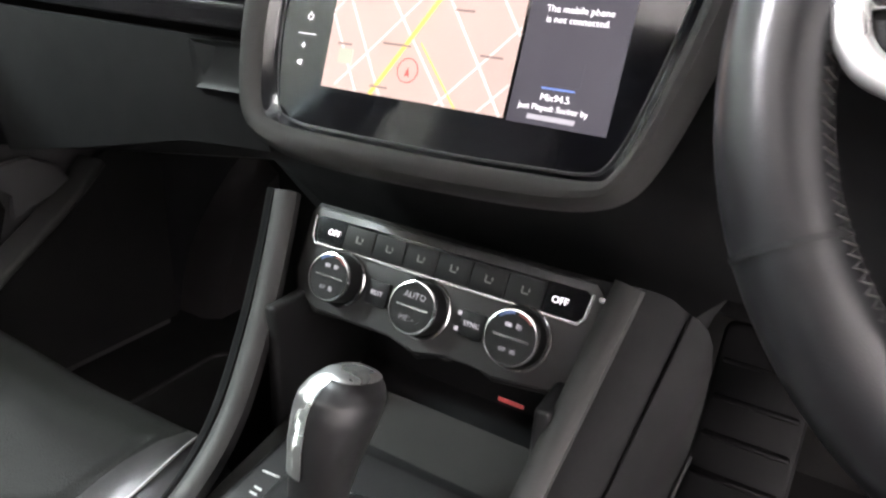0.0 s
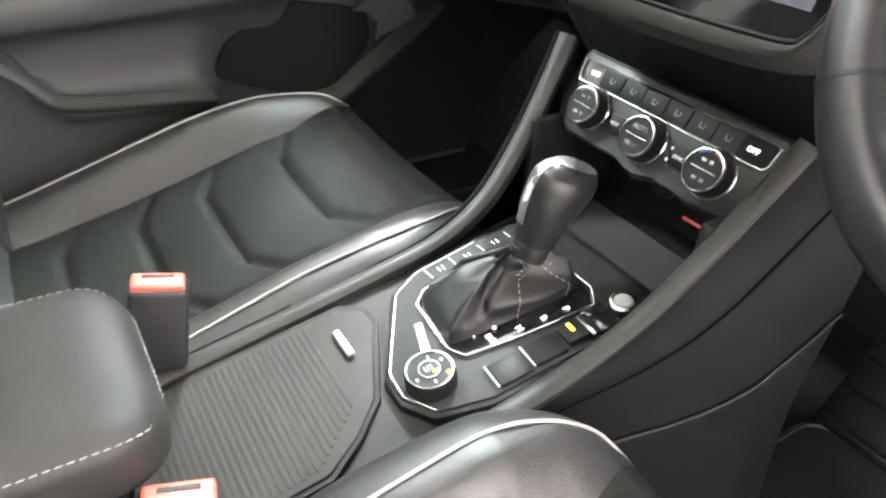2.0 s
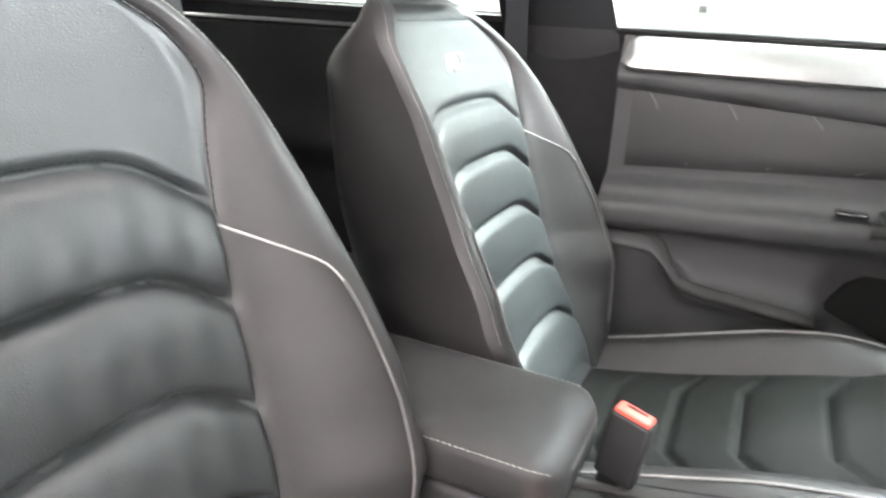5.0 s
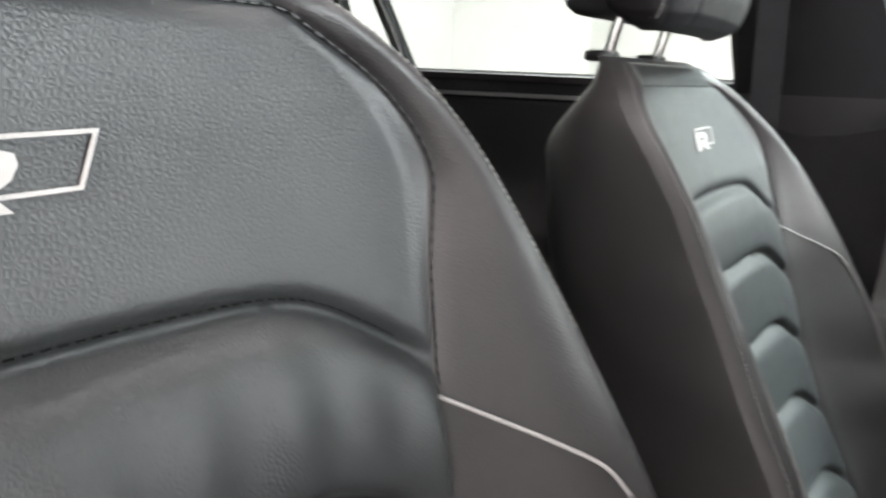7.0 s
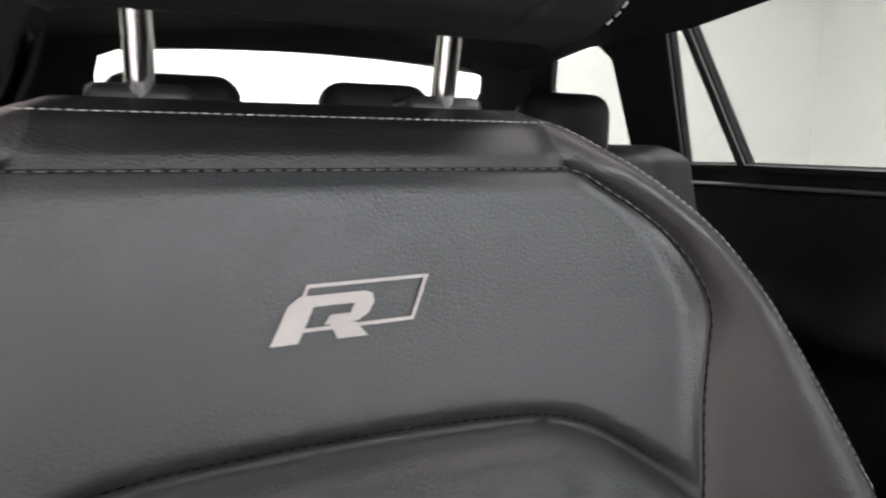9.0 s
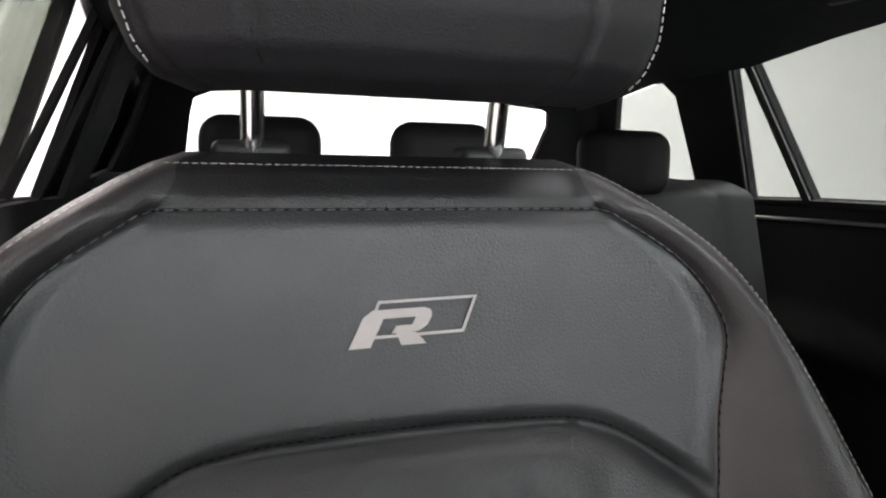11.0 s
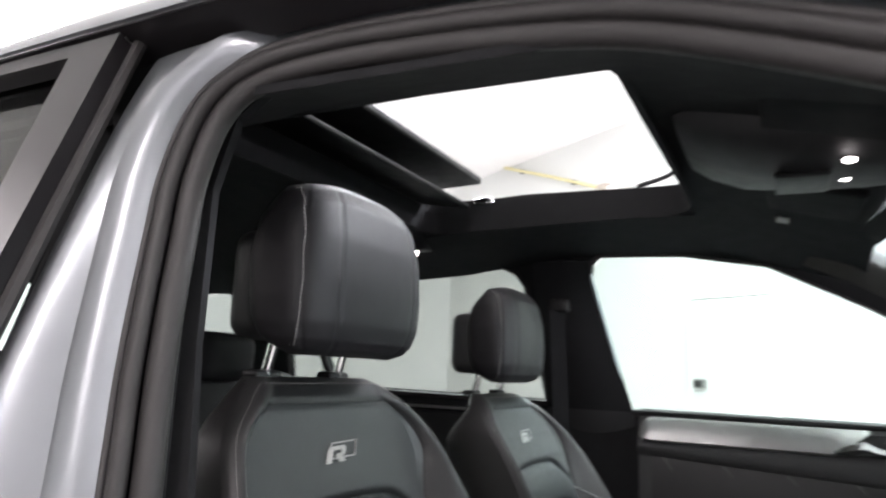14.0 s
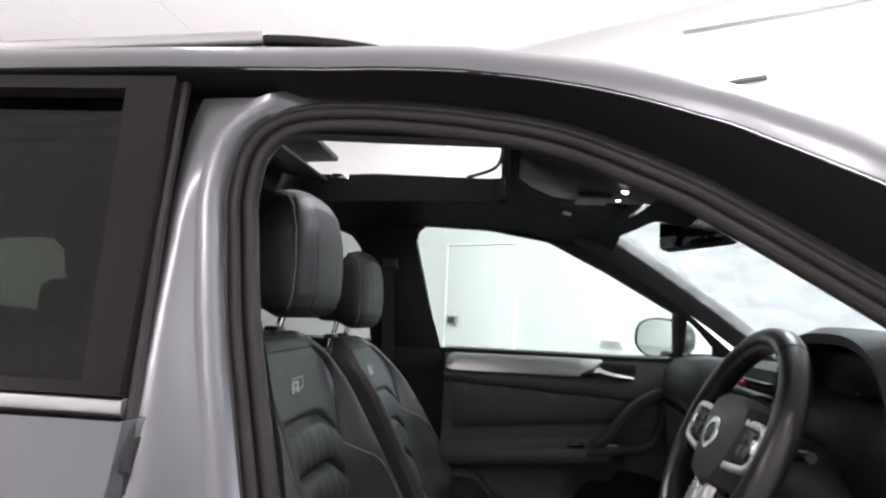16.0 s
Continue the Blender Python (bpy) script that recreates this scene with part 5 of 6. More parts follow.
def grip_loop(t):
    h = lerp(t, [0, 1], [0.014, 0.100])
    rx = lerp(t, [0, 0.25, 0.5, 0.68, 0.80, 0.90, 0.96, 0.99, 1], [0.0182, 0.0198, 0.0222, 0.0235, 0.0228, 0.0190, 0.0135, 0.0075, 0.002])
    ry = lerp(t, [0, 0.25, 0.5, 0.68, 0.80, 0.90, 0.96, 0.99, 1], [0.0200, 0.0240, 0.0295, 0.0328, 0.0325, 0.0275, 0.0200, 0.0110, 0.003])
    cy = lerp(t, [0, 0.4, 0.8, 1], [0, -0.002, 0.002, 0.006])
    out = []
    for i in range(32):
        a = 2 * math.pi * i / 32
        c, s = math.cos(a), math.sin(a)
        out.append(lm @ Vector((rx * math.copysign(abs(c) ** 0.8, c), cy + ry * math.copysign(abs(s) ** 0.85, s), h)))
    return out


part("grip", loft([grip_loop(1 - (1 - i / 40) ** 1.6) for i in range(41)]), GRIP_K, lever, "smooth black leather grip", angle=70)
strip_rows = []
for i in range(25):
    t = 0.18 + 0.80 * (1 - (1 - i / 24) ** 1.5)
    c = sum(grip_loop(t), Vector()) / 32
    row = []
    for k in range(9):
        a = radians(-150 + 62 * k / 8)
        lp = grip_loop(t)
        q = lp[int(round((math.degrees(a) % 360) / 360 * 32)) % 32]
        row.append(q + (q - c).normalized() * 0.0016)
    strip_rows.append(row)
part("metal_inlay", solid(loft(strip_rows, closed=False), 0.001), SILVER, lever, "bright metal inlay over the grip", angle=60)
cap_rows = []
for i in range(9):
    t = 0.94 + 0.06 * i / 8
    lp = grip_loop(t)
    c = sum(lp, Vector()) / 32
    cap_rows.append([q + (q - c).normalized() * 0.0012 + lv * 0.0008 for q in lp])
part("grip_cap", loft(cap_rows), SILVER, lever, "bright metal top of the grip", angle=60)

# front tray under the climate panel
tray = thing("front_tray", "dark open tray below the climate panel", "tray")
part("tray_floor", box((0, 0.655, 0.680), (0.23, 0.13, 0.012), 0.004), PLASTIC_D, tray)
part("tray_back", box((0, 0.725, 0.735), (0.25, 0.02, 0.12), 0.004), PLASTIC_D, tray)
for sg in (1, -1):
    part("tray_side", box((sg * 0.118, 0.655, 0.735), (0.012, 0.14, 0.12), 0.004), PLASTIC_D, tray)
part("socket", lathe([(0.0, 0.004), (0.012, 0.004), (0.014, 0.012), (0.016, 0.012), (0.017, 0.0)], plane_frame((-0.02, 0.712, 0.735), (1, 0, 0), (0, -1, 0)), 24), PLASTIC_G, tray)
part("usb_port", box((0.055, 0.713, 0.735), (0.018, 0.006, 0.008), 0.001), PLASTIC_G, tray)

# armrest
arm = thing("armrest", "grey leather centre armrest with pale stitching", "armrest")


def arm_loop(y):
    f = step(0.150, 0.118, y)
    b = step(-0.24, -0.20, y)
    q = max(0.0, (y - 0.112) / 0.040)
    hw = 0.088 - 0.040 * (1 - math.sqrt(max(0.0, 1 - q * q))) - 0.009 * (1 - b)
    nose = 1 - math.sqrt(max(0.0, 1 - q * q))
    top = 0.762 - 0.026 * nose - 0.02 * (1 - b)
    bot = 0.700 + 0.012 * nose + 0.01 * (1 - b)
    c = (top + bot) / 2
    h = (top - bot) / 2
    out = []
    for i in range(36):
        a = 2 * math.pi * i / 36
        cs, sn = math.cos(a), math.sin(a)
        out.append(Vector((0.003 + hw * math.copysign(abs(cs) ** 0.38, cs), y, c + h * math.copysign(abs(sn) ** 0.5, sn))))
    return out


ays = [-0.25, -0.24, -0.22, -0.18, -0.1, 0.0, 0.08, 0.105, 0.115, 0.122, 0.129, 0.135, 0.140, 0.144, 0.147, 0.1495, 0.151]
part("pad", loft([arm_loop(y) for y in ays]), LEATHER_ARM, arm, "grey leather pad", angle=60)
sp1 = []
rim_ys = [-0.22 + 0.357 * i / 60 for i in range(61)]
for k, ys in ((3, rim_ys), (15, rim_ys[::-1])):
    for y in ys:
        p = arm_loop(y)[k]
        sp1.append(p + Vector((0.0010 if k == 3 else -0.0010, 0, 0.0006)))
    if k == 3:
        sp1 += [Vector((0.054, 0.1490, 0.7415)), Vector((0.046, 0.1518, 0.7405)), Vector((-0.040, 0.1518, 0.7405)), Vector((-0.048, 0.1490, 0.7415))]
part("stitching", stitches(sp1, 0.0040, 0.0024, 0.00036), THREAD, arm)
part("box_body", box((0.003, -0.065, 0.645), (0.165, 0.36, 0.115), 0.012), PLASTIC_D, arm, "black plastic box under the pad")
part("hinge_line", box((0.003, 0.117, 0.690), (0.14, 0.006, 0.010), 0.002), PLASTIC_D, arm)

# belt buckles
for nm, p, turn in (("driver", (0.108, 0.142, 0.712), 0.25), ("passenger", (-0.117, 0.182, 0.712), 0.25)):
    bk = thing("seat_belt_buckle", "grey seat belt buckle with a red button beside the console", "buckle", "belt buckles", m=pose(*p, -8, 0, math.degrees(-turn)))
    part("housing", box((0, 0, -0.045), (0.027, 0.050, 0.090), 0.005), PLASTIC, bk)
    part("release_button", box((0, 0.0, 0.0), (0.021, 0.044, 0.010), 0.003), RED, bk, "red release button")
    part("latch_slot", box((-0.004, 0.0, 0.0052), (0.004, 0.026, 0.001)), PLASTIC_D, bk)
    part("stalk", box((0, -0.005, -0.12), (0.02, 0.03, 0.08), 0.006), PLASTIC_D, bk)

# ---- dashboard ----
dash = thing("dashboard", "soft black dashboard with moulded centre stack", "dashboard")
DX = [-0.74, -0.45, -0.20, -0.165, 0.165, 0.20, 0.45, 0.74]


def glove_edge(x):
    return lerp(x, [-0.74, -0.63, -0.30, -0.20], [0.79, 0.80, 0.875, 0.88])


def dash_profile(x):
    out = abs(x) > 0.17
    dy = 0.03 * (abs(x) / 0.74) ** 2
    if out:
        pts = [(1.12, 1.085), (0.90, 1.122), (0.76, 1.130), (0.685, 1.118), (0.655, 1.085), (0.650, 1.030), (0.672, 0.985), (0.690, 0.945), (0.684, 0.915), (0.680, 0.885), (0.692, 0.855), (0.76, 0.835), (0.98, 0.825)]
        if x < 0:
            zb = glove_edge(x)
            pts = pts[:7] + [(0.685, 0.95), (0.675, zb + 0.03), (0.68, zb), (0.72, zb - 0.012), (0.85, zb - 0.03), (1.18, zb - 0.04)]
    else:
        pts = [(1.12, 1.095), (0.90, 1.140), (0.76, 1.150), (0.700, 1.140), (0.690, 1.115), (0.690, 1.02), (0.690, 0.985), (0.690, 0.930), (0.690, 0.89), (0.705, 0.84), (0.73, 0.80), (0.78, 0.74), (0.98, 0.68)]
    return [Vector((x, y + dy, z)) for y, z in pts]


part("dash_pad", solid(loft([dash_profile(x) for x in DX], closed=False), 0.02), DASH_P, dash, angle=50)
part("cluster_hood", solid(loft([[Vector((0.385 + w * math.copysign(abs(math.cos(a)) ** 0.7, math.cos(a)), y, 1.055 + h * math.sin(a) ** 0.6)) for a in [math.pi * i / 24 for i in range(25)]] for y, h, w in ((0.675, 0.150, 0.172), (0.672, 0.160, 0.178), (0.69, 0.168, 0.180), (0.76, 0.165, 0.180), (0.86, 0.135, 0.175), (0.96, 0.075, 0.165), (1.02, 0.02, 0.15))], closed=False), 0.006), PLASTIC, dash, "soft black hood over the instruments")
part("trim_line", sweep(smooth_path([(-0.72, 0.675, 1.005), (-0.45, 0.660, 1.005), (-0.19, 0.652, 1.005)], 6), rounded(0.008, 0.022, 0.003, 3)), GLOSS_K, dash)
glove = part("glovebox_door", solid(sheet(lambda u, v: Vector((-0.64 + 0.44 * u, 0.664 + 0.012 * (2 * u - 1) ** 2 + 0.012 * v * v, 0.985 - (0.975 - glove_edge(-0.64 + 0.44 * u)) * v)), 12, 8), 0.01), DASH_P, dash)
part("glovebox_latch", loft([[Vector((-0.235 + dx * k, 0.668 - d, 0.962 + dz * k)) for dx, dz in ((-0.038, 0.020), (0.036, 0.022), (0.032, -0.022), (-0.034, -0.024))] for k, d in ((1, 0), (0.94, 0.010), (0.7, 0.006))]), PLASTIC_D, glove, "black recessed latch")
part("under_dash", box((0.42, 0.97, 0.80), (0.50, 0.30, 0.05), 0.02), PLASTIC_D, dash)

# screen, tilted back
SN = Vector((0, -math.cos(radians(19)), math.sin(radians(19))))
SM = plane_frame((0.004, 0.6235, 1.0125), (1, 0, 0), SN)


def sbox(x, y, z, sx, sy, sz, r=0.0):
    b = box((x, y, z), (sx, sy, sz), r, 2)
    bmesh.ops.transform(b, matrix=SM, verts=b.verts)
    return b


info = thing("infotainment_screen", "wide glossy touchscreen that shows a street map", "screen")
OUTER = [(-0.130, 0.096), (-0.158, 0.078), (-0.166, 0.030), (-0.166, -0.016), (-0.152, -0.071), (-0.124, -0.092), (-0.074, -0.098), (0.030, -0.095),
         (0.085, -0.091), (0.118, -0.085), (0.138, -0.073), (0.1525, -0.043), (0.167, 0.010), (0.176, 0.060), (0.168, 0.085), (0.145, 0.096)]
INNER = [(-0.122, 0.080), (-0.137, 0.068), (-0.140, 0.030), (-0.139, -0.016), (-0.130, -0.062), (-0.114, -0.0735), (-0.070, -0.0755), (0.030, -0.0745),
         (0.085, -0.072), (0.120, -0.0695), (0.132, -0.063), (0.142, -0.038), (0.1525, 0.010), (0.158, 0.050), (0.152, 0.074), (0.134, 0.081)]
out3 = smooth_path([(x, y, 0) for x, y in OUTER], 6, True)
inn3 = smooth_path([(x, y, 0) for x, y in INNER], 6, True)


def hood_loop(t, z, k=1.0):
    """A ring between the hood's outer line (t = 0) and its inner line (t = 1)."""
    return [SM @ Vector(((a.x + (b.x - a.x) * t) * k, (a.y + (b.y - a.y) * t) * k, z)) for a, b in zip(out3, inn3)]


part("hood", loft([hood_loop(0, -0.05, 0.98), hood_loop(0, -0.02, 1.01), hood_loop(0, -0.006), hood_loop(0.12, 0.004), hood_loop(0.35, 0.011), hood_loop(0.62, 0.0125), hood_loop(0.85, 0.011), hood_loop(0.97, 0.008), hood_loop(1, 0.005)], caps=False), PLASTIC_G, info, "smooth grey hood round the screen")
part("inner_bevel", loft([hood_loop(1, 0.0055), hood_loop(1, 0.004, 0.992), hood_loop(1, -0.0035, 0.945), hood_loop(1, -0.006, 0.94)], caps=False), GLOSS_K, info, "glossy black bevel round the glass")
part("hood_back", prism([(x * 0.97, y * 0.97) for x, y in OUTER[::-1]], 0.004, SM @ Matrix.Translation((0, 0, -0.012))), PLASTIC_D, info, smooth=False)
part("glass", prism([(x * 0.95, y * 0.95) for x, y in INNER], 0.004, SM @ Matrix.Translation((0, 0, -0.0075)), 0.0008), SCREEN_G, info, "glossy black glass", smooth=False)
part("bright_edge", sweep(hood_loop(1, -0.0032, 0.945), ring(0.0006, 6), up=SN, closed=True), mk("dull_glass_edge", (0.10, 0.10, 0.10), 0.4), info, "thin bright edge of the glass")
MX0, MX1, MY0, MY1 = -0.0865, 0.0555, -0.0425, 0.060
mapp = part("street_map", sbox((MX0 + MX1) / 2, (MY0 + MY1) / 2, -0.0027, MX1 - MX0, MY1 - MY0, 0.0004), LIT_MAP, info, "lit street map in pale orange", smooth=False)


def road(x0, y0, x1, y1, w, mat, z=-0.0023, nm="street"):
    d = math.hypot(x1 - x0, y1 - y0)
    b = box(((0, 0, 0)), (d, w, 0.0003), m=Matrix.Rotation(math.atan2(y1 - y0, x1 - x0), 4, "Z"))
    bmesh.ops.translate(b, vec=((x0 + x1) / 2, (y0 + y1) / 2, z), verts=b.verts)
    bmesh.ops.transform(b, matrix=SM, verts=b.verts)
    part(nm, b, mat, mapp, smooth=False)


def clip_road(x0, y0, x1, y1, w, mat, z=-0.0023):
    t0, t1 = 0.0, 1.0
    for p, q in ((x0 - x1, x0 - MX0), (x1 - x0, MX1 - x0), (y0 - y1, y0 - MY0), (y1 - y0, MY1 - y0)):
        if abs(p) < 1e-9:
            if q < 0:
                return
            continue
        r = q / p
        if p < 0:
            t0 = max(t0, r)
        else:
            t1 = min(t1, r)
    if t1 - t0 > 0.02:
        road(x0 + (x1 - x0) * t0, y0 + (y1 - y0) * t0, x0 + (x1 - x0) * t1, y0 + (y1 - y0) * t1, w, mat, z)


for x0, y0, x1, y1 in ((-0.10, -0.005, -0.02, 0.08), (-0.075, -0.04, 0.03, 0.075), (0.0, -0.05, 0.09, 0.05), (0.03, -0.05, 0.09, 0.015)):
    clip_road(x0, y0, x1, y1, 0.0012, LIT_ROAD)
for x0, y0, x1, y1 in ((-0.09, 0.045, -0.035, -0.045), (-0.085, 0.075, 0.02, -0.05), (-0.035, 0.075, 0.055, -0.045), (0.005, 0.075, 0.075, -0.02), (0.035, 0.075, 0.08, 0.01), (-0.088, 0.01, -0.055, -0.045)):
    clip_road(x0, y0, x1, y1, 0.0015, LIT_ROAD)
clip_road(-0.012, -0.005, 0.024, -0.045, 0.0010, LIT_YELLOW)
clip_road(-0.0488, -0.05, 0.0265, 0.075, 0.0030, LIT_YELLOW, -0.0021)
part("park", sbox(-0.070, -0.020, -0.0022, 0.012, 0.010, 0.0003), LIT_PARK, mapp, smooth=False)
part("position_ring", sweep([SM @ Vector((-0.0178 + 0.0078 * math.cos(2 * math.pi * i / 28), -0.0235 + 0.0078 * math.sin(2 * math.pi * i / 28), -0.0018)) for i in range(28)], rect(0.0006, 0.0006), up=SN, closed=True), LIT_RED, mapp, smooth=False)
part("position_arrow", prism([(-0.0020, -0.0035), (0, -0.002), (0.0020, -0.0035), (0, 0.0035)], 0.0004, SM @ Matrix.Translation((-0.0178, -0.0245, -0.0020))), LIT_RED, mapp, smooth=False)
for x, y, w in ((-0.060, 0.022, 0.016), (-0.030, -0.008, 0.022), (0.015, 0.018, 0.014), (0.045, 0.035, 0.018), (0.040, -0.008, 0.016), (-0.072, -0.012, 0.012), (-0.038, -0.037, 0.014)):
    part("name_bar", sbox(x, y, -0.0019, w, 0.0014, 0.0002), LIT_NAME, mapp, smooth=False)
part("side_pane", sbox(0.0895, 0.0085, -0.0028, 0.063, 0.104, 0.0003), LIT_PANE, info, smooth=False)
for tx, ty, sz in (("The mobile phone", 0.0243, 0.0056), ("is not connected.", 0.0182, 0.0056)):
    part("message", words(tx, sz, SM @ Matrix.Translation((0.089, ty, -0.0021)), 0.0001), LIT_WHITE, info, "white message text", smooth=False)
part("album_tile", sbox(0.0875, -0.0125, -0.0024, 0.024, 0.014, 0.0003), LIT_PANE, info, smooth=False)
part("album_line", sbox(0.0865, -0.0213, -0.0022, 0.021, 0.0010, 0.0003), LIT_BLUE, info, smooth=False)
part("message", words("Mix94.5", 0.0058, SM @ Matrix.Translation((0.086, -0.0268, -0.0021)), 0.0001), LIT_WHITE, info, "white station text", smooth=False)
part("message", words("Just Played: Sucker by", 0.0050, SM @ Matrix.Translation((0.086, -0.0330, -0.0021)), 0.0001), LIT_WHITE, info, "white song text", smooth=False)
part("name_bar", sbox(0.086, -0.0388, -0.0022, 0.030, 0.0030, 0.0002), LIT_GREY, info, smooth=False)
part("power_mark", sweep([SM @ Vector((-0.1065 + 0.0022 * math.cos(radians(a)), 0.0035 + 0.0022 * math.sin(radians(a)), -0.0022)) for a in range(-240, 61, 20)], rect(0.0006, 0.0004), up=SN), LIT_WHITE, info, smooth=False)
part("power_mark", sbox(-0.1065, 0.0057, -0.0022, 0.0006, 0.003, 0.0003), LIT_WHITE, info, smooth=False)
part("line_mark", sbox(-0.1072, -0.0085, -0.0022, 0.016, 0.0006, 0.0003), LIT_WHITE, info, smooth=False)
part("plus_mark", join(sbox(-0.1083, -0.0166, -0.0022, 0.004, 0.0008, 0.0003), sbox(-0.1083, -0.0166, -0.0022, 0.0008, 0.004, 0.0003)), LIT_WHITE, info, smooth=False)
part("speaker_mark", prism([(-0.002, -0.0008), (0.002, -0.0022), (0.002, 0.0022), (-0.002, 0.0008)], 0.0003, SM @ Matrix.Translation((-0.1095, -0.0287, -0.0024))), LIT_WHITE, info, smooth=False)

# climate panel
CN = Vector((0, -0.89, 0.456)).normalized()
CM = plane_frame((0, 0.637, 0.817), (1, 0, 0), CN)
cl = thing("climate_panel", "dark climate control panel with three round knobs", "control panel")


def cbox(x, y, z, sx, sy, sz, r=0.0):
    b = box((x, y, z), (sx, sy, sz), r, 2)
    bmesh.ops.transform(b, matrix=CM, verts=b.verts)
    return b


PANEL = [(-0.128, 0.038), (-0.122, 0.046), (0.122, 0.046), (0.130, 0.038), (0.128, -0.012), (0.118, -0.034), (0.062, -0.040), (0.045, -0.034), (0.025, -0.034), (0.0, -0.044), (-0.025, -0.034), (-0.05, -0.036), (-0.10, -0.038), (-0.122, -0.026), (-0.128, -0.010)]
part("fascia", prism(PANEL, 0.014, CM @ Matrix.Translation((0, 0, -0.012)), 0.002), mk("fascia_grey", (0.030, 0.030, 0.0295), 0.40, var=0.1, spec=0.4), cl, "glossy dark fascia")
part("fascia_edge", prism([(x * 1.05, y * 1.08) for x, y in PANEL], 0.012, CM @ Matrix.Translation((0, 0, -0.016)), 0.002), PLASTIC_D, cl)
STRIP = [(-0.122, 0.037), (-0.118, 0.0395), (0.118, 0.0395), (0.122, 0.037), (0.1205, 0.021), (0.116, 0.0165), (-0.116, 0.0165), (-0.1205, 0.021)]
part("strip_well", prism([(x * 0.985, y) for x, y in STRIP], 0.0010, CM @ Matrix.Translation((0, 0, 0.0022))), GLOSS_K, cl, smooth=False)
fr = [CM @ Vector((x, y, 0.0034)) for x, y in [(-0.122, 0.0385), (-0.1205, 0.021), (-0.116, 0.0155), (0.116, 0.0155), (0.1205, 0.021), (0.122, 0.0385)]]
part("bright_frame", sweep(fr, rounded(0.0026, 0.003, 0.0008, 2), up=CN), CHROME, cl, "bright frame under the button strip")
part("top_glint", cbox(0.132, 0.036, 0.004, 0.012, 0.004, 0.004, 0.001), CHROME, cl)
for i in range(6):
    x = -0.074 + 0.0295 * i
    b = part("strip_button", cbox(x, 0.0275, 0.0034, 0.0284, 0.0200, 0.0026, 0.0006), PLASTIC_D, cl)
    part("button_mark", join(cbox(x - 0.0022, 0.0280, 0.0048, 0.0011, 0.0052, 0.0004), cbox(x + 0.0004, 0.0255, 0.0048, 0.0050, 0.0011, 0.0004), cbox(x + 0.0032, 0.0284, 0.0048, 0.0010, 0.0026, 0.0004)), GREY_MARK, b, smooth=False)
for x in (-0.100, 0.100):
    part("display_digits", words("OFF", 0.0072, CM @ Matrix.Translation((x, 0.0275, 0.0040)), 0.0002), LIT_WHITE, cl, "lit white letters", smooth=False)
ARC_BLUE, ARC_RED = mk("dull_blue_print", (0.06, 0.10, 0.24), 0.5), mk("dull_red_print", (0.22, 0.05, 0.05), 0.5)
for kx, ky, kr in ((-0.080, -0.006, 0.0200), (-0.001, -0.008, 0.0207), (0.079, -0.006, 0.0208)):
    km = CM @ Matrix.Translation((kx, ky, 0.002))
    kb = part("climate_knob", lathe([(kr * 1.12, 0.0), (kr * 1.12, 0.003), (kr * 1.0, 0.004), (kr * 0.98, 0.018), (kr * 0.93, 0.0205)], km, 40), PLASTIC_D, cl, "round knob with a bright ring")
    part("ring", lathe([(kr * 0.97, 0.0185), (kr * 0.96, 0.0215), (kr * 0.90, 0.0218), (kr * 0.89, 0.019)], km, 40), CHROME, kb)
    part("ring", lathe([(kr * 1.14, 0.0), (kr * 1.16, 0.0035), (kr * 1.10, 0.0045), (kr * 1.09, 0.002)], km, 40), CHROME, kb)
    part("face", lathe([(0, 0.0200), (kr * 0.90, 0.0198), (kr * 0.90, 0.018)], km, 40), PLASTIC, kb)
    bl = box((0, 0.0, 0.0204), (kr * 1.3, 0.0014, 0.0010))
    bmesh.ops.transform(bl, matrix=km, verts=bl.verts)
    part("bar", bl, CHROME, kb)
    if abs(kx) < 0.01:
        part("print", words("AUTO", 0.0068, km @ Matrix.Translation((0, 0.0085, 0.0203)), 0.0002), LIT_GREY, kb, smooth=False)
        part("print", words("MENU", 0.0064, km @ Matrix.Translation((0, -0.0090, 0.0203)), 0.0002), LIT_GREY, kb, smooth=False)
    else:
        for yy in (0.0085, -0.0090):
            pr = join(box((-0.004, yy, 0.0203), (0.005, 0.0028, 0.0004)), box((0.004, yy, 0.0203), (0.004, 0.0036, 0.0004)))
            bmesh.ops.transform(pr, matrix=km, verts=pr.verts)
            part("print", pr, LIT_GREY, kb, smooth=False)
        for a0, mat in ((115, ARC_BLUE), (65, ARC_RED)):
            arc = [km @ Vector((kr * 0.84 * math.cos(radians(a)), kr * 0.84 * math.sin(radians(a)), 0.0203)) for a in range(a0 - 20, a0 + 21, 8)]
            part("temperature_arc", sweep(arc, rect(0.0022, 0.0006), up=CN), mat, kb, smooth=False)
for x, t in ((-0.043, "REST"), (0.042, "SYNC")):
    b = part("small_button", cbox(x, -0.008, 0.004, 0.021, 0.020, 0.006, 0.002), PLASTIC_D, cl)
    part("print", words(t, 0.0052, CM @ Matrix.Translation((x, -0.008, 0.0072)), 0.0002), LIT_GREY, b, smooth=False)
for y in (-0.002, -0.014):
    part("fan_mark", cbox(0.029, y, 0.0028, 0.003, 0.003, 0.0008), LIT_GREY, cl)
part("warning_light", cbox(0.085, -0.052, 0.000, 0.02, 0.003, 0.001), mk("dim_red", (0.25, 0.02, 0.02), 0.5), cl)

# centre vents below the windscreen
vent = thing("air_vent", "black slatted air vent with bright edge on the dashboard", "air vent")
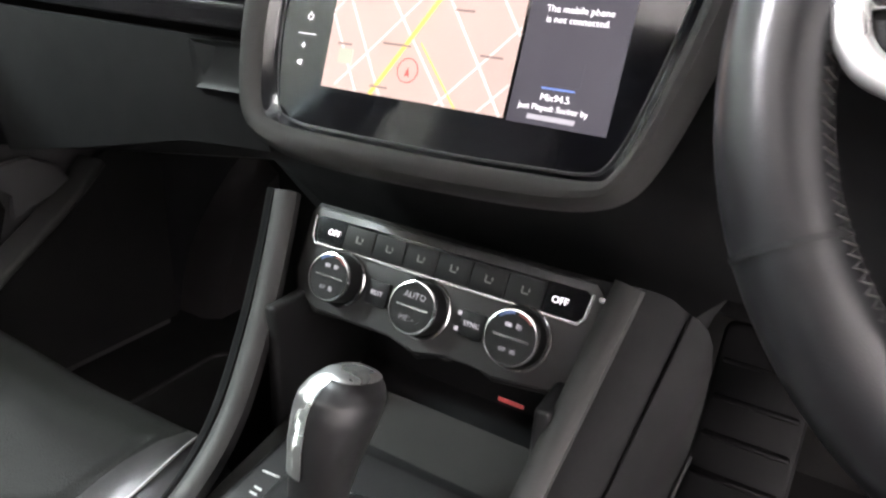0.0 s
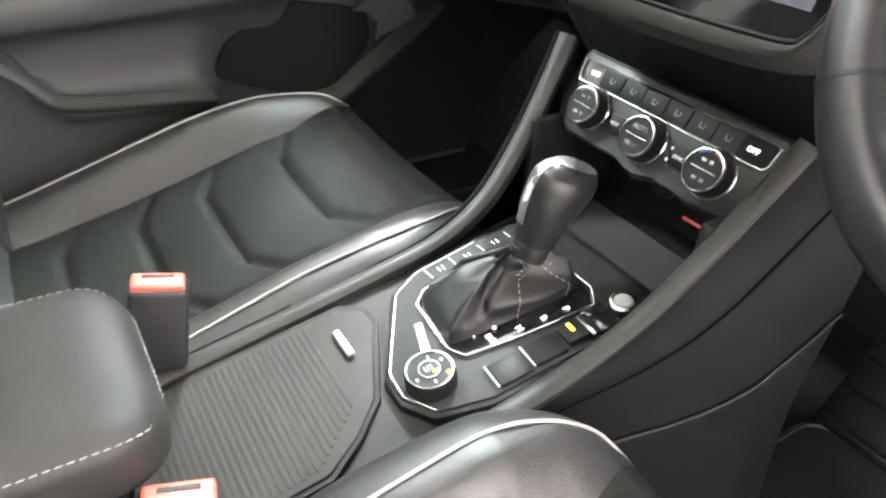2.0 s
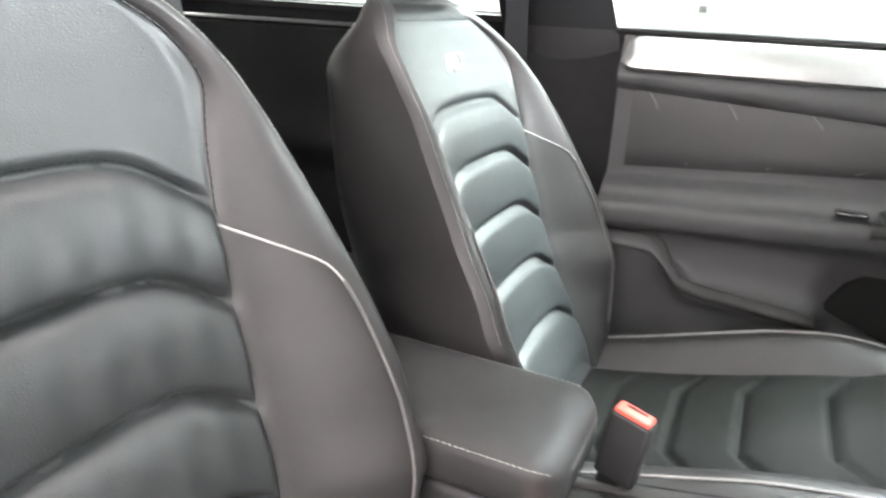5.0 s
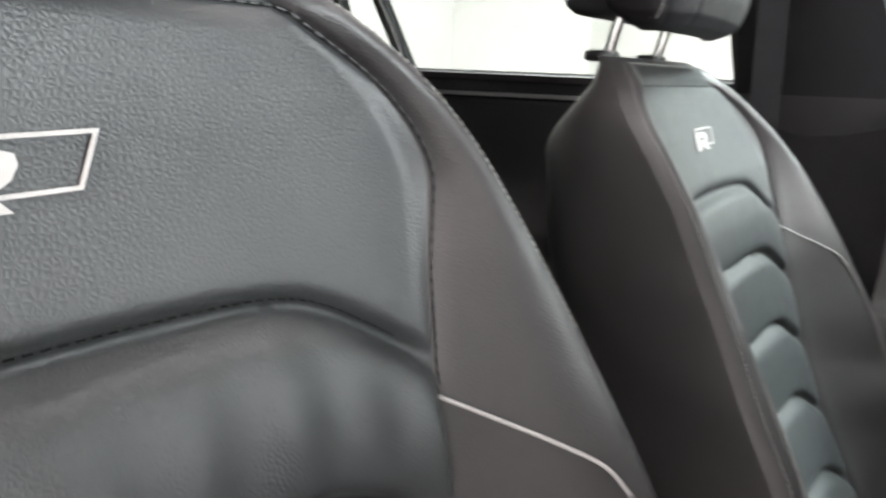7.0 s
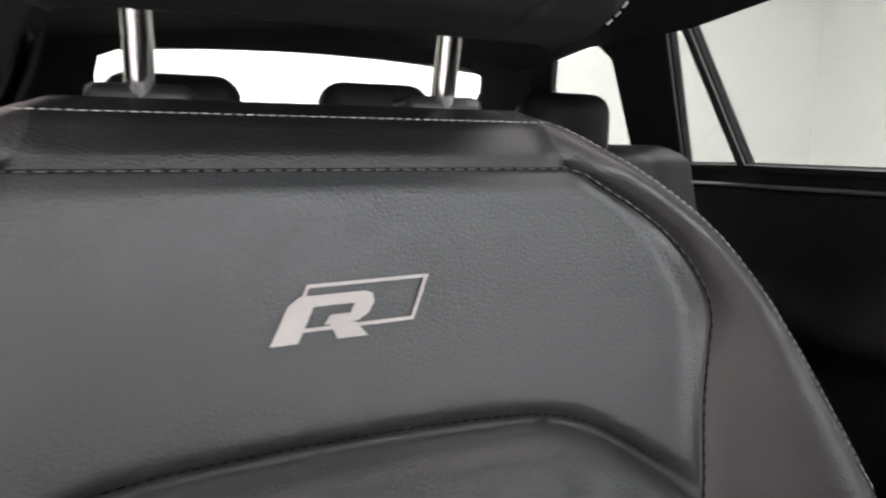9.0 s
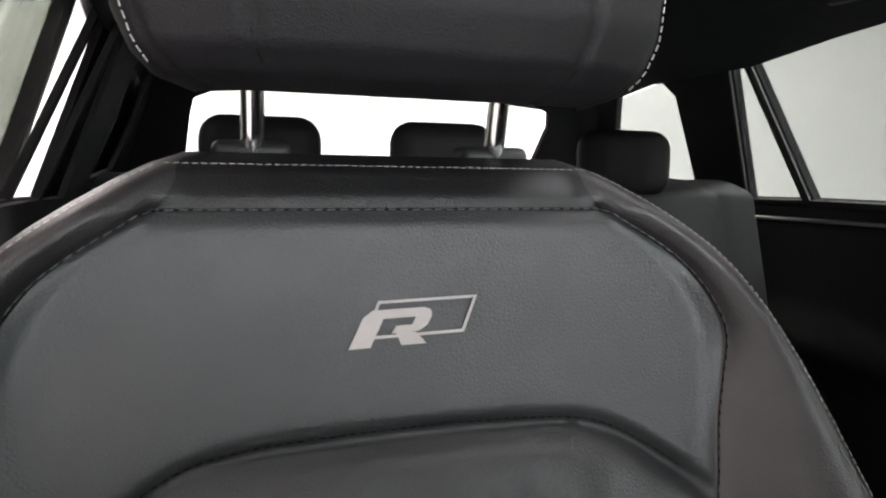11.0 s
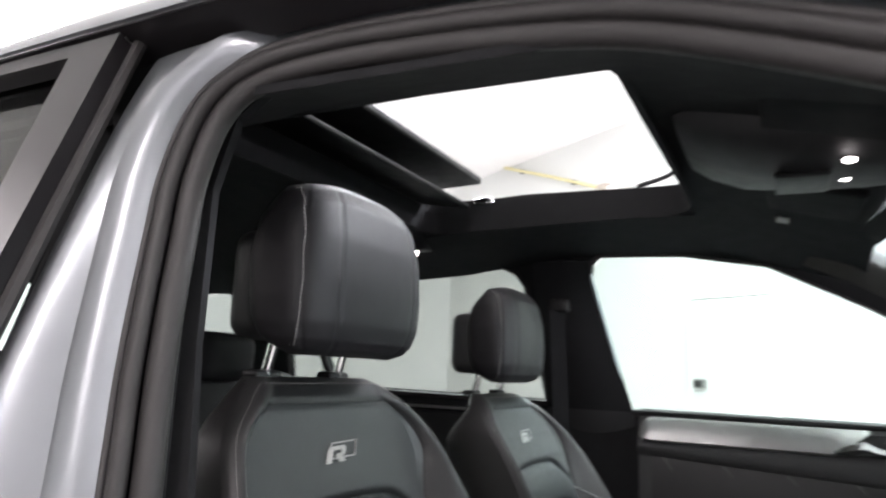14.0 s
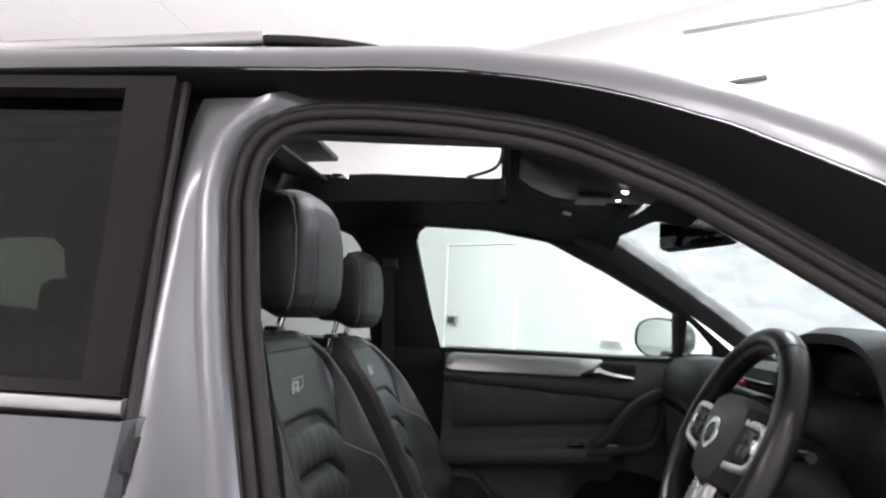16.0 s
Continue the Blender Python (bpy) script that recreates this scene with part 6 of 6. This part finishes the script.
part("frame", box((0, 0.682, 1.084), (0.27, 0.02, 0.007), 0.003), CHROME, vent)
for k in range(3):
    part("slat", box((0, 0.686, 1.094 + 0.011 * k), (0.25, 0.02, 0.003), 0.001), PLASTIC_D, vent)
part("hazard_button", box((0.0, 0.672, 1.106), (0.03, 0.012, 0.016), 0.003), mk("hazard_red", (0.5, 0.03, 0.03), 0.4), vent, "red hazard button")

# instrument cluster
clus = thing("instrument_cluster", "dark round instruments under the hood", "instruments")
for x in (0.30, 0.46):
    part("dial_ring", lathe([(0.060, 0.0), (0.062, 0.012), (0.056, 0.013), (0.054, 0.0)], plane_frame((x, 0.735, 1.105), (1, 0, 0), (0, -0.92, 0.38)), 40), CHROME, clus)
    part("dial_face", lathe([(0, 0.002), (0.054, 0.002), (0.055, 0)], plane_frame((x, 0.735, 1.105), (1, 0, 0), (0, -0.92, 0.38)), 40), SCREEN_G, clus)
part("backing", box((0.38, 0.755, 1.10), (0.34, 0.02, 0.20), 0.01, m=Matrix.Rotation(radians(22), 4, "X")), PLASTIC_D, clus)

# ---- steering wheel ----
WC = Vector((0.382, 0.528, 1.048))
WN = Vector((0, -math.cos(radians(25)), math.sin(radians(25))))
WM = plane_frame(WC, (1, 0, 0), WN)
wh = thing("steering_wheel", "black leather steering wheel with bright spokes", "steering wheel", m=WM)


def rim_r(a):
    return 0.172 - 0.018 * bell(math.degrees(a) % 360 - 270, 22)


rim_path = [Vector((rim_r(2 * math.pi * i / 96) * math.cos(2 * math.pi * i / 96), rim_r(2 * math.pi * i / 96) * math.sin(2 * math.pi * i / 96), 0)) for i in range(96)]
part("rim", sweep(rim_path, ring(0.0200, 18, 0.0215), up=(0, 0, 1), closed=True), WHEEL_L, wh, "smooth black leather rim")
zig = []
for i in range(433):
    a = 2 * math.pi * i / 432
    be = radians(20 if i % 2 else 42)
    rr = rim_r(a) - 0.0206 * math.cos(be)
    zig.append(Vector((rr * math.cos(a), rr * math.sin(a), 0.0221 * math.sin(be))))
part("rim_stitching", tube(zig, 0.0006, 5), mk("wheel_thread", (0.08, 0.077, 0.072), 0.6), wh, "grey cross stitching inside the rim")
for ang in (209, 331, 60, 120, 250, 290):
    a = radians(ang)
    c = Vector((rim_r(a) * math.cos(a), rim_r(a) * math.sin(a), 0))
    t = Vector((-math.sin(a), math.cos(a), 0))
    part("rim_seam", sweep([c - t * 0.0012, c + t * 0.0012], ring(0.0206, 20, 0.0222), up=(0, 0, 1)), PLASTIC_D, wh)


def hub_loop(k, z):
    return [Vector((x * k, y * k, z)) for x, y in [(0.085, 0.03), (0.075, 0.06), (0.04, 0.072), (-0.04, 0.072), (-0.075, 0.06), (-0.085, 0.03), (-0.075, -0.02), (-0.05, -0.065), (0.0, -0.078), (0.05, -0.065), (0.075, -0.02)]]


part("airbag_cover", loft([hub_loop(k, z) for k, z in ((0.8, -0.05), (1.0, -0.02), (1.0, 0.004), (0.92, 0.018), (0.6, 0.026), (0.2, 0.028))]), PLASTIC, wh, "black airbag cover")
part("emblem", lathe([(0.0, 0.030), (0.020, 0.0295), (0.026, 0.029), (0.027, 0.026)], Matrix.Translation((0, 0.0, 0)), 36), STEEL, wh, "round bright emblem")
part("emblem_face", lathe([(0.0, 0.0312), (0.016, 0.0308), (0.018, 0.029)], Matrix(), 36), PLASTIC_D, wh)
for sg in (1, -1):
    sp_o = [(sg * 0.078, 0.034), (sg * 0.155, 0.030), (sg * 0.162, 0.010), (sg * 0.157, -0.016), (sg * 0.080, -0.022)]
    spk = part("spoke", prism(sp_o if sg > 0 else sp_o[::-1], 0.022, Matrix.Translation((0, 0, -0.010)), 0.004), PLASTIC_D, wh, "spoke with control buttons")
    fr = [(sg * 0.080, 0.036), (sg * 0.138, 0.036), (sg * 0.151, 0.026), (sg * 0.153, 0.004), (sg * 0.147, -0.016), (sg * 0.128, -0.026), (sg * 0.066, -0.033)]
    part("bright_surround", sweep(smooth_path([(x, y, 0.013) for x, y in fr], 6), rounded(0.012, 0.008, 0.003, 3), up=(0, 0, 1)), SATIN_S, spk, "bright silver surround")
    for bx, by in ((0.100, 0.018), (0.122, 0.018), (0.100, -0.004), (0.122, -0.004)):
        part("control_button", box((sg * bx, by, 0.014), (0.018, 0.016, 0.006), 0.002), PLASTIC, spk)
    part("control_roller", box((sg * 0.142, 0.008, 0.0155), (0.012, 0.022, 0.010), 0.004), CHROME, spk)
    lo = [(sg * 0.016, -0.066), (sg * 0.034, -0.070), (sg * 0.036, -0.100), (sg * 0.044, -0.138), (sg * 0.030, -0.146), (sg * 0.012, -0.130), (sg * 0.010, -0.100)]
    part("lower_spoke", prism(lo if sg < 0 else lo[::-1], 0.012, Matrix.Translation((0, 0, -0.004)), 0.003), SATIN_S, wh, "bright silver lower spoke")
part("lower_badge", box((0, -0.122, 0.006), (0.046, 0.018, 0.010), 0.003), SATIN_S, wh)
part("column", lathe([(0.05, -0.02), (0.05, -0.08), (0.06, -0.10), (0.06, -0.22)], Matrix(), 24), PLASTIC_D, wh)
for sg in (1, -1):
    part("stalk", tube([(sg * 0.05, 0.02, -0.06), (sg * 0.13, 0.03, -0.05), (sg * 0.155, 0.032, -0.048)], 0.008), PLASTIC_D, wh)

# ---- passenger front door, inner side ----
dp = thing("front_door", "closed front door with black leather trim and bright strip", "car door")
# rows of the trim from the sill down: depth, height, rise along the door
TRIM = [(0.775, 1.118, 0), (0.764, 1.112, 0), (0.760, 1.101, 0), (0.735, 1.038, 0), (0.731, 1.028, -0.03), (0.735, 1.018, -0.06), (0.746, 1.006, -0.06), (0.748, 0.995, -0.06), (0.749, 0.93, 0), (0.748, 0.855, 0.06), (0.742, 0.840, 0.07),
        (0.716, 0.826, 0.07), (0.704, 0.812, 0.06), (0.692, 0.806, 0.06), (0.679, 0.802, 0.06), (0.673, 0.788, 0.06), (0.676, 0.764, 0.06), (0.690, 0.752, 0.06), (0.712, 0.742, 0.03), (0.714, 0.70, 0), (0.706, 0.668, 0), (0.684, 0.660, -0.02),
        (0.677, 0.648, -0.02), (0.684, 0.634, -0.02), (0.70, 0.61, 0), (0.70, 0.50, 0), (0.71, 0.40, 0)]


def trim_column(y):
    out = []
    for x, z, k in TRIM:
        if 0.73 < z < 0.85:
            x += (0.749 - x) * step(0.50, 0.58, y)
        elif z < 0.73:
            x += (0.742 - x) * step(0.37, 0.43, y)
            z += 0.075 * step(0.19, 0.09, y) * (0.62 < z < 0.69)
        out.append(Vector((-x, y, z + k * y)))
    return smooth_path(out, 4) + [Vector((-0.785, y, 0.41)), Vector((-0.785, y, 1.117))]


part("door_trim", loft([trim_column(-0.012 + 0.96 * i / 80) for i in range(81)]), DOOR_P, dp, "moulded black door trim", angle=50)
pad = part("leather_panel", solid(sheet(lambda u, v: Vector((-0.7465 + 0.004 * (1 - (2 * v - 1) ** 4), 0.02 + 0.54 * u, (0.862 + 0.045 * u) * (1 - v) + (1.004 - 0.028 * u) * v)), 24, 12), -0.004), LEATHER_B, dp, "dark leather panel with stitched lines")
for k in range(5):
    y0 = 0.055 + 0.137 * k - 0.068 * 0
    zig = smooth_path([(-0.7420, y0 - 0.06, 0.868 + 0.01 * k), (-0.7405, y0 - 0.02, 0.92), (-0.7405, y0 + 0.012, 0.965 - 0.004 * k), (-0.7405, y0 + 0.010, 0.980 - 0.004 * k), (-0.7430, y0 - 0.006, 1.004 - 0.008 * k)], 6)
    zig = [p for p in zig if p.y > 0.025]
    if len(zig) > 6:
        part("crease", tube(zig, 0.0016, 6), CREASE, pad)
part("bright_strip", loft([[Vector((-x, y, z0 + (z - z0) * k)) for x, z in ((0.760, 1.040), (0.728, 1.040), (0.724, 1.046), (0.7445, 1.097), (0.750, 1.101), (0.765, 1.101))] for y, k, z0 in ((-0.006, 0.3, 1.06), (0.0, 0.72, 1.06), (0.012, 0.95, 1.06), (0.03, 1, 1.06), (0.22, 1, 1.06), (0.415, 1, 1.06), (0.45, 0.66, 1.101), (0.49, 0.10, 1.101))]), ALU, dp, "brushed metal strip along the door")
hd = part("handle_cup", box((-0.752, 0.525, 1.072), (0.02, 0.15, 0.040), 0.008), PLASTIC_D, dp)
part("door_handle", loft([[Vector((-0.722 + dx, y, zc + dz * k)) for dx, dz in ((-0.012, -0.017), (0.006, -0.015), (0.010, 0.0), (0.004, 0.014), (-0.012, 0.017))] for y, zc, k in ((0.420, 1.050, 0.25), (0.445, 1.056, 0.8), (0.480, 1.063, 1.0), (0.50, 1.056, 0.75), (0.54, 1.050, 0.55), (0.585, 1.047, 0.4))]), CHROME, hd, "bright metal door handle")
part("grab_handle", sweep(smooth_path([(-0.684, 0.455, 0.838), (-0.686, 0.500, 0.866), (-0.690, 0.551, 0.928), (-0.700, 0.606, 0.980), (-0.722, 0.660, 1.003), (-0.742, 0.70, 1.005)], 7), rounded(0.034, 0.036, 0.012, 4), up=(1, 0, 0)), PLASTIC_G, dp, "grey grab handle")
part("grab_lower", sweep(smooth_path([(-0.680, 0.44, 0.822), (-0.679, 0.540, 0.834), (-0.682, 0.615, 0.842), (-0.690, 0.652, 0.878), (-0.704, 0.675, 0.950), (-0.728, 0.69, 0.995)], 7), rounded(0.026, 0.030, 0.010, 4), up=(1, 0, 0)), PLASTIC_G, dp, "grey lower bow of the grab handle")
part("handle_bezel", box((-0.678, 0.50, 0.846), (0.006, 0.07, 0.006), 0.002), ALU, dp)
part("window_switch", box((-0.694, 0.41, 0.842), (0.026, 0.05, 0.008), 0.003), GLOSS_K, dp)
part("pocket_lip", sweep(smooth_path([(-0.712, 0.075, 0.745), (-0.700, 0.110, 0.730), (-0.690, 0.150, 0.672), (-0.682, 0.20, 0.657), (-0.680, 0.30, 0.650), (-0.679, 0.36, 0.645), (-0.690, 0.392, 0.635)], 6), rounded(0.026, 0.016, 0.006, 3), up=(0.6, 0, 0.8)), PLASTIC_G, dp, "grey lip of the door pocket")
part("door_pocket", sweep(smooth_path([(-0.702, 0.545, 0.592), (-0.698, 0.615, 0.604), (-0.696, 0.668, 0.640), (-0.698, 0.725, 0.677), (-0.704, 0.785, 0.716), (-0.716, 0.83, 0.745)], 6), rounded(0.040, 0.016, 0.006, 3), up=(0.3, -0.6, 0.7)), PLASTIC_G, dp, "grey lip of the door pocket")
pocket_end = [(0.700, 0.690), (0.706, 0.725), (0.690, 0.742), (0.655, 0.746), (0.690, 0.768), (0.735, 0.772), (0.772, 0.752), (0.792, 0.722)]
part("pocket_end", prism(pocket_end[::-1], 0.012, Matrix(((0, 0, 1, -0.722), (1, 0, 0, 0), (0, 1, 0, 0), (0, 0, 0, 1))), 0.003), DOOR_P, dp, "pale inner end of the door pocket", smooth=False)
on_door = Matrix(((0, 0, 1, -0.738), (1, 0, 0, 0), (0, 1, 0, 0), (0, 0, 0, 1)))
# flat black sheet on the trim stands for the shade inside the pocket
part("pocket_shade", prism([(0.400, 0.655), (0.550, 0.600), (0.615, 0.600), (0.685, 0.660), (0.700, 0.700), (0.690, 0.738), (0.640, 0.752), (0.560, 0.765), (0.480, 0.750), (0.430, 0.705)], 0.010, on_door, 0.002), CARPET, dp, "flat dark sheet for the shade in the door pocket", smooth=False)
part("kick_panel", prism([(0.50, 0.42), (0.955, 0.42), (0.955, 0.80), (0.80, 0.725), (0.73, 0.675), (0.67, 0.635), (0.62, 0.600), (0.55, 0.590)], 0.014, on_door, 0.002), CARPET, dp, "black carpet at the foot of the door", smooth=False)
part("speaker_grille", lathe([(0.0, 0.004), (0.055, 0.004), (0.062, 0.008), (0.068, 0.0)], plane_frame((-0.736, 0.58, 0.60), (0, 1, 0), (1, 0, 0.1)), 36), PLASTIC_D, dp, "round black speaker grille")
part("lock_mark", lathe([(0.0, 0.003), (0.004, 0.003), (0.005, 0.0)], plane_frame((-0.738, 0.462, 0.722), (0, 1, 0), (1, 0, 0)), 12), GREY_MARK, dp)
part("sill_trim", box((-0.768, 0.335, 1.108), (0.03, 0.76, 0.012), 0.004), PLASTIC_D, dp)

# rear door on the passenger side
dr = thing("rear_door", "black inner trim of the closed rear door", "car door")
part("door_trim", solid(sheet(lambda u, v: Vector((-(0.755 + 0.02 * (v > 0.93) - 0.05 * bell(v - 0.55, 0.08)), -0.27 - 0.90 * u, 0.45 + 0.67 * v)), 12, 40), -0.012), PLASTIC_D, dr)
part("bright_line", sweep([(-0.757, -0.30, 1.086), (-0.757, -0.62, 1.086), (-0.757, -1.14, 1.085)], rounded(0.006, 0.008, 0.002, 2)), ALU, dr, "thin bright line below the window")
for v0, v1, mat in ((0.0, 0.62, PLASTIC), (0.62, 1.0, HEADLINER)):
    part("b_pillar_trim", solid(sheet(lambda u, w: Vector((-(xs_in(0.5 + 0.98 * (v0 + (v1 - v0) * w)) - 0.012 - 0.014 * math.sin(math.pi * u)), -0.020 - 0.235 * u - 0.085 * step(0.55, 0.95, v0 + (v1 - v0) * w) * (1 - u), 0.5 + 0.98 * (v0 + (v1 - v0) * w))), 8, 20), -0.01), mat, car, "dark moulded trim of the pillar")

part("b_pillar_trim", solid(sheet(lambda u, v: Vector((xs_door(-0.15, 0.45 + 1.03 * v) - 0.024 - 0.012 * math.sin(math.pi * u), -0.05 - 0.11 * step(0.4, 0.95, v) - (0.30 - 0.12 * step(0.4, 0.95, v)) * u, 0.45 + 1.03 * v)), 8, 30), 0.01), HEADLINER, car, "black inner trim of the pillar")
# belts
for sg, y, nm in ((1, -0.30, "driver"), (-1, -0.27, "passenger")):
    belt = thing("seat_belt", "black seat belt webbing hanging at the pillar", "seat belt", "seat belts")
    part("webbing", solid(loft([[Vector((sg * (0.618 + 0.004 * math.sin(3 * t)), -0.212 + 0.04 * t, 1.36 - 0.80 * t)), Vector((sg * (0.630 + 0.004 * math.sin(3 * t)), -0.174 + 0.04 * t, 1.36 - 0.80 * t))] for t in [k / 16 for k in range(17)]], closed=False), 0.0015), WEBBING, belt)
    part("belt_guide", box((sg * 0.632, -0.188, 1.37), (0.024, 0.05, 0.035), 0.006), PLASTIC_D, belt)

# ---- overhead ----
oh = thing("overhead_console", "dark overhead console with two small lamps", "overhead console")


def oh_loop(y):
    t = (y - 0.20) / 0.34
    hw = lerp(t, [0, 0.15, 0.6, 1], [0.13, 0.155, 0.15, 0.10])
    z1 = lerp(t, [0, 0.15, 0.5, 0.9, 1], [1.545, 1.500, 1.482, 1.480, 1.490])
    return [Vector((hw * math.cos(a), y, 1.56 - (1.56 - z1) * abs(math.sin(a)) ** 0.6)) for a in [math.pi * i / 20 for i in range(21)]]


part("housing", loft([oh_loop(y) for y in (0.20, 0.23, 0.28, 0.36, 0.44, 0.50, 0.54)], closed=True), PLASTIC, oh)
for x in (0.045, -0.045):
    part("lamp_lens", lathe([(0, 0.003), (0.006, 0.0025), (0.008, 0.0)], plane_frame((x + 0.05, 0.413, 1.484), (1, 0, 0), (0.1, -0.2, -1)), 20), SPOT_M, oh, "small lit lamp lens")
part("switch_panel", box((0, 0.36, 1.483), (0.10, 0.07, 0.008), 0.003), PLASTIC_D, oh)
rl = thing("roof_lamp", "small lit reading lamp in the roof lining", "lamp", m=pose(-0.445, -0.530, 1.492))
part("lens", lathe([(0, 0.004), (0.014, 0.003), (0.017, 0.0)], plane_frame((0, 0, 0), (0, 1, 0), (0.75, 0.2, -0.6)), 20), SPOT_M, rl)
part("bezel", box((0, -0.05, 0.012), (0.05, 0.20, 0.02), 0.008), PLASTIC_D, rl)
for sg in (1, -1):
    gh = thing("grab_handle", "black folding grab handle at the roof edge", "handle", "roof handles")
    part("grip", tube(smooth_path([(sg * 0.548, -0.45 - 0.1, 1.495), (sg * 0.528, -0.50 - 0.1, 1.472), (sg * 0.528, -0.62 - 0.1, 1.470), (sg * 0.548, -0.67 - 0.1, 1.490)], 5), 0.010), PLASTIC_D, gh)
    vs = thing("sun_visor", "dark folded sun visor above the windscreen", "sun visor", "sun visors")
    part("panel", box((sg * 0.31, 0.385, 1.512), (0.34, 0.15, 0.016), 0.007, m=Matrix.Rotation(radians(-14), 4, "X")), HEADLINER, vs)
    if sg < 0:
        part("label", box((-0.365, 0.335, 1.507), (0.055, 0.022, 0.002), 0.0005, m=Matrix.Rotation(radians(-14), 4, "X")), GREY_MARK, vs, "pale printed label")
mir = thing("rear_view_mirror", "black interior mirror below the windscreen top", "mirror")
part("housing", box((-0.03, 0.590, 1.425), (0.235, 0.035, 0.075), 0.014, 4, Matrix.Rotation(radians(22), 4, "Z")), PLASTIC_D, mir)
part("mirror_glass", box((-0.0225, 0.572, 1.425), (0.22, 0.004, 0.062), 0.001, 2, Matrix.Rotation(radians(22), 4, "Z")), mk("dimmed_mirror", (0.035, 0.037, 0.04), 0.06, metal=1.0, var=0.02), mir)
part("sensor_box", box((0.0, 0.650, 1.440), (0.09, 0.07, 0.060), 0.018), PLASTIC_D, mir)
part("stalk", tube([(0, 0.615, 1.44), (0, 0.65, 1.455), (0, 0.60, 1.47)], 0.010), PLASTIC_D, mir)

# wing mirror outside the passenger window
wm = thing("wing_mirror", "grey wing mirror outside the passenger window", "mirror")


WMU, WMV = Vector((0.85, 0.50, 0)).normalized(), Vector((0, 0, 1))
WMN = WMU.cross(WMV)
WMN = WMN if WMN.y < 0 else -WMN


def wm_loop(k, depth):
    out = []
    for i in range(36):
        a = 2 * math.pi * i / 36
        c, sn = math.cos(a), math.sin(a)
        out.append(Vector((-0.955, 0.706, 1.174)) + WMU * (0.118 * k * math.copysign(abs(c) ** 0.8, c)) + WMV * (0.070 * k * math.copysign(abs(sn) ** 0.8, sn)) - WMN * depth)
    return out


part("shell", loft([wm_loop(k, d) for k, d in ((0.93, 0.004), (0.97, -0.002), (1.0, 0.004), (1.0, 0.03), (0.9, 0.07), (0.6, 0.10), (0.2, 0.11))]), PLASTIC_D, wm, "dark rounded mirror housing")
part("mirror_face", loft([wm_loop(k, d) for k, d in ((0.92, 0.006), (0.92, 0.003), (0.90, 0.0025))]), mk("mirror_silver", (0.75, 0.8, 0.8), 0.05, metal=1.0, var=0.02), wm)
part("foot", box((-0.83, 0.73, 1.118), (0.12, 0.06, 0.03), 0.01), PLASTIC_D, wm)

# bonnet beyond the windscreen and the car's outer lower side
part("bonnet", solid(sheet(lambda u, v: Vector((0.76 * (2 * u - 1), 1.12 + 0.95 * v, 1.05 - 0.16 * v * v - 0.03 * (2 * u - 1) ** 2)), 14, 10), 0.01), PAINT, car)
for x in (0.80, -0.80):
    for y in (1.35, -1.33):
        w = thing("wheel", "black tyre on an alloy wheel", "wheel", "road wheels", m=pose(x, y, 0.35, 0, 90, 0))
        part("tyre", lathe([(0.22, -0.11), (0.33, -0.11), (0.35, -0.08), (0.35, 0.08), (0.33, 0.11), (0.22, 0.11)], Matrix(), 40), RUBBER, w)
        part("rim", lathe([(0.0, 0.05), (0.10, 0.06), (0.215, 0.07), (0.225, 0.09), (0.225, -0.09), (0.0, -0.09)], Matrix(), 40), ALU, w)

# driver's footwell
rest = thing("foot_rest", "ribbed foot rest in the driver's footwell, darkened for shade", "foot rest")
part("pad", box((0.235, 0.90, 0.60), (0.10, 0.03, 0.26), 0.01, 2, Matrix.Rotation(radians(-38), 4, "X")), CHEEK_P, rest)
for k in range(6):
    part("rib", box((0.235, 0.876 + 0.024 * (k - 2.5) * 1.1, 0.597 + 0.031 * (k - 2.5)), (0.085, 0.010, 0.005), 0.002, 1), CHEEK_P, rest)
for nm, x, w, z in (("brake_pedal", 0.40, 0.075, 0.58), ("accelerator_pedal", 0.53, 0.05, 0.55)):
    pd = thing(nm, "bright metal pedal with dark rubber studs", "pedal")
    part("plate", box((x, 0.93, z), (w, 0.012, 0.06 if "brake" in nm else 0.16), 0.005, 2, Matrix.Rotation(radians(-30), 4, "X")), ALU, pd)
    part("arm", tube([(x, 0.94, z), (x, 1.02, z + 0.12), (x, 1.05, z + 0.30)], 0.008), PLASTIC_D, pd)
for x in (0.37, -0.37):
    mat_ob = thing("floor_mat", "black carpet floor mat with a sewn edge", "floor mat", "floor mats")
    part("carpet", box((x, 0.66, 0.396), (0.44, 0.56, 0.010), 0.004), CARPET, mat_ob)
    part("binding", sweep([Vector((x + a, 0.66 + b, 0.400)) for a, b in rounded(0.44, 0.56, 0.04, 4)], ring(0.005, 6), closed=True), PLASTIC_D, mat_ob)
